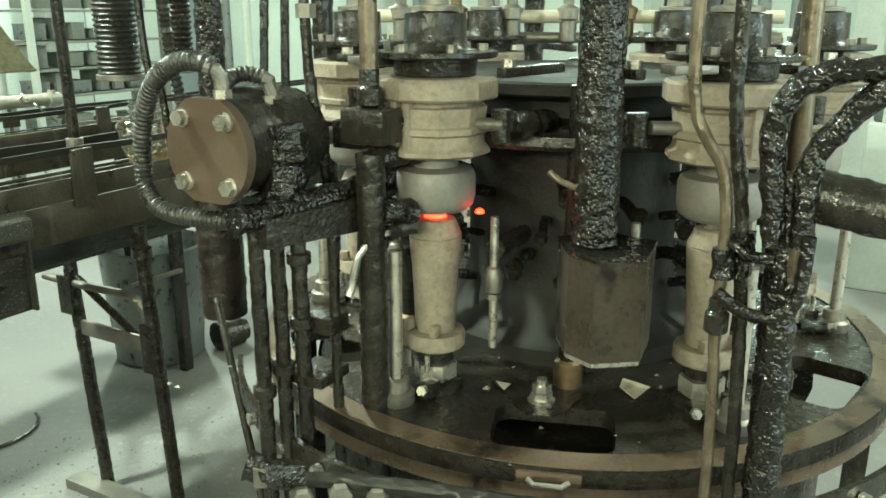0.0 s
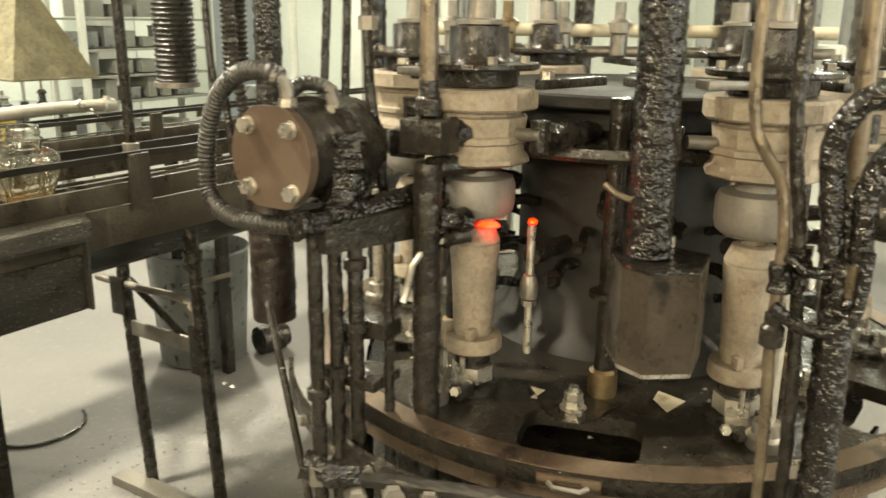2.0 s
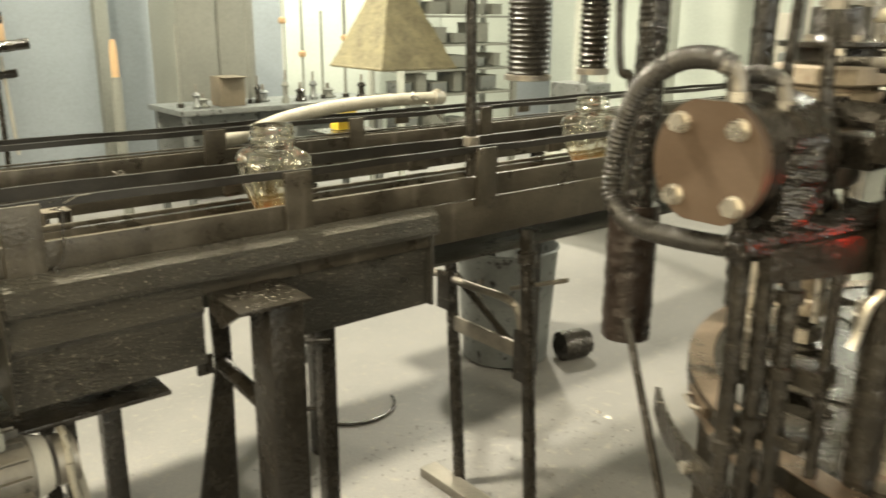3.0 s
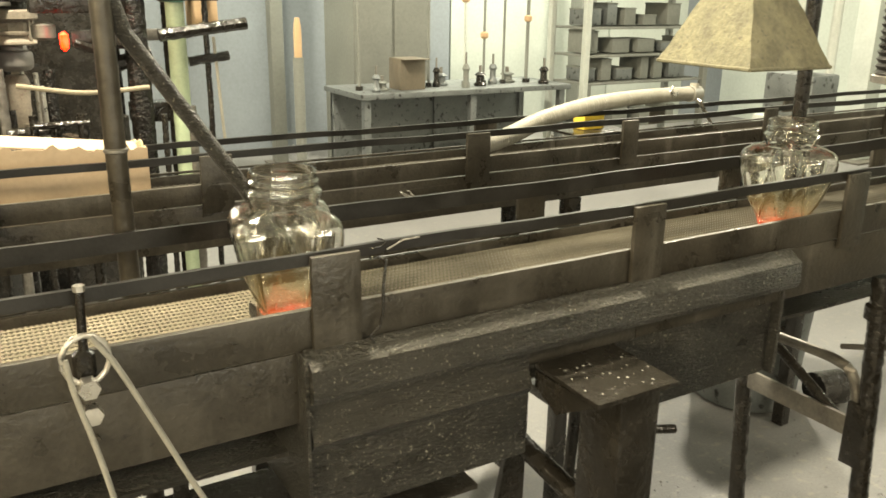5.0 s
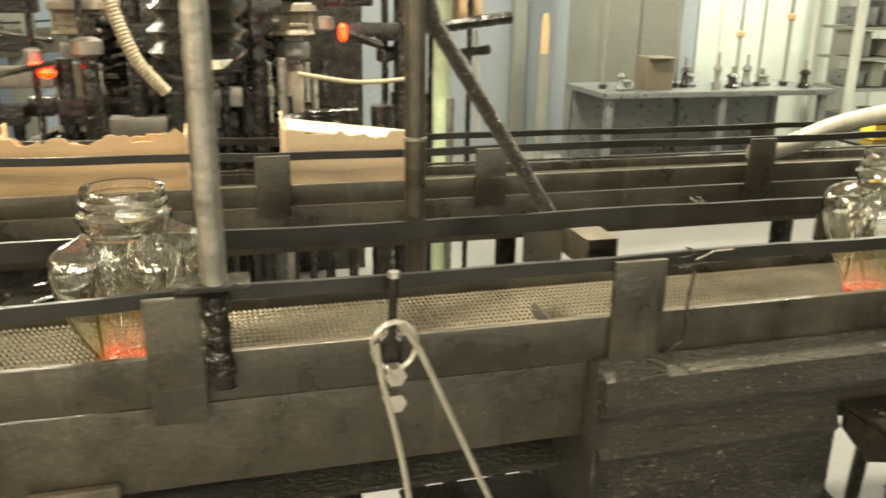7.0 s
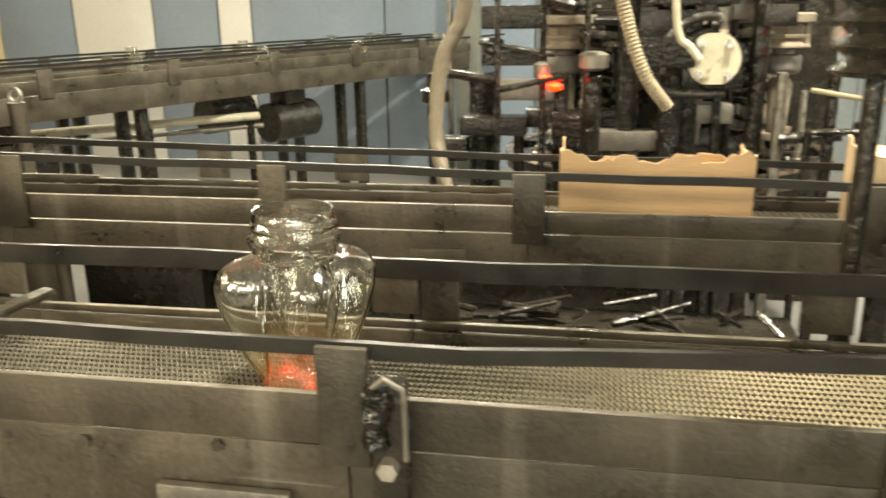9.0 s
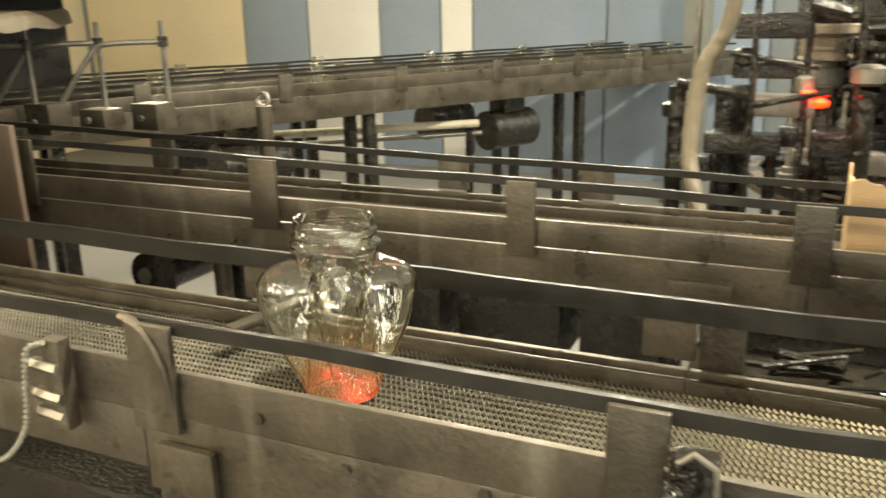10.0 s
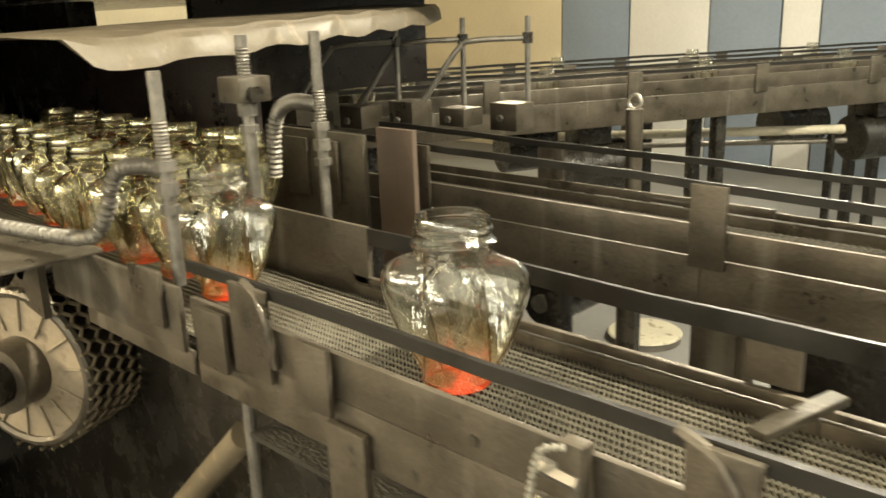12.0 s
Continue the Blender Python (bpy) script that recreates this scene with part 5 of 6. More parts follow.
for x, y, r, mt in ((2.15, 0.72, 0.06, OILY), (2.3, 0.5, 0.05, DULL), (1.75, 1.62, 0.045, OILY), (2.4, 1.3, 0.05, OILY), (2.6, 0.9, 0.09, OILY), (2.5, 1.7, 0.05, DULL)):
    part("riser", tube(B(), [(x, y, 0), (x, y, 2.6)], r * 0.6, 12, 0.003, bend=False), mt, mf)

# hot glass: a gob dropped into the station beside the main post, and embers round the burner
gob = thing("hot_gob", (0, 0, 0), "white-hot gob of molten glass", "molten glass")
part("core", lathe(B(), [(0.003, -0.01), (0.008, -0.008), (0.011, -0.002), (0.009, 0.005), (0.005, 0.012), (0.002, 0.015)], n=20), HOT, gob)
part("skin", lathe(B(), [(0.006, -0.026), (0.012, -0.023), (0.014, -0.017), (0.01, -0.0105), (0.004, -0.0105)], n=20), EMBER, gob, "red-hot glass below the gob")
# made-up emitters for the red flashes, whose real source is unknown
flare = thing("falling_gob", (0, 0, 0), "red glowing gob added to throw the flash beside the pump", "molten glass")
part("drop", lathe(B(), [(0.003, -0.03), (0.018, -0.022), (0.026, 0.0), (0.016, 0.02), (0.004, 0.036)], n=16), FLARE, flare)
far_flare = thing("falling_gob", (0, 0, 0), "red glowing gob added to throw the flash in the far machine", "molten glass")
part("drop", lathe(B(), [(0.003, -0.03), (0.018, -0.022), (0.026, 0.0), (0.016, 0.02), (0.004, 0.036)], n=16), FLARE_F, far_flare)
em = thing("ember_ring", (1.11, 0.93, 1.24), "small red-hot scraps of glass round the burner", "molten glass")
for x, y, z, r in ((1.148, 0.932, 1.247, 0.02), (1.148, 0.932, 1.252, 0.009), (1.07, 0.945, 1.274, 0.009), (1.155, 0.85, 1.262, 0.008), (1.056, 0.957, 1.262, 0.006)):
    part("scrap", lathe(B(), [(0.003, z - 0.003), (r, z - 0.001), (r * 0.8, z + 0.004), (0.002, z + 0.006)], (x, y), 14), EMBER, em)

# ---- round the jar conveyor ----
hd = thing("pyramid_hood", (1.21, 2.355, 1.44), "dust-furred square pyramid hood hanging over the conveyor", "hood")
bm = B()
lo = [bm.verts.new(p) for p in ((1.098, 2.238, 1.438), (1.335, 2.24, 1.436), (1.333, 2.472, 1.438), (1.096, 2.47, 1.44))]
hi = [bm.verts.new(p) for p in ((1.178, 2.32, 1.632), (1.245, 2.32, 1.632), (1.245, 2.388, 1.632), (1.178, 2.388, 1.632))]
for i in range(4):
    j = (i + 1) % 4
    bm.faces.new((lo[i], lo[j], hi[j], hi[i]))
bm.faces.new(hi)
bmesh.ops.subdivide_edges(bm, edges=bm.edges, cuts=14, use_grid_fill=True)
for v in bm.verts:
    v.co += Vector((noise.noise(v.co * 60), noise.noise(v.co * 60 + Vector((7, 0, 0))), noise.noise(v.co * 60 + Vector((0, 9, 0))))) * 0.0022
part("shell", bm, ROCK, hd)
part("rim", tube(B(), [(1.098, 2.238, 1.436), (1.335, 2.24, 1.434), (1.333, 2.472, 1.436), (1.096, 2.47, 1.438), (1.098, 2.238, 1.436)], 0.004, 6, bend=False), ROCK, hd)
part("neck", box(B(), 1.176, 1.247, 2.318, 2.39, 1.63, ZC, 0.004), OILY, hd)
po = thing("stay_pole", (1.61, 2.51, 1.1), "dark steel stay pole clamped to the conveyor", "pole")
part("pole", cyl(B(), (1.62, 2.5, 1.0), (1.6, 2.5, 2.6), 0.0175), OILY, po)
part("clamp", lathe(B(), [(0.018, 1.17), (0.026, 1.172), (0.026, 1.2), (0.018, 1.202)], (1.617, 2.5), 14), DULL, po)
for x, y, r, z, nm in ((1.61, 2.25, 0.058, 1.393, "a"), (1.66, 2.055, 0.036, 1.418, "b")):
    d = thing("bellows_duct", (x, y, z), "dark ribbed bellows duct hanging above the conveyor", "duct", "hanging bellows ducts")
    part("bellows", tube(B(), [(x, y, z), (x, y, 2.2)], r, 28, 0, 0.003, 0.0145, bend=False), HOSE_B if nm == "a" else OILY, d)
    part("drop_pipe", cyl(B(), (x, y, 2.2), (x, y, ZC), r * 0.8, n=16), OILY, d)
    part("collar", lathe(B(), [(r, z - 0.004), (r + 0.008, z - 0.002), (r + 0.008, z + 0.012), (r, z + 0.014)], (x, y), 28, False), DULL, d)
st2 = thing("stayed_post", (0.037, 2.56, 1.1), "dark post with a crusted slanting stay on the conveyor's far side", "post")
part("post", tube(B(), [(0.042, 2.555, 0.6), (0.036, 2.555, 1.31), (0.034, 2.555, 2.6)], 0.0165, 14, 0.0006, bend=False), POLE, st2)
part("joint", lathe(B(), [(0.0165, 1.318), (0.019, 1.32), (0.019, 1.324), (0.0165, 1.326)], (0.036, 2.555), 16), DULL, st2)
part("stay", tube(B(), [(0.274, 2.56, 1.185), (0.066, 2.56, 1.5), (0.048, 2.56, 1.56)], 0.0125, 12, 0.0012, bend=False), GRIT, st2)
np_ = thing("grey_riser", (-0.279, 2.178, 1.12), "pale crusted pipe standing in a clamp on the near plate", "pipe")
part("pipe", tube(B(), [(-0.279, 2.172, 1.24), (-0.279, 2.172, 2.4)], 0.0135, 14, 0.0009, bend=False), DULL, np_)
part("saddle", box(B(), -0.32, -0.24, 2.16, 2.2, 1.232, 1.241, 0.002), OILY, np_)
part("caked_clamp", tube(B(), [(-0.277, 2.172, 1.115), (-0.277, 2.17, 1.16), (-0.279, 2.172, 1.226)], 0.013, 12, 0.005), TAR, np_)
bl = thing("black_bellows", (-0.29, 2.52, 1.1), "black ribbed bellows on a dark pipe beyond the conveyor", "duct")
part("bellows", tube(B(), [(-0.284, 2.56, 1.45), (-0.284, 2.56, 2.2)], 0.06, 26, 0, 0.009, 0.03, bend=False), OILY, bl)
part("pipe", tube(B(), [(-0.298, 2.56, 0.7), (-0.296, 2.56, 1.48)], 0.0125, 12, 0.0006, bend=False), OILY, bl)
# eyebolt and cord
ey = thing("tied_cord", (-0.087, 2.14, 1.1), "grey cord looped over a steel pin on the conveyor plate", "cord")
part("pin", cyl(B(), (-0.082, 2.168, 1.16), (-0.079, 2.168, 1.236), 0.0055, n=12), OILY, ey)
part("pin_head", hexnut(B(), (-0.079, 2.168, 1.232), 0.007, 0.007), STEEL, ey)
part("socket", lathe(B(), [(0.009, 1.105), (0.013, 1.11), (0.013, 1.155), (0.007, 1.16)], (-0.083, 2.168), 14), OILY, ey)
part("loop", tube(B(), [(-0.083 + 0.026 * math.sin(a), 2.146, 1.156 + 0.03 * math.cos(a)) for a in [i * 0.45 for i in range(15)]], 0.0035), STEEL, ey)
for z in (1.122, 1.088):
    part("nut", hexnut(B(), (-0.084, 2.15, z), 0.0125, 0.018, (0, -1, 0)), STEEL, ey)
part("cord", tube(B(), [(-0.105, 2.145, 1.16), (-0.1, 2.138, 1.12), (-0.085, 2.128, 1.05), (-0.072, 2.12, 0.97), (-0.06, 2.1, 0.84)], 0.0036), ROPE, ey)
part("cord", tube(B(), [(-0.075, 2.145, 1.184), (-0.055, 2.142, 1.15), (-0.02, 2.135, 1.07), (0.026, 2.12, 0.96), (0.09, 2.1, 0.82)], 0.0036), ROPE, ey)
# motor under the plate
mo = thing("electric_motor", (0.07, 2.22, 0.7), "dusty grey finned electric motor under the conveyor", "motor")
part("frame", cyl(B(), (-0.01, 2.19, 0.7), (0.2, 2.19, 0.7), 0.072, n=28), MOTORM, mo)
for i in range(14):
    a = radians(25 + 360 * i / 14)
    part("fin", box(B(), 0.0, 0.19, -0.002, 0.002, 0.07, 0.088, 0.0, Matrix.Translation((0, 2.19, 0.7)) @ Matrix.Rotation(a, 4, "X")), MOTORM, mo)
part("fan_cover", cyl(B(), (-0.09, 2.19, 0.7), (-0.012, 2.19, 0.7), 0.066, 0.079, 28), MOTORM, mo)
part("terminal_box", box(B(), 0.06, 0.16, 2.14, 2.22, 0.772, 0.812, 0.008), HAZE, mo, "grey terminal box")
part("end_bell", cyl(B(), (0.202, 2.19, 0.7), (0.235, 2.19, 0.7), 0.068, 0.055, 28), DUCT, mo)
part("pulley", cyl(B(), (0.245, 2.19, 0.7), (0.285, 2.19, 0.7), 0.052, n=24), DULL, mo)
part("drive_belt", tube(B(), [(0.265, 2.14, 0.71), (0.268, 2.17, 0.755), (0.275, 2.24, 0.74), (0.31, 2.26, 0.6), (0.31, 2.2, 0.5), (0.27, 2.14, 0.64), (0.265, 2.14, 0.71)], 0.008), ROPE, mo)
part("foot", box(B(), 0.0, 0.2, 2.12, 2.26, 0.0, 0.625, 0.01), OILY, mo)
ca = thing("drip_tray", (0.2, 2.3, 0.8), "ragged soot-black tray hanging under the conveyor", "tray")
bm = B()
tube(bm, [(0.2, 2.24, 0.865), (0.33, 2.25, 0.845), (0.45, 2.26, 0.835)], 0.045, 14, 0.012)
part("soot_lump", bm, GRIT, ca)
part("sheet", box(B(), -0.02, 0.5, 2.2, 2.42, 0.765, 0.775, 0.002), OILY, ca)
for x in (0.05, 0.46):
    part("strap", box(B(), x - 0.012, x + 0.012, 2.36, 2.366, 0.775, 0.9, 0.001), OILY, ca)
dr = thing("belt_pulley", (-0.2, 2.3, 0.7), "brown dished pulley drum under the conveyor", "pulley")
part("drum", cyl(B(), (-0.3, 2.2, 0.72), (-0.14, 2.2, 0.72), 0.14, n=36), BROWN, dr)
part("hub", cyl(B(), (-0.14, 2.2, 0.72), (-0.11, 2.2, 0.72), 0.05, n=20), OILY, dr)
part("stand", box(B(), -0.27, -0.17, 2.16, 2.24, 0, 0.6, 0.004), OILY, dr)
# wires, clamps and chain on the near rail
wi = thing("tie_wire", (0.309, 2.18, 1.1), "twist of rusty wire tied round the guide rail", "wire")
part("twist", tube(B(), [(0.31 + 0.012 * math.cos(a), 2.186 + 0.009 * math.sin(a), 1.203 + 0.0022 * a) for a in [i * 0.6 for i in range(24)]], 0.0012, 5), OILY, wi)
part("tail", tube(B(), [(0.318, 2.174, 1.208), (0.312, 2.172, 1.17), (0.31, 2.17, 1.13), (0.304, 2.17, 1.11), (0.289, 2.17, 1.1), (0.296, 2.168, 1.085)], 0.0022, 6), OILY, wi)
part("tail", tube(B(), [(0.322, 2.18, 1.22), (0.345, 2.176, 1.232), (0.37, 2.172, 1.234)], 0.0012, 5), DULL, wi)
w2 = thing("tie_wire", (0.541, 2.54, 1.2), "twist of wire on the far guide rail", "wire")
part("twist", tube(B(), [(0.54 + 0.014 * math.sin(a * 0.8), 2.53 + 0.007 * math.sin(a), 1.2 + 0.007 * math.cos(a)) for a in [i * 0.6 for i in range(20)]], 0.0014, 5), DULL, w2)
c1 = thing("rail_clamp", (-0.84, 2.17, 1.09), "caked screw clamp on the conveyor plate", "clamp")
part("jaw", box(B(), -0.858, -0.82, 2.152, 2.174, 1.03, 1.185, 0.005), OILY, c1)
part("caked_lump", tube(B(), [(-0.852, 2.158, 1.115), (-0.85, 2.156, 1.15), (-0.846, 2.158, 1.178)], 0.014, 12, 0.007), TAR, c1)
part("bolt", hexnut(B(), (-0.838, 2.152, 1.092), 0.011, 0.016, (0, -1, 0)), STEEL, c1)
part("wire", tube(B(), [(-0.862, 2.15, 1.17), (-0.84, 2.146, 1.192), (-0.822, 2.148, 1.18), (-0.82, 2.15, 1.1)], 0.003), DULL, c1)
c2 = thing("rail_clamp", (-1.603, 2.17, 1.06), "grey screw clamp with a twisted wire hanging from it", "clamp")
part("jaw", box(B(), -1.618, -1.588, 2.152, 2.174, 1.056, 1.178, 0.005), PLATE_L, c2)
for z in (1.14, 1.1, 1.075):
    part("bolt", hexnut(B(), (-1.64, 2.158, z), 0.009, 0.05, (1, -0.1, 0)), DULL, c2)
part("wire", tube(B(), [(-1.605, 2.148, 1.176), (-1.628, 2.142, 1.165), (-1.64, 2.142, 1.12), (-1.65, 2.14, 1.06), (-1.69, 2.14, 1.01), (-1.74, 2.14, 0.985)], 0.0034, 8, 0, 0.0012, 0.008), ROPE, c2, "twisted pale wire")
part("cord", tube(B(), [(-1.735, 2.14, 0.987), (-1.74, 2.13, 0.93), (-1.745, 2.12, 0.82)], 0.005), ROPE, c2)
gb = thing("guide_bar", (-1.5, 2.45, 1.1), "short flat steel bar guiding jars over the belt", "bar")
part("bar", box(B(), -0.07, 0.07, -0.013, 0.013, -0.006, 0.006, 0.004, pose(-1.505, 2.462, 1.115, 0, -3, 72)), PLATE, gb)
for x in (-1.47, -2.14):
    part("rail_knee", tube(B(), [(x + 0.03, 2.178, 1.1), (x + 0.026, 2.174, 1.16), (x, 2.178, 1.2), (x - 0.04, 2.184, 1.212)], 0.006, 6), PLATE_L, A)

# ---- on the second conveyor ----
def torn_box(x0, x1, y0, y1, z0, z1, mt, label, fall=0.0):
    t = thing("cardboard_box", ((x0 + x1) / 2, (y0 + y1) / 2, z0), label, "box", "boxes on the conveyor")
    for nm, xa, ya, xb, yb in (("front", x0, y0, x1, y0), ("back", x0, y1, x1, y1), ("side", x0, y0 + 0.006, x0, y1 - 0.006), ("side", x1, y0 + 0.006, x1, y1 - 0.006)):
        bm = B()
        n = 44
        cols = []
        for i in range(n + 1):
            f = i / n
            x, y = xa + (xb - xa) * f, ya + (yb - ya) * f
            rip = noise.noise(Vector((x * 14, y * 9, z1 * 5)))
            top = z1 - fall * (x - x0) / (x1 - x0) + (0.028 if rip > 0.05 else -0.012) * abs(rip) ** 0.5 + 0.01 * noise.noise(Vector((x * 60, y * 60, 3))) - (0.035 if nm == "back" else 0)
            d = Vector((-(yb - ya), xb - xa, 0)).normalized() * 0.002
            cols.append([bm.verts.new(p) for p in ((x - d.x, y - d.y, z0), (x + d.x, y + d.y, z0), (x + d.x, y + d.y, top), (x - d.x, y - d.y, top))])
        for a, b2 in zip(cols, cols[1:]):
            for i in range(4):
                j = (i + 1) % 4
                bm.faces.new((a[i], a[j], b2[j], b2[i]))
        bm.faces.new(cols[0][::-1])
        bm.faces.new(cols[-1])
        part(nm, bm, mt, t)
    part("base", box(B(), x0 + 0.004, x1 - 0.004, y0 + 0.004, y1 - 0.004, z0, z0 + 0.004), mt, t)
    return t


torn_box(-0.705, -0.335, 3.06, 3.24, 1.095, 1.245, CARD, "torn brown cardboard tray standing on the empty conveyor")
b2_ = torn_box(-0.125, 0.178, 3.06, 3.24, 1.095, 1.262, CARD_W, "torn pale cardboard tray standing on the empty conveyor", 0.03)
part("flap", box(B(), -0.15, 0.15, -0.055, 0.055, -0.002, 0.002, 0, pose(0.03, 3.15, 1.236, 4, 7, 0)), CARD_W, b2_)
hz = thing("ribbed_hose", (1.5, 3.2, 1.1), "dusty white ribbed hose lying along the empty conveyor", "hose")
part("hose", tube(B(), [(0.985, 3.0, 1.178), (1.12, 3.04, 1.19), (1.3, 3.1, 1.222), (1.55, 3.18, 1.24), (1.85, 3.27, 1.238), (2.14, 3.35, 1.226)], 0.024, 16, 0, 0.0018, 0.009), HOSE, hz)
part("cuff", cyl(B(), (2.13, 3.345, 1.226), (2.2, 3.37, 1.222), 0.029), HOSE, hz)
part("nozzle", tube(B(), [(2.16, 3.35, 1.23), (2.165, 3.352, 1.262)], 0.016), HOSE, hz)
yb = thing("yellow_block", (1.72, 3.42, 1.1), "small yellow block on the conveyor's edge", "block")
part("block", box(B(), 1.68, 1.77, 3.38, 3.44, 1.12, 1.2, 0.004), YELLOW, yb)
part("shelf", box(B(), 1.6, 1.85, 3.305, 3.48, 1.11, 1.119, 0.002), OILY, yb)
wr = thing("spanner", (2.0, 3.3, 1.2), "bright open-ended spanner resting on the rail", "spanner")
part("shank", box(B(), -0.07, 0.07, -0.008, 0.008, -0.003, 0.003, 0.001, pose(1.95, 3.1, 1.205, 25, 35, 20)), STEEL, wr)
part("jaw", tube(B(), [(1.99, 3.29, 1.262), (1.975, 3.285, 1.246), (1.99, 3.28, 1.232), (2.01, 3.285, 1.24)], 0.006), STEEL, wr)
pk = thing("grey_box_section", (0.45, 2.68, 0.98), "open-ended dark steel box section under the rail", "section")
for xa, xb, za, zb in ((0.388, 0.392, 1.05, 1.1), (0.448, 0.452, 1.05, 1.1), (0.388, 0.452, 1.1005, 1.1045), (0.388, 0.452, 1.046, 1.0495)):
    part("wall", box(B(), xa, xb, 2.64, 2.76, za, zb, 0.001), PLATE_L, pk)
part("bracket", box(B(), 0.395, 0.445, 2.545, 2.64, 1.05, 1.058, 0.001), OILY, pk)

# ---- the annealing tunnel at the conveyor's end ----
tn = thing("annealing_tunnel", (-5.5, 3.0, 0), "soot-dark annealing tunnel with a tan metal heat shield", "furnace")
part("roof", box(B(), -8.9, -3.2, 1.5, 4.6, 1.66, 1.86, 0.01), OILY, tn)
part("near_wall", box(B(), -8.9, -3.75, 1.5, 1.62, 0, 1.655, 0.01), OILY, tn)
part("far_wall", box(B(), -8.9, -4.6, 3.02, 3.14, 0, 1.655, 0.01), OILY, tn)
part("back_wall", box(B(), -8.9, -8.8, 1.63, 3.01, 0, 1.655), OILY, tn)
part("hearth", box(B(), -8.75, -3.45, 1.64, 3.0, 0.9, 1.05, 0.01), OILY, tn)
bm = B()
lip = [(-2.6, 2.16), (-2.63, 2.22), (-2.86, 2.7), (-3.07, 3.2), (-3.4, 3.9)]
rows = []
for (x, y), k in [((p.x, p.y), i) for i, p in enumerate(spline([(a, b, 0) for a, b in lip], 0.05))]:
    w = 0.006 * math.sin(k * 1.1) + 0.006 * noise.noise(Vector((k * 0.6, 0, 0)))
    fold = max(0.0, min(1.0, (2.235 - y) / 0.075))
    rows.append([bm.verts.new(p) for p in ((x, y, 1.485 + w), (x - 0.008, y - 0.003, 1.525 + w), (x - 0.02, y - 0.01, 1.54 + w * 0.5), (x - 0.12, y - 0.04, 1.546), (x - 0.4, y - 0.1, 1.55),
                                           (x - 0.4, y - 0.1, 1.554), (x - 0.12, y - 0.04, 1.55), (x - 0.023, y - 0.01, 1.544 + w * 0.5), (x - 0.012, y - 0.003, 1.526 + w), (x - 0.004, y, 1.485 + w))])
    for v in rows[-1]:
        v.co.z += 0.028 * max(0.0, y - 2.3)
        v.co.z = max(v.co.z, 1.485 + 0.06 * fold)
for a, b2 in zip(rows, rows[1:]):
    for i in range(10):
        j = (i + 1) % 10
        bm.faces.new((a[i], a[j], b2[j], b2[i]))
part("heat_shield", bm, HOODM, tn, "bent tan metal heat shield")
part("flue", tube(B(), [(-3.3, 1.4, 1.78), (-3.1, 2.0, 1.79), (-3.25, 2.6, 1.8), (-3.6, 3.2, 1.82)], 0.15, 26), FLUE, tn, "fat tan flue pipe")
part("canopy", box(B(), -4.4, -3.1, 1.9, 4.4, 1.9, 2.3, 0.02), OILY, tn)
part("side_board", box(B(), -2.668, -2.545, 2.885, 2.9, 0.9, 1.31, 0.003), WOOD, tn, "brown board at the conveyor's end")
part("brown_partition", box(B(), -4.4, -3.15, 2.88, 2.9, 0.9, 1.5, 0.004), RUST, tn)
part("partition", box(B(), -3.1, -2.7, 2.87, 2.885, 1.0, 1.29, 0.004), PLATE_L, tn)
for x in (-2.95, -2.83):
    part("slot_plate", box(B(), x - 0.045, x + 0.045, 2.856, 2.866, 1.12, 1.27, 0.004), PLATE_L, tn)
part("second_mouth", box(B(), -3.92, -3.88, 3.15, 4.3, 1.27, 1.655, 0.004), RUST, tn, "dark plate over the second entry")
part("mouth_beam", box(B(), -3.87, -3.4, 3.2, 3.26, 1.2, 1.3, 0.004), PLATE_L, tn)
# drum with the wire belt of the tunnel
DX, DZ = -3.03, 0.862
du = thing("belt_drum", (DX, 2.2, DZ), "rusty spoked end drum wrapped in coarse wire belt", "drum")
bm = B()
cyl(bm, (DX, 2.135, DZ), (DX, 2.9, DZ), 0.172, n=48)
part("shell", bm, RUST, du)
part("rim", tube(B(), [(DX + 0.172 * math.cos(a), 2.13, DZ + 0.172 * math.sin(a)) for a in [i * math.tau / 40 for i in range(41)]], 0.012, 8), PLATE_L, du)
part("face", cyl(B(), (DX, 2.128, DZ), (DX, 2.136, DZ), 0.166, n=48), FACE, du, "rust-dusted tan drum face")
for i in range(14):
    a = i * math.tau / 14 + 0.1
    p = lambda r: (DX + r * math.cos(a), 2.125, DZ + r * math.sin(a))
    part("spoke", tube(B(), [p(0.09), p(0.16)], 0.0032, 6, bend=False), HOSE_T, du)
part("hub", cyl(B(), (DX, 2.06, DZ), (DX, 2.135, DZ), 0.075, n=28), PLATE_L, du)
part("shaft", cyl(B(), (DX, 1.75, DZ), (DX, 2.06, DZ), 0.05, n=24), OILY, du)
bm = B()
for k in range(40):
    a = -1.9 + k * 0.088
    for i in range(22):
        y = 2.14 + i * 0.034
        s = 1 if (i + k) % 2 else -1
        r = 0.186
        p = (DX + r * math.cos(a), y - 0.008 * s, DZ + r * math.sin(a))
        q = (DX + r * math.cos(a + 0.088), y + 0.008 * s, DZ + r * math.sin(a + 0.088))
        cyl(bm, p, q, 0.0045, n=5)
        cyl(bm, q, (q[0], q[1] + 0.018 * s, q[2]), 0.0045, n=4)
ob = part("wire_wrap", bm, HOODM, du)
ob["kind"] = "stuff"
for y in (1.9, 2.75):
    part("stand", box(B(), -3.1, -2.94, y - 0.04, y + 0.04, 0, 0.74, 0.005), OILY, du)
du.rotation_euler = (0, 0, radians(24))
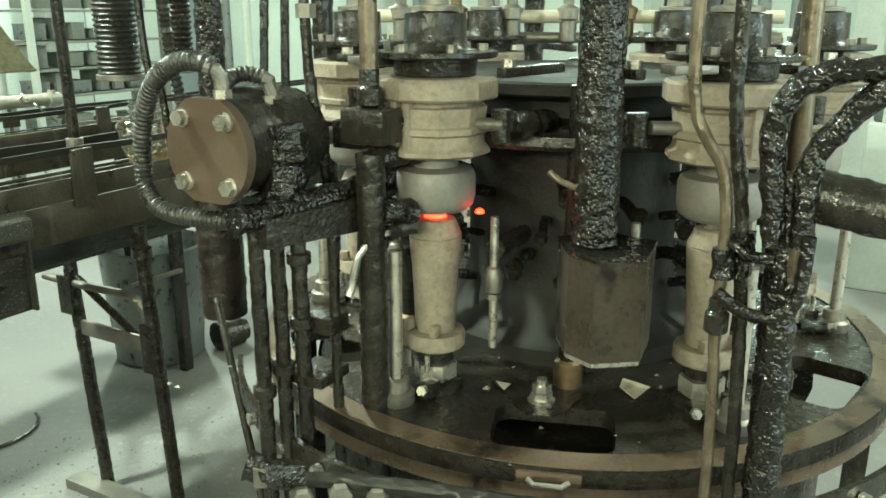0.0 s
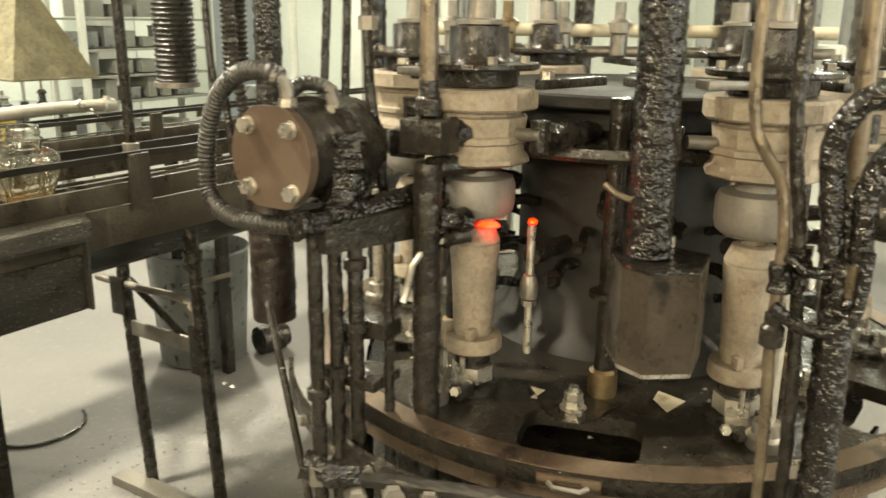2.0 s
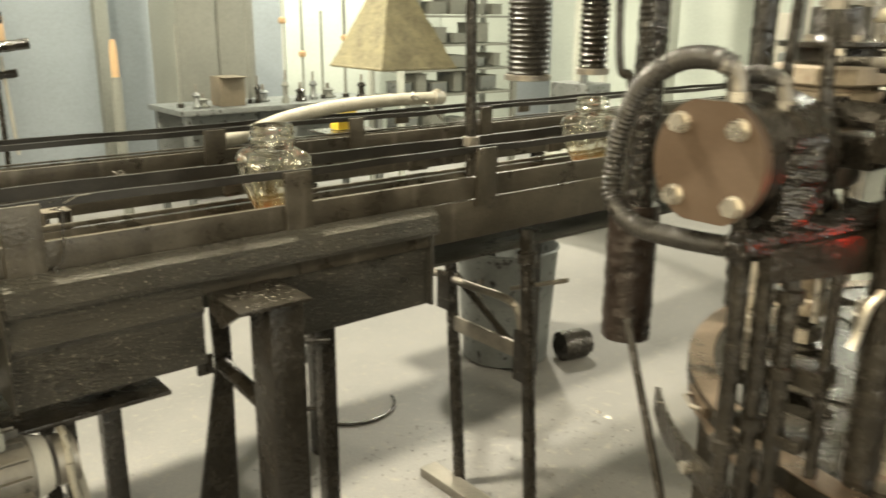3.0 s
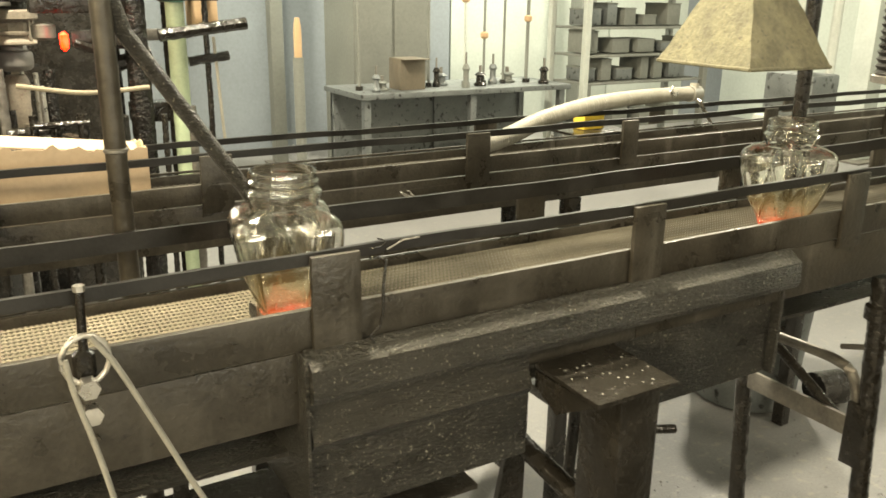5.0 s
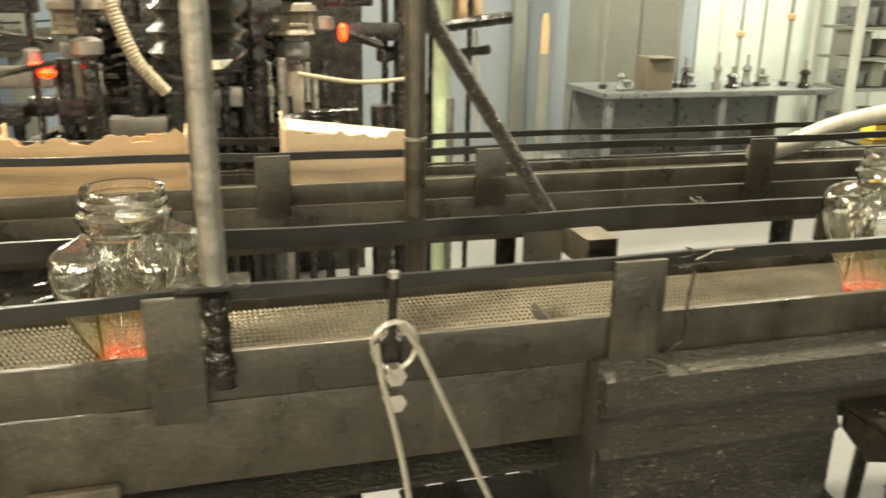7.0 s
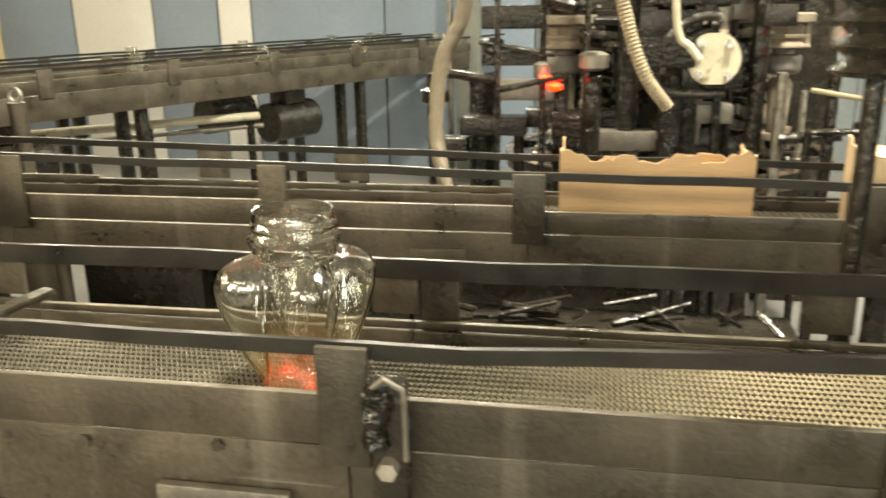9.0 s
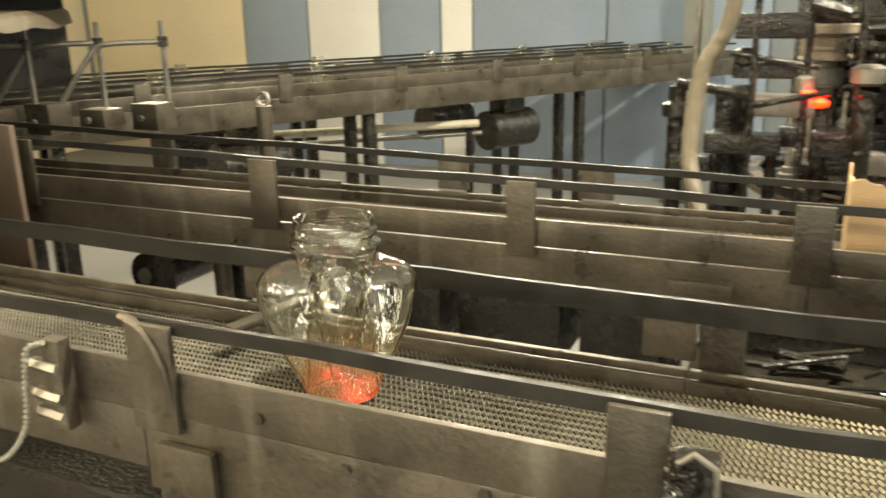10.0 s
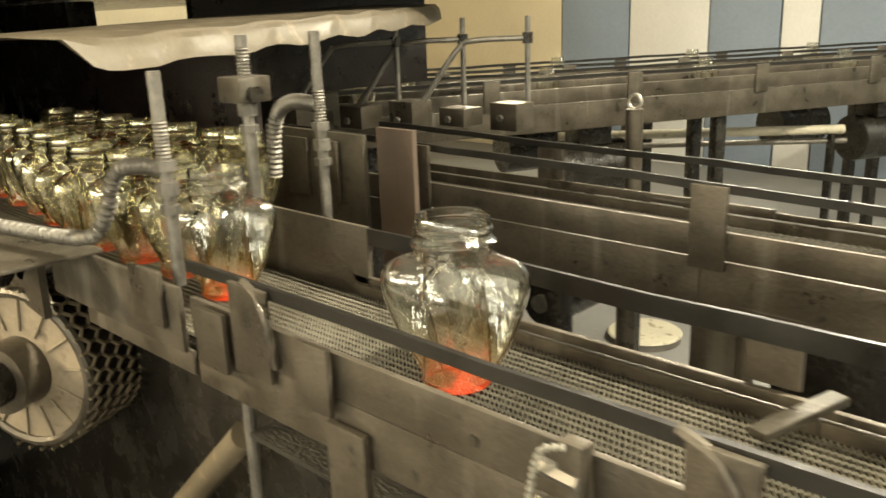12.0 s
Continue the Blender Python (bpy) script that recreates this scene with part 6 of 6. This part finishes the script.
# added dark panels and a floor sheet blacken the space under the conveyor's end
dh = thing("drive_housing", (-2.5, 2.6, 0), "black panels added to darken the space under the conveyor's end", "housing")
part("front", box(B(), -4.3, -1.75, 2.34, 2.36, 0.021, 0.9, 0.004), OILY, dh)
part("rear", box(B(), -2.85, -2.3, 2.84, 2.86, 0, 0.9, 0.004), SHADE_BLACK, dh)
part("end", box(B(), -2.298, -2.278, 2.362, 2.86, 0, 0.9, 0.004), SHADE_BLACK, dh)
part("apron", box(B(), -4.3, -1.6, 0.9, 2.37, 0, 0.02, 0.004), OILY, dh, "black sheet added to darken the floor")
part("drain_pipe", cyl(B(), (-2.72, 2.25, 0.52), (-2.33, 2.25, 0.89), 0.026, n=14), HOODM, dh, "dusty tan pipe")
part("drop_pipe", cyl(B(), (-2.31, 2.25, 0.03), (-2.31, 2.25, 0.98), 0.011, n=10), DULL, dh)
# wedge plates and rods where the queue enters
ep = thing("entry_plates", (-2.8, 2.2, 1.0), "bent grey steel plates beside the queue of jars", "plates")
part("side_wing", box(B(), -2.86, -2.36, 2.176, 2.186, 1.055, 1.165, 0.003), PLATE_L, ep)
part("lower_wing", box(B(), -2.75, -2.36, 2.19, 2.197, 1.012, 1.054, 0.002), PLATE_L, ep)
part("nose", prism(B(), [(-3.02, 1.02), (-2.87, 1.0), (-2.862, 1.13), (-2.93, 1.115), (-3.03, 1.045)], 2.15, 2.165, Matrix(((1, 0, 0, 0), (0, 0, 1, 0), (0, 1, 0, 0), (0, 0, 0, 1)))), PLATE_L, ep)
part("top_tray", box(B(), -3.35, -2.66, 2.02, 2.2, 1.166, 1.174, 0.003), PLATE_L, ep)
part("roller", cyl(B(), (-2.97, 2.15, 1.1), (-2.97, 2.25, 1.1), 0.035, n=20), DULL, ep)
part("far_wing", box(B(), -3.4, -2.3, 2.52, 2.53, 1.02, 1.2, 0.003), PLATE_L, ep)
for x0, x1, z in ((-2.5, -2.4, 1.15), (-2.3, -2.22, 1.12), (-2.05, -1.98, 1.13)):
    part("overlap_plate", box(B(), x0, x1, 2.166, 2.1755, z - 0.06, z + 0.035, 0.003), PLATE_L, ep)
rd = thing("gas_rods", (-2.45, 2.3, 1.1), "threaded gas rods with nuts hanging from the heat shield", "rods")
for x, y, za, zb in ((-2.42, 2.215, 1.15, 1.495), (-2.51, 2.6, 1.16, 1.54), (-2.485, 2.42, 1.25, 1.54)):
    rod = part("rod", tube(B(), [(x, y, za), (x, y, zb)], 0.0105, 12, 0.0007, bend=False), DULL, rd)
    for z, h in ((za + 0.12, 0.014), (za + 0.15, 0.022), (za + 0.19, 0.016)):
        part("nut", hexnut(B(), (x, y, z), 0.0175, h), DULL, rod)
    part("thread", tube(B(), [(x, y, za + 0.21), (x, y, za + 0.27)], 0.0115, 10, 0, 0.0012, 0.006, bend=False), DULL, rod)
part("coil_pipe", tube(B(), [(-2.42, 2.215, 1.34), (-2.47, 2.2, 1.345), (-2.52, 2.18, 1.33), (-2.55, 2.16, 1.25), (-2.61, 2.14, 1.215), (-2.9, 2.08, 1.21)], 0.0125, 12, 0, 0.0025, 0.011), DULL, rd, "bent pipe wound with wire")
part("coil_pipe", tube(B(), [(-2.51, 2.6, 1.4), (-2.6, 2.6, 1.4), (-2.66, 2.6, 1.36), (-2.68, 2.6, 1.24)], 0.015, 12, 0, 0.002, 0.011), DULL, rd)
part("clamp", box(B(), -2.52, -2.45, 2.385, 2.45, 1.425, 1.47, 0.004), PLATE_L, rd)
part("clamp_eye", cyl(B(), (-2.449, 2.41, 1.44), (-2.435, 2.41, 1.44), 0.014, n=14), OILY, rd)

fd = thing("round_lid", (-3.1, 4.94, 0), "round pale sheet-metal lid lying on the floor", "lid")
part("disc", lathe(B(), [(0.003, 0.03), (0.17, 0.03), (0.178, 0.035), (0.17, 0.042), (0.003, 0.045)], (-3.1, 4.94), 36), CREAM, fd)
part("rim", lathe(B(), [(0.15, 0.0), (0.172, 0.0), (0.172, 0.029), (0.15, 0.029)], (-3.1, 4.94), 36, False), DULL, fd)

# ---- far conveyors, running from the next machine into the tunnel ----
def far_line(ox, oy, label):
    cv = conveyor("far_conveyor", label, (0, 6.2), 0, 0.36, 1.2, 1.13, 1.0, level(1.256), level(1.256), 1.115,
                  [(0.5 + 0.75 * i, 0.58 + 0.75 * i) for i in range(8)], [(0.3 + 0.75 * i, 0.38 + 0.75 * i) for i in range(8)], [(0, 6.2, PLATE_L, 0, 0)])
    cv.location, cv.rotation_euler = (ox, oy, 0), (0, 0, radians(63))
    cv["group"] = "far conveyors"
    for s in (0.9, 2.6, 4.4):
        part("leg", box(B(), s - 0.03, s + 0.03, 0.05, 0.11, 0, 0.998, 0.003), OILY, cv)
        part("leg", box(B(), s - 0.03, s + 0.03, 0.25, 0.31, 0, 0.998, 0.003), OILY, cv)
    for s in (1.7, 3.6):
        part("gear_motor", cyl(B(), (s, 0.18, 0.78), (s + 0.38, 0.18, 0.78), 0.13, n=22), OILY, cv)
        part("motor_hanger", box(B(), s + 0.1, s + 0.28, 0.1, 0.26, 0.9, 0.998, 0.004), OILY, cv)
    return cv


far_line(-4.25, 3.34, "dusty grey far conveyor carrying small jars")
far_line(-4.85, 3.65, "dusty grey conveyor behind the far one")
ap = thing("air_pipe", (-3.4, 5.9, 0), "pale steel air pipe on short posts under the far conveyors", "pipe")
part("pipe", cyl(B(), (-3.95, 5.4, 0.86), (-2.75, 6.42, 0.86), 0.026, n=14), CREAM, ap)
part("pipe", cyl(B(), (-3.95, 5.46, 0.79), (-2.75, 6.48, 0.79), 0.016, n=12), DULL, ap)
for k in (0.1, 0.55, 0.95):
    part("post", box(B(), -3.97 + 1.2 * k, -3.93 + 1.2 * k, 5.43 + 1.02 * k, 5.47 + 1.02 * k, 0, 0.84, 0.003), OILY, ap)
FAR_U = Vector((math.cos(radians(63)), math.sin(radians(63)), 0))
far_jars = []
small = make_jar("small_jar", 0.72, JAR_C, "small clear glass jar riding on the far conveyor", "small jars on the far conveyors")
for line, (ox, oy) in enumerate(((-4.25, 3.34), (-4.85, 3.65))):
    for i in range(7):
        n0 = Vector((ox, oy, 0)) + Vector((-FAR_U.y, FAR_U.x, 0)) * 0.18
        s = 3.9 + 0.92 * i + 0.4 * line
        far_jars.append((small if not far_jars else copy_thing(small, Matrix()), n0, s))
for i in range(9):
    q = copy_thing(small, pose(-4.4 - 0.14 * i, 3.3 + 0.05 * i, 1.12, 0, 0, 20 * i))
    tagged(q, "small clear glass jar queued before the tunnel", "jar", "small jars in the queue")
qs = thing("queue_table", (-5.0, 3.4, 0), "dark steel table under the queue of small jars", "table")
part("top", box(B(), -5.8, -4.27, 3.2, 3.85, 1.1, 1.119, 0.003), SHADE_BLACK, qs)
for x in (-5.7, -4.4):
    part("leg", box(B(), x - 0.03, x + 0.03, 3.5, 3.56, 0, 1.1, 0.003), OILY, qs)
bw = thing("burner_rods", (-3.2, 4.0, 1.1), "bent steel burner rods standing over the far conveyor", "rods")
for dx, dy in ((0, 0), (-0.22, -0.12), (-0.4, -0.3)):
    x, y = -3.17 + dx, 4.12 + dy
    part("bent_rod", tube(B(), [(x - 0.32, y - 0.28, 1.2), (x - 0.2, y - 0.18, 1.42), (x - 0.15, y - 0.14, 1.455), (x, y, 1.46)], 0.011, 8), DULL, bw)
    part("upright", cyl(B(), (x, y, 1.2), (x, y, 1.54), 0.01, n=8), DULL, bw)
    part("joint", cyl(B(), (x, y, 1.44), (x, y, 1.48), 0.02, n=8), OILY, bw)
for k in range(5):
    x, y = -3.85 + 0.16 * k, 3.6 + 0.115 * k
    part("burner_block", box(B(), x - 0.06, x + 0.07, y - 0.05, y + 0.06, 1.12 + 0.02 * (k % 2), 1.21 + 0.015 * (k % 3), 0.006), PLATE_L, bw)
    part("block_bolt", hexnut(B(), (x, y - 0.058, 1.17), 0.014, 0.012, (0, -1, 0)), DULL, bw)
ee = thing("tall_eyebolt", (-2.7, 4.11, 0.9), "steel eyebolt post beside the far conveyor", "post")
part("post", cyl(B(), (-2.7, 4.11, 0.0), (-2.7, 4.11, 1.22), 0.03), PLATE_L, ee)
part("eye", tube(B(), [(-2.7 + 0.025 * math.sin(a), 4.11, 1.245 + 0.025 * math.cos(a)) for a in [i * 0.5 for i in range(14)]], 0.006, 6), STEEL, ee)

# ---- the second machine beyond the conveyors ----
far_car = copy_thing(carousel, pose(-0.35, 5.02, 0, 0, 0, 37))
tagged(far_car, "turning mould table of the machine behind the conveyors", "machine")
fp = copy_thing(pump, pose(-0.275, 4.2, 1.355, 0, 0, 90))
tagged(fp, "pump with a pale four-bolt cover on the far machine", "pump")
for o in fp.children_recursive:
    if o.name.startswith("cover"):
        o.data = o.data.copy()
        o.data.materials[0] = CREAM
m2 = thing("far_machine", (-0.35, 4.6, 0), "tangle of dark pipes, hoses and valves of the far machine", "machine")
part("base", lathe(B(), [(0.6, 0), (0.55, 0.08), (0.4, 0.15), (0.4, 0.8), (0.5, 0.866)], (-0.35, 5.02), 32), OILY, m2)
part("back_plate", box(B(), -0.9, 0.5, 5.75, 5.8, 0, 2.6, 0.01), OILY, m2)
random.seed(11)
for i in range(30):
    x = -1.2 + 1.85 * i / 29 + random.uniform(-0.03, 0.03)
    y = 4.25 + random.uniform(-0.1, 0.25) + (0.1 if -0.45 < x < -0.05 else 0)
    r = random.choice((0.01, 0.013, 0.018, 0.028, 0.04))
    mt = random.choice((OILY, OILY, OILY, OILY, DULL, TAR, TAR))
    part("pipe", tube(B(), [(x, y, 0), (x, y, random.choice((1.15, 1.3, 2.4, 2.4)))], r, 10, 0.002, bend=False), mt, m2)
    if i % 3 == 0:
        z = random.uniform(1.1, 1.6)
        part("valve", lathe(B(), [(r, z), (r + 0.02, z + 0.01), (r + 0.02, z + 0.05), (r, z + 0.06)], (x, y), 12), random.choice((DULL, BRASS, OILY)), m2)
    if i % 2 == 0:
        z = random.uniform(1.0, 1.65)
        part("cross_pipe", tube(B(), [(x, y - 0.02, z), (x + random.uniform(0.1, 0.3), y - 0.03, z + random.uniform(-0.05, 0.05))], random.uniform(0.008, 0.025), 8, 0.002, bend=False), random.choice((OILY, OILY, TAR)), m2)
for i in range(34):
    x, y, z = random.uniform(-1.2, 0.6), 4.25 + random.uniform(-0.08, 0.3), random.uniform(1.0, 1.62)
    w, h = random.uniform(0.04, 0.12), random.uniform(0.03, 0.1)
    part("block", box(B(), x - w, x + w, y, y + 0.1, z, z + h, 0.006), random.choice((OILY, OILY, OILY, TAR, DULL)), m2)
part("green_column", cyl(B(), (0.56, 4.35, 0), (0.56, 4.35, 1.52), 0.033), GREEN, m2, "pale green standing pipe")
part("teal_valve", lathe(B(), [(0.03, 1.52), (0.06, 1.53), (0.06, 1.6), (0.03, 1.62), (0.03, 1.7)], (0.56, 4.35), 16), TEAL, m2)
part("orange_box", box(B(), 0.62, 0.72, 4.36, 4.44, 1.42, 1.56, 0.006), CARD, m2)
part("white_line", tube(B(), [(0.7, 4.3, 1.0), (0.69, 4.3, 1.2), (0.68, 4.3, 1.4)], 0.006), HOSE, m2)
part("tan_hose", tube(B(), [(-0.62, 4.08, 1.75), (-0.56, 4.06, 1.5), (-0.5, 4.05, 1.33), (-0.42, 4.08, 1.22)], 0.02, 12, 0, 0.0015, 0.012), HOSE_T, m2)
part("pipe_loop", tube(B(), [(-0.42, 4.12, 1.7), (-0.4, 4.12, 1.45), (-0.36, 4.12, 1.4), (-0.33, 4.12, 1.36)], 0.012), CREAM, m2)
part("pale_line", tube(B(), [(0.0, 4.1, 1.27), (0.2, 4.1, 1.24), (0.4, 4.1, 1.25)], 0.008), HOSE_T, m2)
wh = thing("hanging_hose", (-0.98, 3.55, 1.0), "cloth-covered hose hanging behind the empty conveyor", "hose")
part("hose", tube(B(), [(-0.94, 3.6, ZC), (-0.94, 3.6, 2.3), (-0.965, 3.58, 1.6), (-1.03, 3.55, 1.4), (-1.04, 3.5, 1.22), (-1.0, 3.42, 1.08), (-0.98, 3.4, 0.9)], 0.019, 12, 0.0015), FLUE, wh)
g2 = thing("far_hot_glass", (-0.78, 4.14, 1.28), "glowing red-hot glass in the far machine", "molten glass")
part("gob", lathe(B(), [(0.004, 1.262), (0.022, 1.268), (0.026, 1.28), (0.012, 1.29), (0.003, 1.293)], (-0.77, 4.13), 16), EMBER, g2)
part("scrap", lathe(B(), [(0.003, 1.3), (0.02, 1.303), (0.016, 1.31), (0.002, 1.312)], (-0.8, 4.14), 12), EMBER, g2)
part("spark", lathe(B(), [(0.003, 1.37), (0.012, 1.38), (0.014, 1.42), (0.003, 1.43)], (0.16, 4.15), 10), EMBER, g2)

# ---- distance ----
rk = thing("workbench", (3.2, 6.5, 0), "cluttered grey steel workbench at the hall's back", "bench")
part("top", box(B(), 2.2, 4.0, 6.3, 6.95, 0.86, 0.9, 0.006), BIN, rk)
part("lower_shelf", box(B(), 2.24, 3.96, 6.36, 6.9, 0.3, 0.33, 0.004), HAZE, rk)
part("back_panel", box(B(), 2.24, 3.96, 6.9, 6.93, 0.34, 0.84, 0.004), BIN, rk)
for x in (2.24, 3.1, 3.92):
    for y in (6.34, 6.88):
        part("leg", box(B(), x, x + 0.05, y, y + 0.05, 0, 0.858, 0.003), BIN, rk)
for x, h, r, mt in ((2.3, 1.5, 0.012, HAZE), (2.86, 1.75, 0.01, HAZE), (3.17, 1.95, 0.01, PALE), (3.34, 1.95, 0.01, HAZE), (3.52, 1.6, 0.01, HAZE), (3.74, 1.9, 0.014, HAZE)):
    part("standing_rod", cyl(B(), (x, 6.55, 0.9), (x, 6.55, h), r, n=8), mt, rk)
    part("rod_socket", cyl(B(), (x, 6.55, 0.9), (x, 6.55, 0.93), r * 2.2, n=10), OILY, rk)
for x, z in ((3.17, 1.5), (3.34, 1.24), (3.74, 1.36)):
    part("valve_knob", lathe(B(), [(0.02, z), (0.03, z + 0.01), (0.03, z + 0.04), (0.015, z + 0.05)], (x, 6.55), 10), CARD, rk)
cb = thing("cardboard_box", (2.68, 6.5, 0.9), "small brown cardboard box standing on the workbench", "box")
part("carton", box(B(), 2.56, 2.76, 6.42, 6.6, 0.9, 1.12, 0.006), FLUE, cb)
part("flap", box(B(), 2.56, 2.76, 6.34, 6.42, 1.115, 1.119, 0.001), FLUE, cb)
for i, (x, h, r) in enumerate(((2.36, 0.12, 0.03), (2.44, 0.07, 0.045), (2.92, 0.14, 0.028), (3.0, 0.09, 0.05), (3.09, 0.17, 0.03), (3.26, 0.1, 0.045), (3.42, 0.15, 0.035), (3.6, 0.08, 0.06), (3.8, 0.13, 0.04))):
    mt = (BIN, HAZE, OILY)[i % 3]
    y = 6.4 + 0.07 * (i % 4)
    vf = thing("machine_part", (x, y, 0.9), "dusty turned machine part standing on the workbench", "part", "parts on the workbench")
    part("body", lathe(B(), [(r, 0.9), (r * 1.1, 0.9 + h * 0.15), (r * 0.7, 0.9 + h * 0.3), (r * 0.65, 0.9 + h * 0.7), (r, 0.9 + h * 0.8), (r * 0.5, 0.9 + h)], (x, y), 12), mt, vf)
    part("spindle", cyl(B(), (x, y, 0.9 + h), (x, y, 0.9 + h * 1.5), r * 0.25, n=8), DULL, vf)
sv = thing("steel_shelving", (4.9, 6.6, 0), "tall steel shelving in haze-toned greys, filled with boxes and tools", "shelving")
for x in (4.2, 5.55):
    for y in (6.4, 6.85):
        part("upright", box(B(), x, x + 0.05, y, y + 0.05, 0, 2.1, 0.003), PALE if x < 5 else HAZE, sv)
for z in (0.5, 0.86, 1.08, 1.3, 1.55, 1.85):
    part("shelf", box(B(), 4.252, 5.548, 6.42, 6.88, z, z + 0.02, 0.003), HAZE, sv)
random.seed(5)
for z in (0.53, 0.89, 1.11, 1.33, 1.58):
    x = 4.3
    while x < 5.4:
        w, h = random.uniform(0.07, 0.2), random.uniform(0.07, 0.17)
        tb = thing("storage_box", (x, 6.5, z), "storage box in haze-toned grey standing on the steel shelving", "box", "boxes on the shelving")
        part("carton", box(B(), x, x + w, 6.48, 6.75, z, z + h, 0.005), random.choice((HAZE, HAZE, BIN)), tb)
        part("lid", box(B(), x - 0.004, x + w + 0.004, 6.476, 6.754, z + h, z + h + 0.012, 0.003), HAZE, tb)
        x += w + random.uniform(0.04, 0.16)
yl = thing("yellow_bottle", (1.75, 6.4, 1.1), "narrow pale yellow gas bottle by the wall", "bottle")
part("bottle", lathe(B(), [(0.035, 0), (0.035, 1.15)], (1.8, 6.4), 16), HAZE, yl)
part("yellow_neck", lathe(B(), [(0.026, 1.151), (0.026, 1.31), (0.022, 1.36), (0.015, 1.4)], (1.8, 6.4), 16), CARD, yl, "tan bottle neck")
fan = thing("dark_cabinet", (2.9, 7.6, 0), "tall dark blue-grey cabinet by the far wall", "cabinet")
part("body", box(B(), 2.65, 3.35, 7.4, 8.0, 0, 1.9, 0.01), HAZE, fan)
for x in (2.66, 3.01):
    part("door", box(B(), x, x + 0.33, 7.385, 7.398, 0.06, 1.86, 0.004), HAZE, fan)
# the distance haze of these presses is in their pale paint
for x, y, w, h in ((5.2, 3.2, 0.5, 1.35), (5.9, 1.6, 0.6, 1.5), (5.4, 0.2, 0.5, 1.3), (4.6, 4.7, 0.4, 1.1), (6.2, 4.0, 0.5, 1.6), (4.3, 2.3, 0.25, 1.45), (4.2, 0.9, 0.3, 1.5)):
    o = thing("far_press", (x, y, 0), "press with pipes in the distance, haze put into its pale paint", "machine", "machines in the distance")
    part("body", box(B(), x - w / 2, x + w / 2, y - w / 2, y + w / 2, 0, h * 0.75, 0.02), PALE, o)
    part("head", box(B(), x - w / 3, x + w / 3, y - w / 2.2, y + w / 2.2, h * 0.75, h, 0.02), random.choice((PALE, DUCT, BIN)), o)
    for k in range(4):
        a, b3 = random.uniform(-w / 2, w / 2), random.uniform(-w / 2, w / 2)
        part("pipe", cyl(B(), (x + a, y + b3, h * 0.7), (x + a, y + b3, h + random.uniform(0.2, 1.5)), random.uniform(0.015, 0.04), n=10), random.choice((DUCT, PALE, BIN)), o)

# ---- what moves ----
def motions():
    belt_rows = [(t, pose(-SPEED * t, 0, 0)) for t in range(0, 13)]
    walk(belt_a, belt_rows)
    # jars ride on the belt; the first one stops at the queue
    walk(jars[0], [(t, pose(0.696 - SPEED * (t - 3.5), JAR_Y, JAR_Z, 0, 0, JAR_TURN)) for t in range(0, 13)])
    walk(jars[1], [(t, pose(1.855 - SPEED * (t - 3.5), JAR_Y, JAR_Z, 0, 0, JAR_TURN + 3)) for t in range(0, 13)])
    walk(jars[2], [(t, pose(3.06 - SPEED * (t - 3.5), JAR_Y, JAR_Z, 0, 0, JAR_TURN - 4)) for t in range(0, 13)])
    walk(jars[3], [(t, pose(max(-2.515, -0.48 - SPEED * (t - 3.5)), JAR_Y + 0.012, JAR_Z, 0, 0, JAR_TURN + 8)) for t in (0, 2, 4, 6, 8, 9.5, 9.9, 10.06, 10.3, 11, 12)])
    # the table indexes by one station
    base_m = Matrix.Translation((CX, CY, 0))
    turn = [(0, 0), (1.85, 0), (1.93, -1.2), (2.0, -3.8), (2.1, -7), (2.2, -12), (2.3, -17.5), (2.4, -23.5), (2.5, -31), (2.6, -39.5), (2.7, -48.5), (2.8, -55.5), (2.9, -59), (3.05, -60), (3.3, -60), (12, -60)]
    for sc in scraps:
        walk(sc, [(t, base_m @ pose(0, 0, 0, 0, 0, a)) for t, a in turn])
    walk(carousel, [(t, base_m @ pose(0, 0, 0, 0, 0, a)) for t, a in turn])
    # the gob falls into the station and stays there
    walk(gob, [(0, pose(1.0, 0.942, ZC + 0.1)), (1.7, pose(1.0, 0.942, ZC + 0.1)), (1.95, pose(1.0, 0.942, 2.6)), (2.12, pose(1.0, 0.942, 1.305)), (2.3, pose(1.0, 0.942, 1.3)), (12, pose(1.0, 0.942, 1.3))])
    # added flash gobs drop from above the roof, hover, then sink below the floor
    for ob, x, y, t0, t1, z in ((flare, 0.95, 1.3, 3.38, 3.85, 1.22), (far_flare, -0.95, 4.75, 10.3, 10.7, 1.15)):
        walk(ob, [(0, pose(x, y, ZC + 0.1)), (t0 - 0.12, pose(x, y, ZC + 0.1)), (t0, pose(x, y, z + 0.04)), (t1, pose(x, y, z - 0.04)), (t1 + 0.12, pose(x, y, -0.1)), (12, pose(x, y, -0.1))])
    # small jars on the far lines
    for ob, at, s in far_jars:
        # jars of the later batches wait in a row at the line's end until their turn
        wait = 6.1 - 0.14 * max(0, math.ceil((s - 5.9) / 0.92)) if s > 5.9 else s
        rows = [(t, min(wait, s - 0.34 * t)) for t in range(0, 13)]
        walk(ob, [(t, Matrix.Translation(at + FAR_U * max(0.05, d) + Vector((0, 0, 1.121)))) for t, d in rows])


motions()
